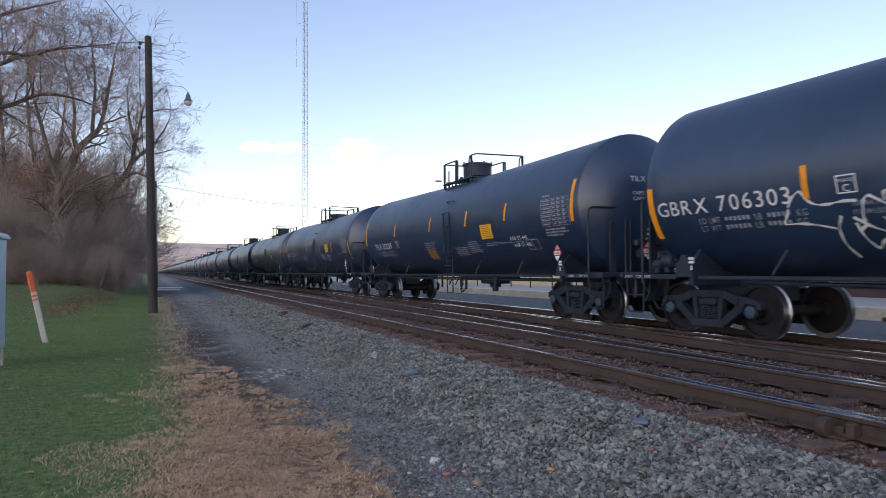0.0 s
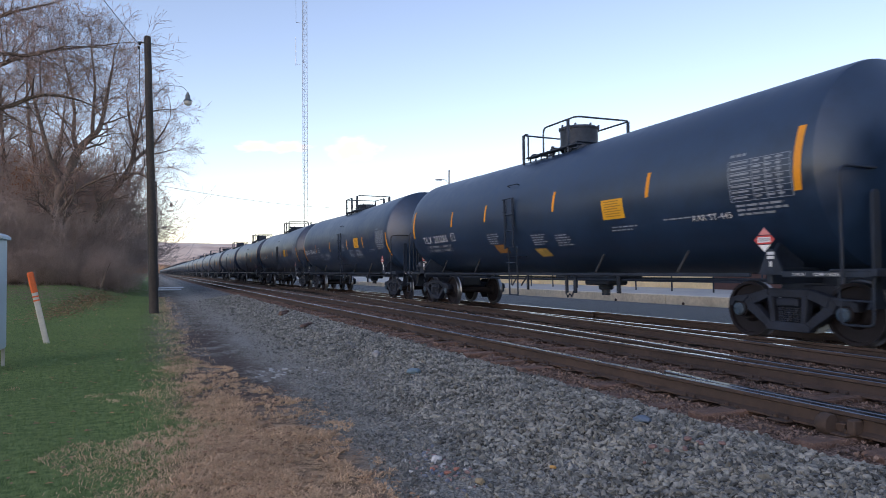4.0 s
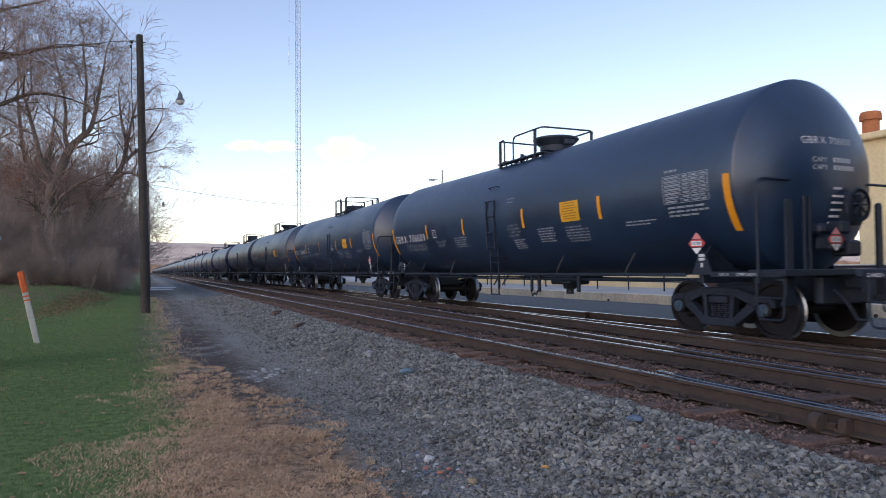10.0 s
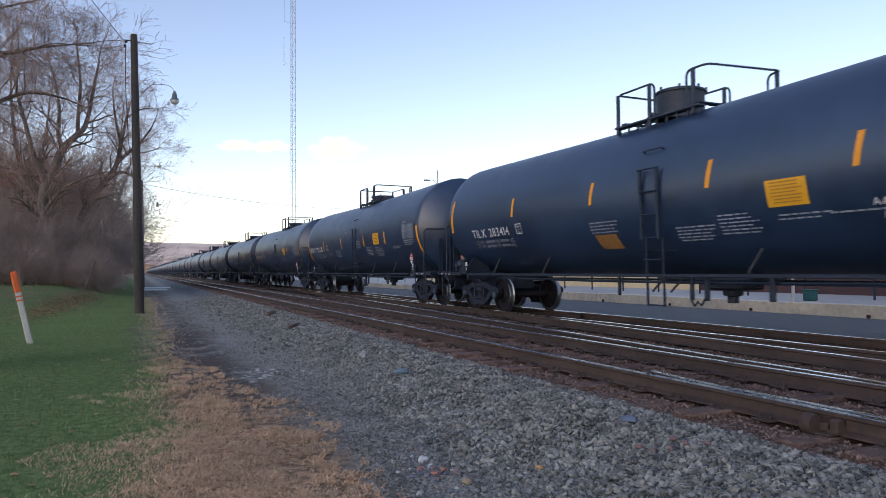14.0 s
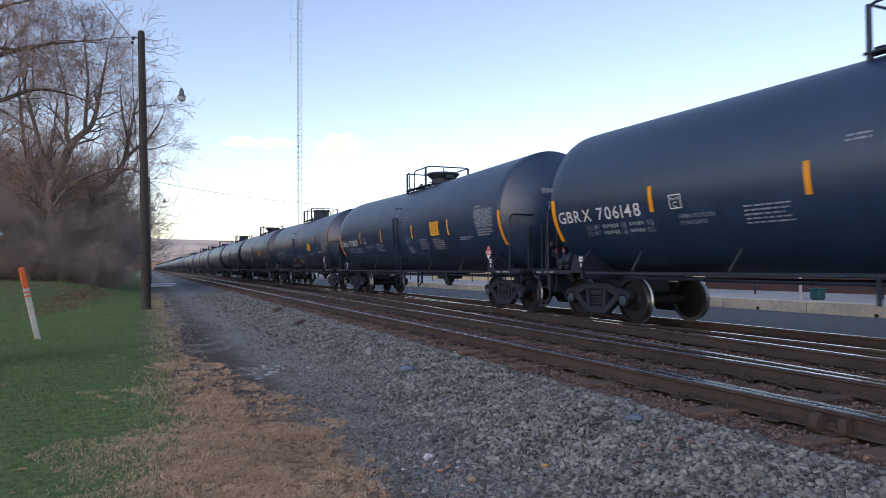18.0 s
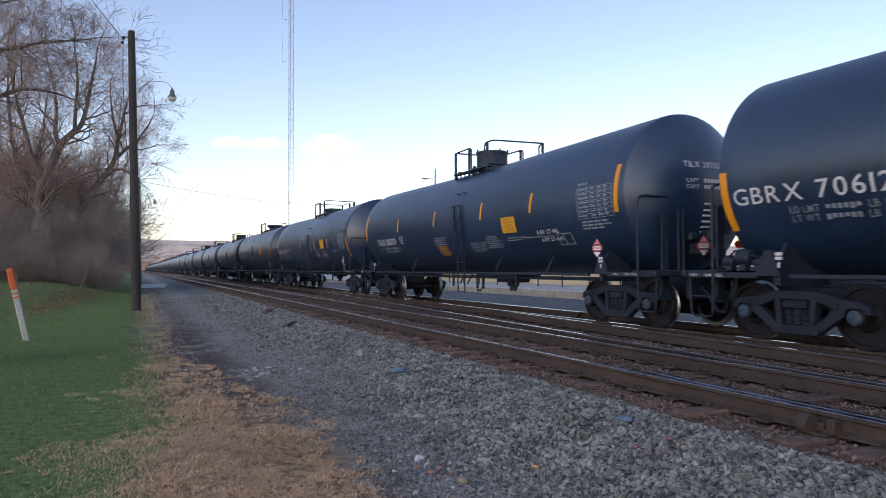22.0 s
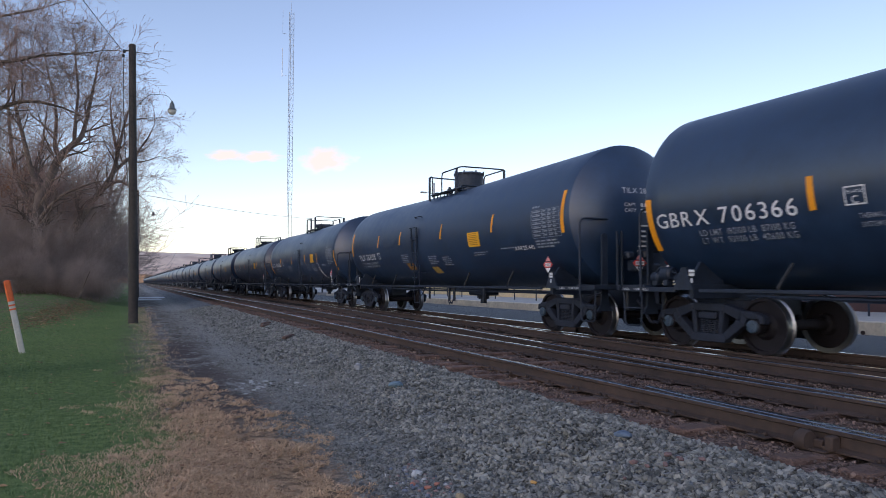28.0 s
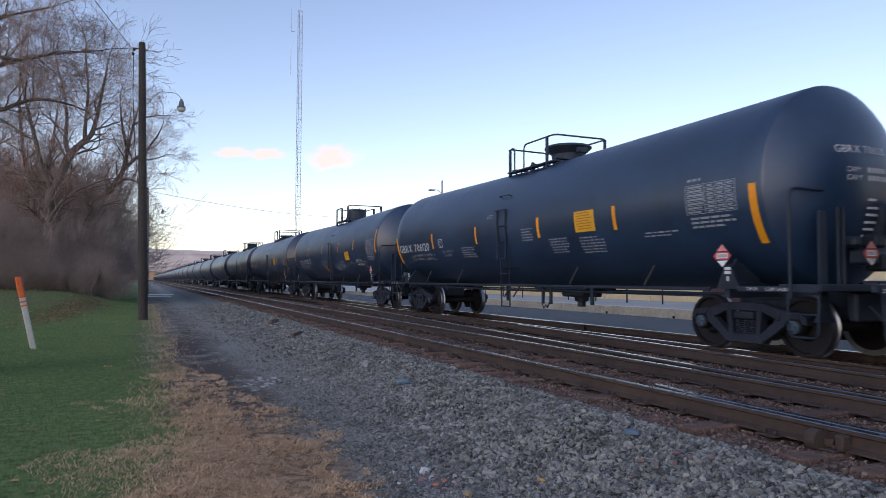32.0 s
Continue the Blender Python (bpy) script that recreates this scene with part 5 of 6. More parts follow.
# ---------------------------------------------------------------- trees and brush
def grow_tree(seed, stems, levels, spread=0.5, twig=0.010, kids=(3, 4), rise=0.25, shrink=0.72, limbs=(), reach=3.0, every=0.7):
    """A bare tree. stems: (base, direction, length, radius) that fork down to twigs; limbs: (points, thick end, thin end), hung with branches."""
    r = random.Random(seed)
    wood, twigs = ([], []), ([], [])
    todo = [(Vector(b), Vector(d).normalized(), l, w, 0) for b, d, l, w in stems]
    for points, w0, w1 in limbs:
        pts = []
        raw = [Vector(p) for p in points]
        for i in range(len(raw) - 1):
            p0, p1, p2, p3 = raw[max(i - 1, 0)], raw[i], raw[i + 1], raw[min(i + 2, len(raw) - 1)]
            for q in range(4):
                k = q / 4
                pts.append(0.5 * (2 * p1 + (p2 - p0) * k + (2 * p0 - 5 * p1 + 4 * p2 - p3) * k * k + (3 * p1 - p0 - 3 * p2 + p3) * k ** 3))
        pts.append(raw[-1])
        verts, faces = wood
        n, start = 9, len(verts)
        a, b = ring_basis(pts[1] - pts[0])
        gone = 0.0
        for i, p in enumerate(pts):
            d = (pts[min(i + 1, len(pts) - 1)] - pts[max(i - 1, 0)]).normalized()
            a = (a - d * a.dot(d)).normalized()
            b = d.cross(a)
            k = i / (len(pts) - 1)
            w = w0 + (w1 - w0) * k
            verts.extend(tuple(p + w * r.uniform(0.9, 1.1) * (math.cos(2 * math.pi * j / n) * a + math.sin(2 * math.pi * j / n) * b)) for j in range(n))
            if i:
                o = start + (i - 1) * n
                faces.extend((o + j, o + (j + 1) % n, o + n + (j + 1) % n, o + n + j) for j in range(n))
                gone += (p - pts[i - 1]).length
                while gone > every and (p.z > 3.2 or w < 0.12):
                    gone -= every
                    ang = r.uniform(0, 6.28)
                    nd = (0.55 * d + math.cos(ang) * a + math.sin(ang) * b + Vector((0, 0, 0.25))).normalized()
                    todo.append((p, nd, reach * r.uniform(0.6, 1.1), max(0.02, w * r.uniform(0.25, 0.5)), 1))
        todo.append((pts[-1], d, reach, w1, 1))
    while todo:
        p, d, length, rad, lev = todo.pop()
        thin = rad < 0.028
        verts, faces = twigs if thin else wood
        n = 3 if thin else (8 if rad > 0.12 else 5)
        steps = 3 if lev >= levels - 1 else (4 if lev else 6)
        tip = rad * (0.55 if lev < levels - 1 else 0.35)
        a, b = ring_basis(d)
        start = len(verts)
        points = []
        for i in range(steps + 1):
            k = i / steps
            w = max(twig, rad + (tip - rad) * k)
            verts.extend(tuple(p + w * (math.cos(2 * math.pi * j / n) * a + math.sin(2 * math.pi * j / n) * b)) for j in range(n))
            points.append((p.copy(), d.copy(), w, k))
            if i < steps:
                d = (d + Vector((r.gauss(0, 0.17), r.gauss(0, 0.17), r.gauss(0, 0.15) + (0.16 * rise if lev else 0.03)))).normalized()
                p = p + d * (length / steps)
                a = (a - d * a.dot(d)).normalized()
                b = d.cross(a)
        for i in range(steps):
            o = start + i * n
            for j in range(n):
                faces.append((o + j, o + (j + 1) % n, o + n + (j + 1) % n, o + n + j))
        if lev < levels:
            count = r.randint(*kids) + (1 if lev == 0 else 0)
            for c in range(count):
                k = 1.0 if c == 0 else r.uniform(0.25, 0.98)
                q, qd, w, _ = points[min(steps, max(1, round(k * steps)))]
                ang = r.uniform(0, 6.28)
                u, v = ring_basis(qd)
                s = spread * (0.45 if c == 0 else r.uniform(0.7, 1.5))
                nd = (qd + s * (math.cos(ang) * u + math.sin(ang) * v) + Vector((0, 0, rise * 0.4))).normalized()
                todo.append((q, nd, length * shrink * r.uniform(0.75, 1.15), max(twig, w * r.uniform(0.5, 0.75) if c else w * 0.85), lev + 1))
    return wood, twigs


def tree(name, label, seed, stems, levels, category="tree", bark=None, twig_mat=None, group="", **kw):
    wood, twigs = grow_tree(seed, stems, levels, **kw)
    ob = thing(name, label, category, group)
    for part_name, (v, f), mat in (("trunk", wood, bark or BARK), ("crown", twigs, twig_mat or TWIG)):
        if not f:
            continue
        me = bpy.data.meshes.new(part_name)
        me.from_pydata(v, [], f)
        me.materials.append(mat)
        me.polygons.foreach_set("use_smooth", [True] * len(me.polygons))
        o = new(part_name, me)
        o.parent = ob
    return ob


# the big many-stemmed tree at the lawn's end, and its neighbours
tree("bare_tree", "large bare many-stemmed tree with fine grey-brown twigs", 11, [], 5, rise=0.06, reach=1.8, every=0.46, spread=0.7, kids=(2, 4), twig=0.0058, limbs=[
    ([(-5.6, 50, 0.2), (-5.7, 50, 5.9), (-5.2, 50.1, 7.6), (-4.6, 50.2, 9.3), (-3.8, 50.3, 10.3), (-3.3, 50.4, 11.1), (-2.9, 50.6, 13.4), (-2.6, 50.8, 15.4)], 0.38, 0.06),
    ([(-5.4, 50, 6.6), (-6.1, 49.8, 8.3), (-6.5, 49.4, 10.0), (-7.1, 49.2, 12.6), (-7.4, 49, 14.6)], 0.20, 0.05),
    ([(-4.6, 50.2, 9.3), (-4.9, 50.4, 10.1), (-4.9, 50.8, 11.7), (-5.1, 51.2, 13.5), (-5.6, 51.5, 15.4)], 0.17, 0.05),
    ([(-3.8, 50.3, 10.3), (-3.7, 50.0, 12.2), (-3.6, 49.6, 13.7), (-3.8, 49.2, 16.0)], 0.13, 0.05),
    ([(-5.7, 50, 5.0), (-4.6, 49, 6.4), (-3.6, 48.4, 7.0), (-2.4, 48.0, 7.5)], 0.14, 0.04)])
tree("bare_tree", "bare tree with a leaning trunk and wide twiggy crown", 23, [], 5, rise=0.06, reach=1.25, every=0.46, spread=0.8, kids=(2, 4), twig=0.0058, limbs=[
    ([(-4.6, 52, 0.2), (-3.8, 52, 4.4), (-2.9, 52, 6.4), (-2.1, 52, 7.6), (-1.5, 52, 8.7), (-1.2, 52.2, 10.3), (-0.9, 52.4, 12.1), (-0.6, 52.6, 13.4)], 0.30, 0.05),
    ([(-2.1, 52, 7.6), (-1.3, 51.6, 8.1), (-0.8, 51.2, 8.0), (-0.4, 51, 7.7)], 0.15, 0.04),
    ([(-1.5, 52, 8.7), (-0.7, 52.8, 9.8), (0.0, 53.2, 10.5), (0.5, 53.6, 10.9)], 0.14, 0.04),
    ([(-1.2, 52.2, 10.3), (-1.6, 52.8, 12.0), (-1.8, 53.0, 14.0)], 0.12, 0.04),
    ([(-0.9, 52.4, 12.1), (-0.1, 52.2, 12.7), (0.6, 52.2, 12.9)], 0.09, 0.03),
    ([(0.0, 53.2, 10.5), (0.7, 53.0, 11.6), (1.0, 53.0, 12.3)], 0.08, 0.03),
    ([(-0.7, 52.8, 9.8), (0.1, 52.4, 9.7), (0.6, 52.2, 9.8)], 0.09, 0.03)])
tree("bare_tree", "bare tree with upright limbs behind the brush", 37, [], 5, rise=0.06, reach=2.1, every=0.52, spread=0.65, kids=(2, 4), twig=0.0058, limbs=[
    ([(-6.4, 55, 0.2), (-6.7, 55, 4.5), (-7.1, 55, 7.3), (-7.8, 55, 9.3), (-8.2, 55, 12.5), (-8.3, 55, 15.5)], 0.26, 0.05),
    ([(-9.0, 56, 0.2), (-9.3, 56, 5.2), (-9.7, 56, 8.4), (-10.0, 56, 12.3), (-10.2, 56, 15.8)], 0.24, 0.05),
    ([(-7.1, 55, 7.3), (-6.3, 55.6, 10.5), (-6.0, 56, 14.0)], 0.13, 0.04)])
tree("bare_tree", "bare tree with long low limbs over the lawn", 41, [], 5, reach=1.7, every=0.27, spread=0.85, kids=(2, 4), twig=0.0065, rise=0.1, limbs=[
    ([(-12.0, 36, 0.0), (-11.6, 36, 5.0), (-11.0, 36, 9.5), (-10.6, 36, 14.0)], 0.42, 0.12),
    ([(-11.2, 36, 7.8), (-9.0, 36, 8.4), (-6.5, 36.3, 8.8), (-4.9, 36.1, 9.5), (-3.5, 36.3, 9.5), (-2.4, 36.8, 9.2)], 0.17, 0.02),
    ([(-11.0, 36, 9.5), (-9.2, 36.4, 9.9), (-7.4, 36.6, 10.5), (-5.6, 36.8, 11.5), (-4.3, 37, 12.0), (-2.6, 37, 12.4)], 0.18, 0.03),
    ([(-11.0, 36, 9.0), (-8.6, 35.4, 9.4), (-6.5, 35, 10.9), (-5.2, 35, 11.0), (-3.8, 35, 11.6)], 0.15, 0.03),
    ([(-10.8, 36, 12.0), (-8.4, 36, 12.0), (-6.1, 36, 13.2), (-4.4, 36, 13.9)], 0.14, 0.03)])
tree("bare_tree", "thin bare tree far back in the wood", 53, [], 5, reach=2.3, every=0.6, spread=0.65, kids=(2, 4), twig=0.0058, limbs=[
    ([(-3.0, 74, 0.2), (-2.8, 74, 6.0), (-2.2, 74, 11.0), (-1.6, 74, 16.5)], 0.24, 0.05),
    ([(-2.8, 74, 6.0), (-1.6, 74, 9.5), (-0.6, 74, 13.0)], 0.14, 0.04)])
rt = tree("bare_tree", "young tree still holding russet leaves", 67, [], 3, reach=1.8, every=0.45, spread=0.7, limbs=[
    ([(-8.0, 53, 0.2), (-7.9, 53, 4.5), (-7.6, 53, 7.5), (-7.4, 53, 9.6)], 0.12, 0.03)])
r = random.Random(5)
lv, lf = [], []
for _ in range(900):
    c = Vector((-7.7 + r.gauss(0, 0.75), 53 + r.gauss(0, 0.7), 7.2 + r.gauss(0, 1.2)))
    u, v = Vector((r.gauss(0, 1), r.gauss(0, 1), r.gauss(0, 1))).normalized() * 0.075, Vector((r.gauss(0, 1), r.gauss(0, 1), r.gauss(0, 1))).normalized() * 0.06
    o = len(lv)
    lv += [tuple(c - u), tuple(c + v), tuple(c + u), tuple(c - v)]
    lf.append((o, o + 1, o + 2, o + 3))
me = bpy.data.meshes.new("leaves")
me.from_pydata(lv, [], lf)
me.materials.append(BROWN_LEAF_TREE)
tagged(new("leaves", me), "russet dead leaves", kind="stuff").parent = rt


# brush: thickets of thin stems
def brush_bank():
    r = random.Random(8)
    kinds = []
    for s in range(4):
        stems = []
        for _ in range(16):
            a, d = r.uniform(0, 6.28), r.uniform(0, 1.1)
            stems.append(((d * math.cos(a), d * math.sin(a), -0.1), (r.gauss(0, 0.32), r.gauss(0, 0.32), 1), r.uniform(0.9, 1.5), 0.016))
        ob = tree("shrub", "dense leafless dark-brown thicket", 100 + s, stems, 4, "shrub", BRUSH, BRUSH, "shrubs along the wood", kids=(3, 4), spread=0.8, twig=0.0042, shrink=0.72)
        kinds.append(ob)
    spots = []
    for d, n, size in ((47, 14, 0.6), (48, 11, 0.85), (49.5, 10, 1.15), (51, 11, 1.5), (54, 11, 1.8), (58, 10, 2.1), (61, 8, 2.7), (66, 9, 2.9), (78, 9, 2.1), (95, 9, 2.5)):
        right = -0.95 - 0.85 * size - 0.004 * d
        left = -0.27 * d - 1
        for i in range(n):
            x = left + (i + 0.5) * (right - left) / n + r.uniform(-0.4, 0.4)
            spots.append((min(x, right), d + r.uniform(-0.8, 0.8), size * r.uniform(0.85, 1.2) * (1.15 if x < -5 else 0.95)))
    for i, (x, y, s) in enumerate(spots):
        ob = kinds[i] if i < 4 else copy_thing(kinds[i % 4], pose(0, 0, 0))
        ob.matrix_basis = pose(x, y, ground_z(x, y), 0, 0, r.uniform(0, 360)) @ Matrix.Diagonal((s, s, s, 1))
brush_bank()
# ---------------------------------------------------------------- hills at the horizon
bm = bmesh.new()
prev = None
for i in range(121):
    x = -2600 + i * 60
    h = 98 + 34 * noise.noise((x * 0.0012, 0, 2)) + 6 * noise.noise((x * 0.009, 4, 2))
    row = [bm.verts.new((x, 1900, -2)), bm.verts.new((x, 1990, h * 0.35)), bm.verts.new((x, 2120, h * 0.8)), bm.verts.new((x, 2300, h)), bm.verts.new((x, 2600, -2))]
    if prev:
        for j in range(4):
            f = bm.faces.new((prev[j], row[j], row[j + 1], prev[j + 1]))
            f.smooth = True
    prev = row
rows = []
far_trees = bmesh.new()
for i in range(241):
    x = -500 + i * 12
    h = 15 + 7 * noise.noise((x * 0.02, 1, 7)) + 4 * noise.noise((x * 0.11, 2, 7))
    rows.append([far_trees.verts.new((x, 1150 + 25 * noise.noise((x * 0.05, 9, 1)) - 8 * k, z)) for k, z in ((1, -2), (0.6, h * 0.6), (0, h), (-6, -2))])
for a, b in zip(rows, rows[1:]):
    for j in range(3):
        far_trees.faces.new((a[j], b[j], b[j + 1], a[j + 1]))
tagged(part("backdrop_treeline", far_trees, ORANGE_LIT_WOODS), "far low treeline with orange evening light in its colour", "trees", kind="structure")
tagged(part("backdrop_hills", bm, HILL), "low wooded hills with rosy evening light in their colour", "hills", kind="structure")

# ---------------------------------------------------------------- pole with its lamp
LAMP_GREY = material("lamp_grey", (0.11, 0.135, 0.15), 0.5, metal=0.2, vary=0.2, grain=15, stain=2, bump=0.03)


def utility_pole(x, y, lean, height=10.84):
    pole = thing("utility_pole", "dark weathered wooden pole with a hanging lamp", "utility pole", "wooden poles along the lawn")
    bm = bmesh.new()
    lathe(bm, [(-0.4, 0.175), (1.5, 0.17), (height - 0.12, 0.125), (height - 0.02, 0.11), (height, 0.0)], "z", 14)
    part("post", bm, POLE_WOOD, pole, "", 40)
    bm = bmesh.new()
    tube(bm, rounded([(0.1, 0, 8.35), (0.6, 0, 8.95), (1.25, 0, 8.95), (1.42, 0, 8.72)], 0.2), 0.010, 6)
    part("lamp_arm", bm, LAMP_GREY, pole)
    bm = bmesh.new()
    lathe(bm, [(8.72, 0.0), (8.72, 0.045), (8.64, 0.05), (8.63, 0.085), (8.45, 0.10), (8.40, 0.165), (8.36, 0.175)], "z", 18, (1.42, 0, 0))
    part("lamp_head", bm, LAMP_GREY, pole, "grey metal lamp hood", 50)
    bm = bmesh.new()
    lathe(bm, [(8.38, 0.165), (8.27, 0.15), (8.21, 0.09), (8.20, 0.0)], "z", 18, (1.42, 0, 0))
    part("lamp_lens", bm, plain("lamp_lens", (0.6, 0.6, 0.58), 0.25), pole, "", 50)
    bm = bmesh.new()
    rod(bm, (-0.34, 0, height - 0.26), (0.22, 0, height - 0.30), 0.02)
    lathe(bm, [(-0.06, 0.02), (-0.05, 0.05), (0.0, 0.055), (0.05, 0.05), (0.07, 0.0)], "z", 10, (-0.28, 0, height - 0.32))
    box(bm, -0.36, -0.27, -0.05, 0.05, height - 0.55, height - 0.44, bevel=0.02)
    tube(bm, [(-0.3, 0, height - 0.5), (-0.33, 0, height - 2), (-0.27, 0, height - 4), (-0.17, 0, height - 5.5)], 0.012, 5)
    part("insulator", bm, WIRE, pole, "black insulator and down-wire")
    pole.matrix_basis = pose(x, y, ground_z(x, y) - 0.02, 0, lean, 0)
    return pole


utility_pole(0.02, 28.3, -1.4)
utility_pole(0.33, 73.5, -0.8)


def cable(name, a, b, sag, label, r=0.012):
    bm = bmesh.new()
    a, b = Vector(a), Vector(b)
    tube(bm, [a + (b - a) * i / 16 - Vector((0, 0, sag * 4 * (i / 16) * (1 - i / 16))) for i in range(17)], r, 5)
    return tagged(part(name, bm, WIRE), label, "cable")


cable("cable", (-0.55, 28.3, 10.0), (-9.0, -12, 10.8), 0.5, "thin black overhead wire from the pole top")
cable("cable", (0.2, 73.5, 10.0), (42, 112, 12.5), 1.2, "thin black overhead wire across the tracks", 0.02)

# ---------------------------------------------------------------- radio tower
def radio_tower(x, y, top=63.8, w=1.05):
    tw = thing("radio_tower", "tall slim pale lattice radio mast", "radio mast")
    corners = [(w / math.sqrt(3) * math.cos(a), w / math.sqrt(3) * math.sin(a)) for a in (radians(90), radians(210), radians(330))]
    for cx, cy in corners:
        bm = bmesh.new()
        rod(bm, (cx, cy, -0.4), (cx, cy, top - 1.4), 0.045, n=6)
        part("mast_leg", bm, TOWER_PAINT, tw)
    n = 50
    for side_i in range(3):
        (ax, ay), (bx, by) = corners[side_i], corners[(side_i + 1) % 3]
        bm = bmesh.new()
        for i in range(n):
            z0, z1 = (top - 1.6) * i / n, (top - 1.6) * (i + 1) / n
            p, q = ((ax, ay, z0), (bx, by, z1)) if i % 2 else ((bx, by, z0), (ax, ay, z1))
            rod(bm, p, q, 0.022, n=3, caps=False)
            rod(bm, (ax, ay, z1), (bx, by, z1), 0.022, n=3, caps=False)
        part("bracing", bm, TOWER_PAINT, tw)
    for z in (11, 17.5, 24, 30.6, 37.2, 43.8, 50.5, 57):
        bm = bmesh.new()
        for i in range(3):
            cx, cy = corners[i]
            lathe(bm, [(-0.10, 0.0), (-0.10, 0.075), (0.10, 0.075), (0.10, 0.0)], "z", 8, (cx, cy, z))
        part("joint", bm, GALV, tw)
    bm = bmesh.new()
    rod(bm, (0, 0, top - 1.6), (0, 0, top + 1.2), 0.03, n=5)
    rod(bm, (-0.9, 0, top - 6.5), (-1.9, 0, top - 6.5), 0.04, n=5)
    rod(bm, (-1.9, 0, top - 6.5), (-1.9, 0, top - 1.0), 0.03, n=5)
    part("antenna", bm, TOWER_PAINT, tw)
    bm = bmesh.new()
    lathe(bm, [(top - 16.5, 0.0), (top - 16.3, 0.085), (top - 10.0, 0.06), (top - 9.8, 0.0)], "z", 8, (-1.95, 0, 0))
    rod(bm, (-0.9, 0, top - 16), (-1.95, 0, top - 16), 0.03, n=5)
    part("whip_antenna", bm, PLACARD_WHITE, tw, "white rod antenna")
    tw.location = (x, y, ground_z(x, y))
radio_tower(31.2, 150.0)

# ---------------------------------------------------------------- cabinet, marker post, street light
def cabinet(x1, y0):
    c = thing("utility_cabinet", "pale blue-grey steel trackside cabinet on a stand", "cabinet")
    bm = bmesh.new()
    box(bm, -1.0, 0.0, 0.0, 0.8, 0.32, 2.18, bevel=0.015)
    part("body", bm, CABINET_PAINT, c)
    bm = bmesh.new()
    prism(bm, [(-1.05, 2.18), (0.05, 2.18), (0.05, 2.22), (0.0, 2.27), (-1.0, 2.27), (-1.05, 2.22)], -0.05, 0.85, "y")
    part("roof", bm, CABINET_PAINT, c)
    bm = bmesh.new()
    box(bm, -0.96, -0.04, -0.025, -0.002, 0.40, 2.12, bevel=0.008)
    for z in (0.62, 0.68, 0.74, 1.86, 1.92, 1.98):
        box(bm, -0.20, -0.06, -0.034, -0.024, z, z + 0.03, bevel=0.004)
    door = part("door", bm, CABINET_PAINT, c, "flat steel door with louvres")
    bm = bmesh.new()
    for z in (0.7, 1.25, 1.8):
        rod(bm, (-0.02, -0.03, z - 0.06), (-0.02, -0.03, z + 0.06), 0.012)
    part("hinge", bm, GALV, c)
    for x in (-0.96, -0.06):
        for y in (0.03, 0.71):
            bm = bmesh.new()
            box(bm, x, x + 0.05, y, y + 0.05, -0.1, 0.33)
            part("leg", bm, GALV, c)
    c.location = (x1, y0, ground_z(x1, y0))
cabinet(-2.34, 12.9)

mk = thing("marker_post", "leaning white plastic marker post with an orange top", "marker post")
bm = bmesh.new()
box(bm, -0.062, 0.062, -0.045, 0.045, -0.2, 1.20, bevel=0.02)
part("post", bm, MARKER_WHITE, mk)
bm = bmesh.new()
box(bm, -0.067, 0.067, -0.05, 0.05, 1.15, 1.66, bevel=0.03)
part("cap", bm, MARKER_ORANGE, mk, "orange top sleeve")
bm = bmesh.new()
for z in (0.98, 1.07):
    box(bm, -0.065, 0.065, -0.047, -0.03, z, z + 0.035)
part("band", bm, MARKER_ORANGE, mk)
mk.matrix_basis = pose(-2.24, 17.7, ground_z(-2.24, 17.7) + 0.01, 0, -11.8, 8)

sl = thing("street_lamp", "grey steel street lamp beyond the train", "street lamp")
bm = bmesh.new()
lathe(bm, [(-0.2, 0.12), (9.8, 0.09), (10.9, 0.085), (10.95, 0.0)], "z", 12)
part("post", bm, GALV, sl, "", 40)
bm = bmesh.new()
tube(bm, rounded([(0, 0, 9.5), (-0.4, 0, 9.95), (-0.9, 0, 9.95)], 0.2), 0.03, 6)
part("arm", bm, GALV, sl)
bm = bmesh.new()
box(bm, -1.45, -0.8, -0.13, 0.13, 9.83, 9.98, bevel=0.05)
part("lamp_head", bm, GALV, sl)
sl.location = (26.65, 60, 0)

# ---------------------------------------------------------------- buildings beyond the platform
def building(name, label, x0, x1, y0, y1, h, wall, roof, windows):
    b = thing(name, label, "building")
    bm = bmesh.new()
    box(bm, x0, x1, y0, y1, -0.3, h, bevel=0.02)
    part("wall", bm, wall, b)
    bm = bmesh.new()
    box(bm, x0 - 0.35, x1 + 0.35, y0 - 0.35, y1 + 0.35, h, h + 0.3, bevel=0.05)
    part("roof", bm, roof, b)
    for y, z, w, hh in windows:
        bm = bmesh.new()
        box(bm, x0 - 0.03, x0 - 0.004, y - w / 2 - 0.08, y + w / 2 + 0.08, z - 0.08, z + hh + 0.08, bevel=0.01)
        win = part("window", bm, CONCRETE, b)
        bm = bmesh.new()
        box(bm, x0 - 0.045, x0 - 0.032, y - w / 2, y + w / 2, z, z + hh)
        part("pane", bm, DARK_GLASS, win)
    return b


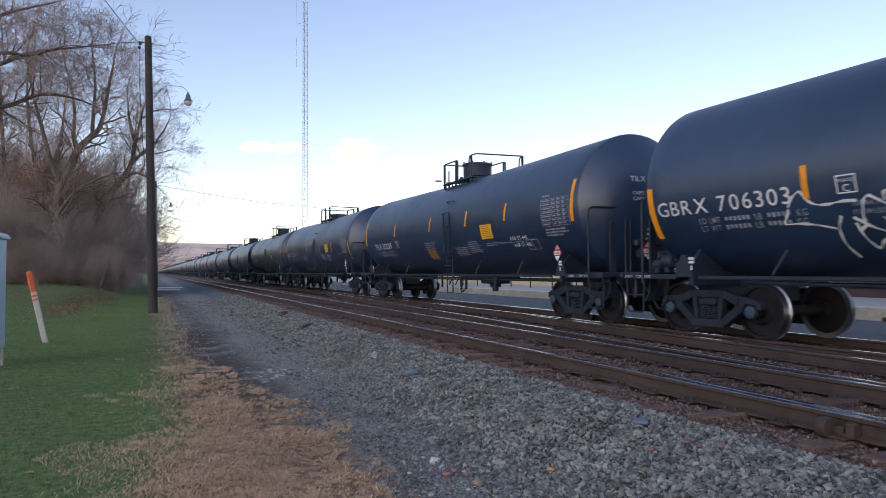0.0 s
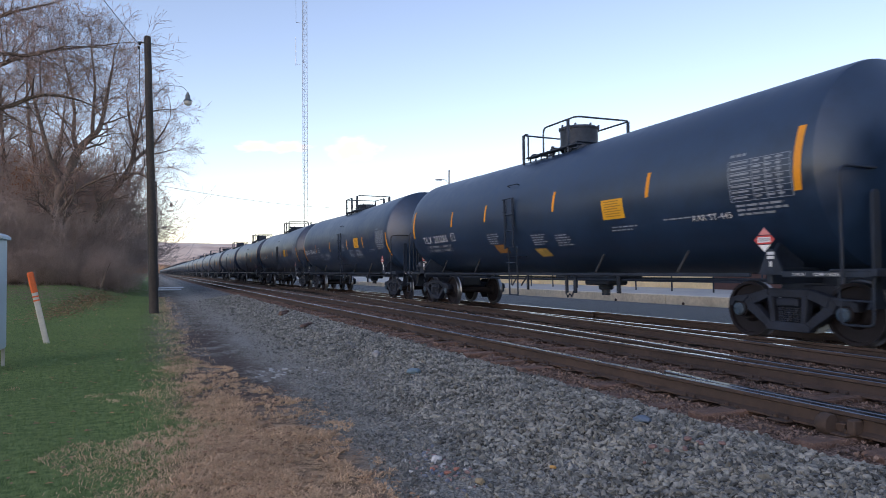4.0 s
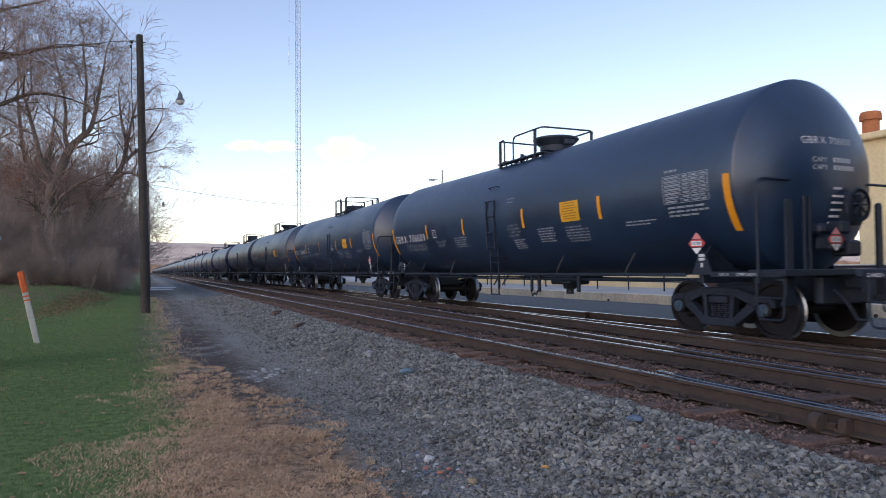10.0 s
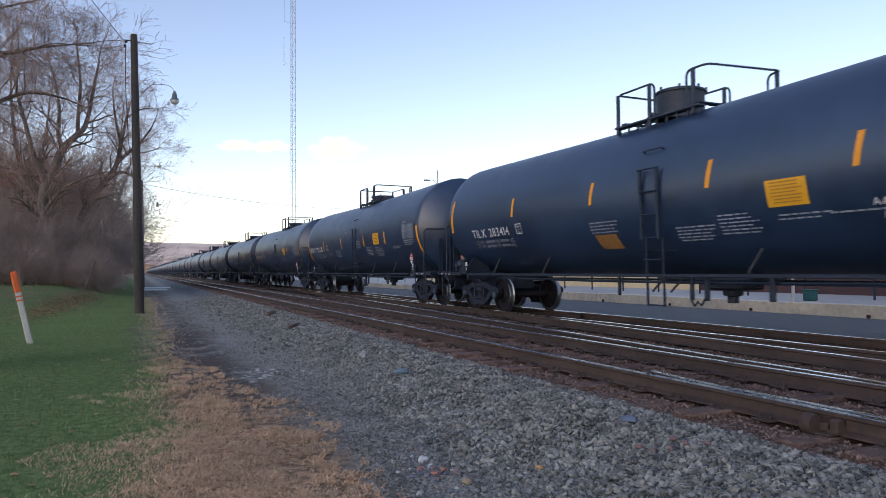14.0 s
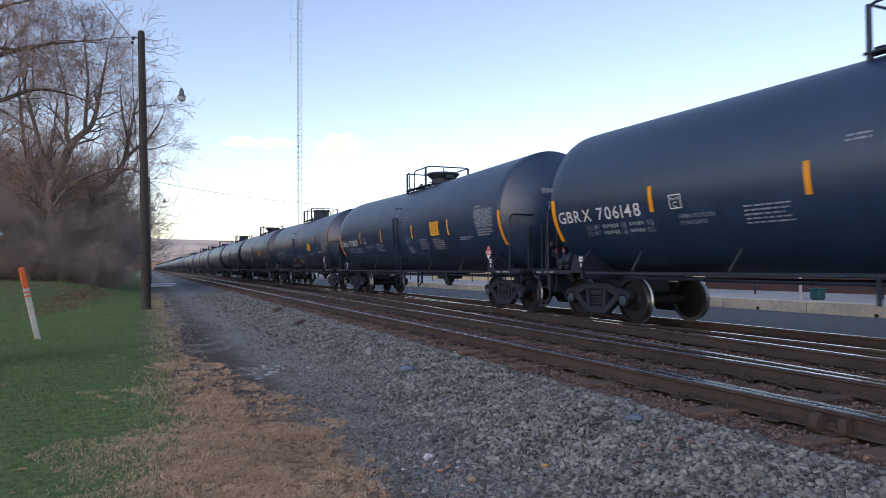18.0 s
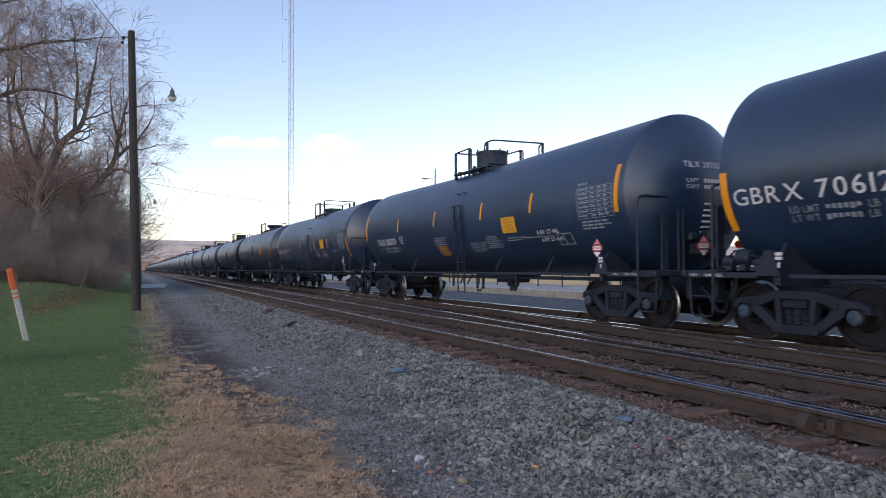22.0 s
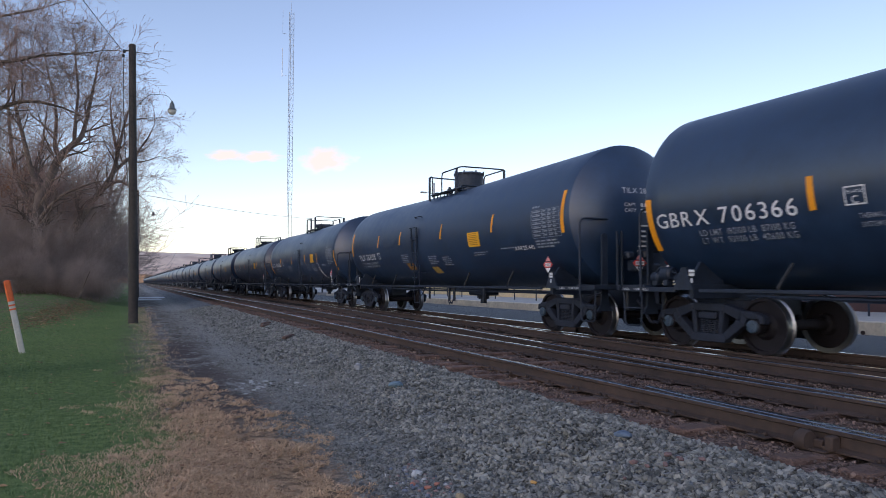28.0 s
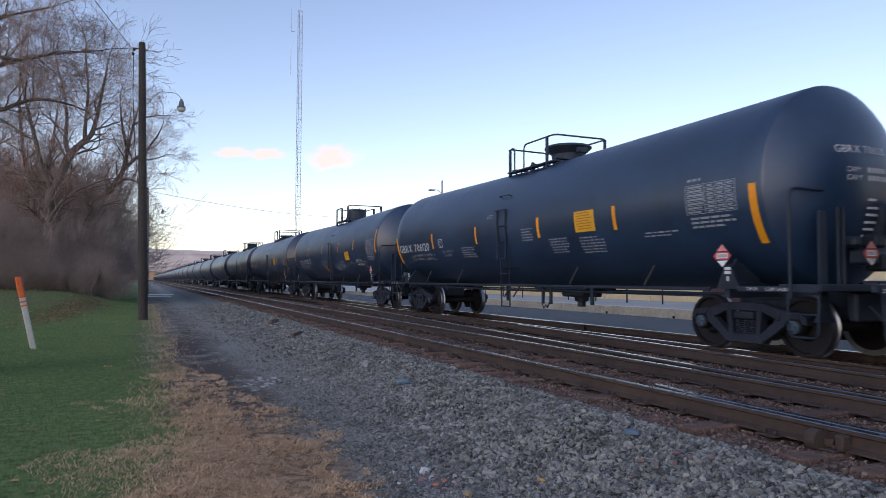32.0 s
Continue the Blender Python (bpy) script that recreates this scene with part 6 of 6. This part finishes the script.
b1 = building("station_building", "buff plastered station building with an orange brick chimney", 30.3, 44, -6, 20.6, 6.9, BUFF_WALL, BUFF_WALL, [(y, 1.2, 1.1, 1.9) for y in range(-4, 20, 4)] + [(y, 4.4, 1.0, 1.5) for y in range(-4, 20, 4)])
bm = bmesh.new()
lathe(bm, [(7.2, 0.36), (7.9, 0.36), (7.92, 0.46), (8.15, 0.46), (8.3, 0.40), (8.32, 0.0)], "z", 16, (30.9, 20.3, 0))
part("chimney", bm, ORANGE_BRICK, b1, "orange brick chimney")
def low_wall(name, label, x, y0, y1, h, mat, n):
    w = thing(name, label, "wall", kind="structure")
    step = (y1 - y0) / n
    for i in range(n):
        bm = bmesh.new()
        box(bm, x, x + 0.3, y0 + i * step, y0 + (i + 1) * step - 0.02, 0.0, h, bevel=0.01)
        part("panel", bm, mat, w)
    bm = bmesh.new()
    box(bm, x - 0.05, x + 0.35, y0 - 0.05, y1 + 0.05, h, h + 0.09, bevel=0.02)
    part("coping", bm, CONCRETE, w)


low_wall("wall_brick", "low dark red brick boundary wall", 24.2, -9, 24.0, 1.12, RED_BRICK, 11)
# stands in for a yellow building, kept low so the rails mirror sky
low_wall("wall_buff", "low buff stand-in for the foot of a yellow building", 24.4, 24.1, 58, 1.15, BUFF_WALL, 9)
# pipe fence along the platform
fence = thing("pipe_fence", "black pipe fence along the platform", "fence")
for i in range(30):
    y = -8 + i * 2.4
    bm = bmesh.new()
    rod(bm, (21.0, y, 0.05), (21.0, y, 1.15), 0.035)
    part("post", bm, FRAME_PAINT, fence)
for z in (0.52, 1.13):
    bm = bmesh.new()
    rod(bm, (21.0, -8.5, z), (21.0, 62, z), 0.03)
    part("rail", bm, FRAME_PAINT, fence)
sp = thing("sign_post", "white-topped thin sign post on the platform", "sign post")
bm = bmesh.new()
rod(bm, (0, 0, -0.3), (0, 0, 1.3), 0.045)
box(bm, -0.02, 0.02, -0.28, 0.28, 1.22, 1.30, bevel=0.01)
part("post", bm, MARKER_WHITE, sp)
sp.location = (18.1, 14.2, 0)
bm = bmesh.new()
box(bm, 19.0, 19.3, 14.25, 14.6, 0.092, 0.43, bevel=0.04)
box(bm, 18.98, 19.32, 14.23, 14.62, 0.41, 0.45, bevel=0.015)
tagged(part("bin", bm, GREEN_PAINT), "green painted bin on the platform", "bin")

# ---------------------------------------------------------------- clouds
def cloud_material():
    m = bpy.data.materials.new("evening_cloud")
    m.use_nodes = True
    nt = m.node_tree
    out = nt.nodes["Material Output"]
    nt.nodes.remove(nt.nodes["Principled BSDF"])
    tc = nt.nodes.new("ShaderNodeTexCoord")
    ln = nt.nodes.new("ShaderNodeVectorMath")
    ln.operation = "LENGTH"
    nt.links.new(tc.outputs["Object"], ln.inputs[0])
    nz = nt.nodes.new("ShaderNodeTexNoise")
    nz.inputs["Scale"].default_value, nz.inputs["Detail"].default_value = 1.8, 8
    nt.links.new(tc.outputs["Object"], nz.inputs["Vector"])
    ad = nt.nodes.new("ShaderNodeMath")
    ad.operation = "MULTIPLY_ADD"
    ad.inputs[1].default_value = 1.5
    nt.links.new(nz.outputs[0], ad.inputs[0])
    neg = nt.nodes.new("ShaderNodeMath")
    neg.operation = "MULTIPLY"
    neg.inputs[1].default_value = -1.25
    nt.links.new(ln.outputs["Value"], neg.inputs[0])
    nt.links.new(neg.outputs[0], ad.inputs[2])
    mp = nt.nodes.new("ShaderNodeMapRange")
    mp.interpolation_type = "SMOOTHSTEP"
    mp.inputs["From Min"].default_value, mp.inputs["From Max"].default_value = -0.2, 0.42
    mp.inputs["To Max"].default_value = 0.95
    nt.links.new(ad.outputs[0], mp.inputs["Value"])
    tr = nt.nodes.new("ShaderNodeBsdfTransparent")
    em = nt.nodes.new("ShaderNodeEmission")
    em.inputs["Color"].default_value, em.inputs["Strength"].default_value = (1.0, 0.945, 0.915, 1), CLOUD_GLOW
    mx = nt.nodes.new("ShaderNodeMixShader")
    nt.links.new(mp.outputs[0], mx.inputs[0])
    nt.links.new(tr.outputs[0], mx.inputs[1])
    nt.links.new(em.outputs[0], mx.inputs[2])
    nt.links.new(mx.outputs[0], out.inputs[0])
    return m


CLOUD_GLOW = 0.65
CLOUD = cloud_material()
clouds = []
for x, z, w, h, seed in ((552, 376, 118, 62, 0), (262, 366, 84, 26, 1), (358, 370, 92, 28, 2)):
    bm = bmesh.new()
    bmesh.ops.create_grid(bm, x_segments=24, y_segments=12, size=1.0)
    for v in bm.verts:
        v.co = Vector((v.co.x, 0.15 * noise.noise((v.co.x * 2, v.co.y * 2, seed)), v.co.y))
    c = tagged(part("cloud", bm, CLOUD), "small soft pink evening cloud", "cloud", "evening clouds")
    c.visible_shadow = False
    c.matrix_basis = pose(x, 2000, z, 0, 0, -14) @ Matrix.Diagonal((w, 40, h, 1))
    clouds.append((c, x, z, w, h))

# ---------------------------------------------------------------- loose stones, grass and litter
def rocks(name, spots, mats, label, category, rough=0.17, flat=0.8, seed=1, parent=None, low=False):
    """Broken stones at spots of (x, y, z, size): jittered low solids, sunk a little into their bed."""
    rs = np.random.RandomState(seed)
    bm = bmesh.new()
    if low:
        base_v = np.array([(1, 0, 0), (-1, 0, 0), (0, 1, 0), (0, -1, 0), (0, 0, 1), (0, 0, -1)], float)
        base_f = np.array([(0, 2, 4), (2, 1, 4), (1, 3, 4), (3, 0, 4), (2, 0, 5), (1, 2, 5), (3, 1, 5), (0, 3, 5)])
    else:
        bmesh.ops.create_icosphere(bm, subdivisions=1, radius=1.0)
        base_v = np.array([v.co[:] for v in bm.verts])
        base_f = np.array([[v.index for v in f.verts] for f in bm.faces])
    bm.free()
    s = np.array(spots)
    n, k = len(s), len(base_v)
    v = np.repeat(base_v[None], n, 0) * (1 + rough * rs.randn(n, k, 1))
    v *= np.stack([rs.uniform(0.75, 1.35, n), rs.uniform(0.6, 1.0, n), rs.uniform(0.45, 0.9, n) * flat], -1)[:, None]
    q = rs.randn(n, 4) * np.array([1, 0.35, 0.35, 1])
    q /= np.linalg.norm(q, axis=1, keepdims=True)
    w, x, y, z = q.T
    rot = np.stack([np.stack([1 - 2 * (y * y + z * z), 2 * (x * y - z * w), 2 * (x * z + y * w)], -1),
                    np.stack([2 * (x * y + z * w), 1 - 2 * (x * x + z * z), 2 * (y * z - x * w)], -1),
                    np.stack([2 * (x * z - y * w), 2 * (y * z + x * w), 1 - 2 * (x * x + y * y)], -1)], 1)
    v = np.einsum("nij,nkj->nki", rot, v) * s[:, 3][:, None, None] + s[:, None, :3]
    f = (base_f[None] + (np.arange(n) * k)[:, None, None]).reshape(-1, 3)
    return stuff_mesh(name, v.reshape(-1, 3).tolist(), f.tolist(), mats, parent, label, category)


rs = np.random.RandomState(7)
spots = []
for y0, y1, per, big in ((2.4, 7, 1500, 0.0195), (7, 12, 850, 0.0205), (12, 22, 360, 0.027), (22, 40, 120, 0.036)):
    n = int((y1 - y0) * 2.5 * per)
    for x, y, g in zip(rs.uniform(2.2, 4.75, n), rs.uniform(y0, y1, n), rs.gamma(6, 1 / 6, n)):
        edge = 2.65 + 0.22 * noise.noise((y * 0.7, x * 0.7, 2))
        if x > 4.42 + 0.16 * noise.noise((y * 1.9, 3, 5)) or rs.rand() > 0.12 + 0.88 * smooth(edge - 0.3, edge + 0.45, x):
            continue
        spots.append((x, y, ground_z(x, y) + 0.012 * rs.rand() + 0.004, big * min(1.9, max(0.45, g))))
rocks("ballast", spots, BALLAST, "loose grey crushed-stone ballast on the track's shoulder", "ballast", rough=0.24)
spots = []
shaded_stones = []
for y0, y1, per, big in ((2.2, 8, 640, 0.0135), (8, 18, 210, 0.019), (18, 34, 50, 0.030)):
    n = int((y1 - y0) * 7 * per)
    for x, y, g in zip(rs.uniform(4.5, 11.8, n), rs.uniform(y0, y1, n), rs.gamma(5, 1 / 5, n)):
        if min(abs(x - c) for c in (RAIL_NEAR, RAIL_NEAR + GAUGE, TRACK_FAR - GAUGE / 2, TRACK_FAR + GAUGE / 2, crossover_x(y), crossover_x(y) + GAUGE)) < 0.11:
            continue
        # stones between the running rails get the colour with painted shade
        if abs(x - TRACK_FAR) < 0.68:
            shaded_stones.append((x, y, -0.215 + 0.035 * rs.rand(), big * min(1.8, max(0.5, g))))
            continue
        spots.append((x, y, -0.215 + 0.035 * rs.rand(), big * min(1.8, max(0.5, g))))
rocks("stained_ballast", spots, BALLAST_RUST, "rust-brown stained ballast between the rails", "ballast", seed=2)
rocks("oily_ballast", shaded_stones, BALLAST_SHADE_OIL, "oily ballast, blackened for the shade under the train", "ballast", seed=8, low=True)
spots = []
for y0, y1, per, big in ((3, 8, 1350, 0.0145), (8, 11, 700, 0.015), (11, 16, 260, 0.015), (16, 40, 60, 0.026)):
    n = int((y1 - y0) * 2.4 * per)
    for x, y, g in zip(rs.uniform(0.4, 2.9, n), rs.uniform(y0, y1, n), rs.gamma(4, 1 / 4, n)):
        if y < 9 and x < 1.5 + 0.3 * noise.noise((y, x, 4)):
            continue
        if 9 < y < 19 and x < 1.75 + 0.5 * noise.noise((y * 0.5, x, 9)) and rs.rand() < 0.85:
            continue
        spots.append((x, y, ground_z(x, y) + 0.004 + 0.02 * noise.noise((x * 0.9, y * 0.9, 0)), big * min(2.4, max(0.4, g))))
PALE_GRIT = material("pale_grit", (0.40, 0.39, 0.36), 0.9, vary=0.4, grain=16, stain=2, bump=0.2, second=(0.68, 0.66, 0.62), island=True)
spots_kerb = [(17.33 - 0.28 * rs.rand() ** 2, y, -0.25 + 0.02 * rs.rand(), 0.018 + 0.03 * rs.rand()) for y in rs.uniform(-4, 40, 1500)]
CINDER = material("cinder_grit", (0.1082, 0.1082, 0.0982), 0.9, vary=0.4, grain=16, stain=2, bump=0.2, second=(0.2939, 0.2860, 0.2603), island=True)
rocks("path_grit", spots, CINDER, "dark grey cinder grit on the path", "gravel", low=True, seed=3)
rocks("kerb_rubble", spots_kerb, PALE_GRIT, "pale loose grit along the platform's foot", "gravel", low=True, seed=6)


def bed_z(x, y):
    """The ground with its small humps."""
    z = ground_z(x, y)
    if -8 < x < 4.2 and 0 < y < 60:
        z += 0.02 * (noise.noise((x * 0.9, y * 0.9, 0)) + 0.5 * noise.noise((x * 2.7, y * 2.7, 3)))
    return z


def blades(name, spots, mat, label, category, length, width, lean, seed):
    """Grass: narrow bent blades of three faces' width."""
    r = np.random.RandomState(seed)
    verts, faces = [], []
    for x, y, k in spots:
        z = bed_z(x, y) - 0.004
        a = r.uniform(0, 6.28)
        h = length * k * r.uniform(0.5, 1.4)
        w = width * k
        l = h * lean * r.uniform(0.3, 1.5)
        b = r.uniform(0, 6.28)
        cx, cy, dx, dy = math.cos(a) * w, math.sin(a) * w, math.cos(b) * l, math.sin(b) * l
        o = len(verts)
        verts += [(x - cx, y - cy, z), (x + cx, y + cy, z), (x + cx * 0.7 + dx * 0.45, y + cy * 0.7 + dy * 0.45, z + h * 0.6),
                  (x - cx * 0.7 + dx * 0.45, y - cy * 0.7 + dy * 0.45, z + h * 0.6), (x + dx, y + dy, z + h * (0.95 if lean < 1 else 0.55))]
        faces += [(o, o + 1, o + 2, o + 3), (o + 3, o + 2, o + 4)]
    return stuff_mesh(name, verts, faces, mat, None, label, category)


spots, litter = [], []
for y0, y1, n in ((3.0, 46.0, 135000),):
    for u, y in zip(rs.rand(n), y0 * (y1 / y0) ** rs.rand(n)):
        left = -0.19 * y - 0.6
        x = left + u * (1.0 - left)
        edge = 0.36 + 0.26 * smooth(8.0, 11.0, y) - 0.13 * max(0.0, 7.5 - y) + 0.3 * noise.noise((y * 0.6, 1, 3)) + 0.25 * noise.noise((y * 1.7, 4, 3)) + 0.15 * noise.noise((y * 3, x * 3, 8))
        worn = 0.6 * noise.noise((x * 0.7, y * 0.7, 11)) + 0.35 * noise.noise((x * 2, y * 2, 12))
        for px, py, pr in ((-0.12, 7.0, 0.55), (-0.38, 6.3, 0.3), (-0.1, 5.3, 0.45), (0.15, 9.6, 0.6)):
            worn += 0.6 * math.exp(-(((x - px) / pr) ** 2 + ((y - py) / (1.3 * pr)) ** 2))
        grow = (y / 5) ** 0.5
        soft = edge - 0.75 * rs.rand() ** 2.5
        if x > soft or (worn > 0.46 and rs.rand() > 0.5):
            if x < edge or y < 9 or rs.rand() > 0.9:
                litter.append((x, y, grow))
        else:
            spots.append((x, y, grow))
blades("grass", spots, GRASS, "short green autumn lawn grass", "grass", 0.024, 0.0026, 0.95, 1)
for y0, y1, n in ((3.0, 7, 8500), (7, 16, 6200)):
    for x, y in zip(rs.uniform(-0.6, 2.3, n), rs.uniform(y0, y1, n)):
        start = 0.22 - 0.22 * max(0.0, 6.2 - y) + 0.16 * smooth(7, 11, y) + 0.45 * noise.noise((y * 0.8, 2, 17)) + 0.3 * noise.noise((y * 2.6, x * 1.5, 18))
        if rs.rand() > smooth(start - 0.35, start + 0.35, x):
            continue
        lim = 1.62 + 0.09 * max(0, y - 4.5) + 0.35 * noise.noise((y * 0.9, x * 0.6, 6))
        if y > 8:
            lim = 1.72 - 0.22 * (y - 8) + 0.35 * noise.noise((y * 0.9, x * 0.6, 6))
        if x < lim + 0.25 * noise.noise((x * 5, y * 5, 7)) and noise.noise((x * 2.2, y * 2.2, 20)) > -0.42 + 0.05 * max(0, y - 7) and noise.noise((x * 8.5, y * 6.5, 21)) > -0.30:
            k = (y / 5) ** 0.5 * max(0.5, 1.0 + 0.9 * noise.noise((x * 3, y * 3, 31)))
            for _ in range(9):
                litter.append((x + rs.normal(0, 0.011 * k), y + rs.normal(0, 0.011 * k), k * rs.uniform(0.6, 1.25)))
blades("dead_grass", litter, DEAD_GRASS, "matted tan dead grass and leaf litter", "dead grass", 0.030, 0.0036, 1.25, 2)


def leaf_litter(name, spots, size, seed, label):
    r = random.Random(seed)
    verts, faces = [], []
    for x, y in spots:
        s = size * r.uniform(0.6, 1.4)
        z = bed_z(x, y) + 0.014
        a = r.uniform(0, 6.28)
        o = len(verts)
        for k, (u, v, h) in enumerate(((-1, 0, 0.1), (-0.3, 0.55, 0.35), (0.6, 0.45, 0.3), (1.05, 0, 0.05), (0.5, -0.5, 0.4), (-0.35, -0.5, 0.25))):
            verts.append((x + s * (u * math.cos(a) - v * math.sin(a)), y + s * (u * math.sin(a) + v * math.cos(a)), z + s * h * r.uniform(0.2, 1.2)))
        verts.append((x, y, z))
        faces += [(o + 6, o + k, o + (k + 1) % 6) for k in range(6)]
    return stuff_mesh(name, verts, faces, FALLEN_LEAF, None, label, "fallen leaves")


spots = []
for _ in range(450):
    y = 4 + 40 * random.random() ** 1.4
    spots.append((-0.19 * y - 0.3 + random.random() * (0.19 * y + 0.9), y))
bank = []
for _ in range(2600):
    k = random.random()
    bank.append((-3.6 + 1.1 * k + random.gauss(0, 0.55), 28 + 15 * k + random.gauss(0, 1.5)))
curled = []
for _ in range(1500):
    y = random.uniform(3.4, 9.5)
    x = random.uniform(0.3, 1.7)
    if noise.noise((x * 2, y * 2, 14)) > -0.15:
        curled.append((x, y))
leaf_litter("leaf_litter", spots, 0.030, 3, "scattered curled brown fallen leaves")
leaf_litter("leaf_litter", curled, 0.017, 9, "small curled leaves matted in the dead grass")
leaf_litter("leaf_drift", bank, 0.055, 4, "drift of reddish fallen leaves on the lawn's bank")


def stone(name, x, y, s, colour, label, flat=0.7, seed=0, mat=None, lift=0.0):
    bm = bmesh.new()
    bmesh.ops.create_icosphere(bm, subdivisions=2, radius=1.0)
    for v in bm.verts:
        v.co *= 1 + 0.38 * noise.noise(v.co * 1.3 + Vector((seed * 3.1, 0, 0)))
        v.co = Vector((v.co.x * s * 1.25, v.co.y * s * 0.85, v.co.z * s * flat))
    m = mat or material(name + "_face", colour, 0.85, vary=0.25, grain=25, stain=6, bump=0.2)
    ob = tagged(part(name, bm, m), label, "stone")
    ob.matrix_basis = pose(x, y, bed_z(x, y) + s * flat * 0.55 + lift, 0, 0, seed * 47)
    return ob


stone("white_stone", 3.38, 10.65, 0.075, (0.30, 0.305, 0.31), "pale angular stone lying on the ballast", 0.9, 1, lift=0.015)
stone("blue_stone", 3.91, 4.72, 0.070, (0.105, 0.15, 0.21), "flat slate-blue stone on the ballast", 0.45, 2, lift=0.022)
stone("slate_stone", 3.32, 8.76, 0.085, (0.12, 0.19, 0.24), "flat slate-blue stone half sunk in the ballast", 0.5, 3, lift=0.02)
r = random.Random(12)
for i in range(80):
    c, lab = r.choice((((0.40, 0.395, 0.385), "pale rubble lump among the cinders"), ((0.30, 0.19, 0.17), "reddish rubble lump among the cinders"), ((0.15, 0.17, 0.21), "bluish rubble lump among the cinders")))
    stone("rubble", 2.12 + r.gauss(0, 0.14), 5.05 + r.gauss(0, 0.3), r.uniform(0.007, 0.022), c, lab, 0.7, i + 5)
stone("white_rubble", 2.16, 5.20, 0.042, (0.48, 0.48, 0.48), "white lump of broken rubble among the cinders", 0.8, 31)
for i, (x, y) in enumerate(((2.03, 4.98), (2.10, 4.83), (2.21, 4.90))):
    stone("brick_chip", x, y, 0.026, (0.42, 0.17, 0.12), "orange-red chip of brick among the cinders", 0.6, 33 + i)
stone("pale_pebble", 2.84, 5.11, 0.024, (0.66, 0.66, 0.66), "small white stone at the ballast's edge", 0.6, 36, lift=0.012)
stone("orange_chip", 2.82, 4.45, 0.024, (0.50, 0.27, 0.09), "orange chip of stone on the ballast", 0.6, 37, lift=0.012)
for i in range(26):
    stone("pale_chip", r.uniform(1.35, 2.45), 10.7 + r.gauss(0, 0.28), r.uniform(0.018, 0.045), (0.42, 0.42, 0.41), "pale flat chip of stone on the path", 0.35, i + 90)
stone("tan_stone", 2.23, 4.52, 0.042, (0.30, 0.23, 0.14), "tan stone lying on the dark cinders", 0.6, 40)
for i in range(9):
    stone("red_chip", 3.61 + r.gauss(0, 0.16), 4.00 + r.gauss(0, 0.12), r.uniform(0.014, 0.03), (0.20, 0.125, 0.118), "reddish stone chip on the ballast", 0.7, i + 60, lift=0.022)
for i, (x, y, l, a) in enumerate(((3.85, 21.9, 0.9, 66), (3.72, 21.3, 0.6, 60), (3.53, 16.9, 0.8, 64))):
    bm = bmesh.new()
    box(bm, -l / 2, l / 2, -0.06, 0.06, -0.03, 0.04, bevel=0.02)
    for v in bm.verts:
        v.co += 0.03 * noise.noise_vector(v.co * 4 + Vector((i, 0, 0)))
    ob = tagged(part("rotten_plank", bm, TIE_WOOD), "piece of dark rotten tie timber on the ballast", "plank")
    ob.matrix_basis = pose(x, y, ground_z(x, y) + 0.05, 0, 0, a)
# flat pale boxes that stand in for white streaks on the path far off
PALE = material("pale_patch", (0.66, 0.66, 0.66), 0.7, vary=0.1, grain=8, stain=1, bump=0.05)
for x, y, w, l in ((1.75, 73.5, 2.6, 4.2), (1.35, 65.5, 1.9, 3.0)):
    bm = bmesh.new()
    box(bm, -w / 2, w / 2, -l / 2, l / 2, -0.1, 0.05, bevel=0.02)
    ob = tagged(part("paving_slab", bm, PALE), "flat pale patch on the cinder path", "slab")
    ob.location = (x, y, ground_z(x, y))
bm = bmesh.new()
rod(bm, (-2.9, 44.5, 0.2), (-2.35, 44.3, 1.75), 0.035, 0.02, 6)
tagged(part("leaning_stick", bm, BARK), "thin pale stick leaning at the brush's edge", "stick")


# ---------------------------------------------------------------- all that moves
def motions():
    for k, car in enumerate(copies):
        walk(car, [(t, pose(TRACK_FAR, car_place(k, t), 0)) for t in (0, 6.4, 12.8, 19.2, 25.6, 32)])
    # the wheels roll without slipping; alike wheelsets share their keys
    turns = {}
    for car in copies[:31]:
        for ob in car.children_recursive:
            if ob.name.startswith("wheelset"):
                y = round(ob.matrix_basis.translation.y, 3)
                if y not in turns:
                    rows = []
                    for i in range(961):
                        t = i / 30
                        turn = (car_place(0, 0) - car_place(0, t)) / 0.457
                        rows.append((t, Matrix.Translation((0, y, 0.457)) @ Matrix.Rotation(turn, 4, "X")))
                    walk(ob, rows)
                    turns[y] = ob.animation_data
                elif ob.animation_data is None:
                    ob.rotation_mode = "QUATERNION"
                    keys = ob.animation_data_create()
                    keys.action = turns[y].action
                    keys.action_slot = turns[y].action_slot
    for c, x, z, w, h in clouds:
        walk(c, [(t, pose(x + 14 - 1.55 * t, 2000, z, 0, 0, -14)) for t in (0, 16, 32)])


motions()
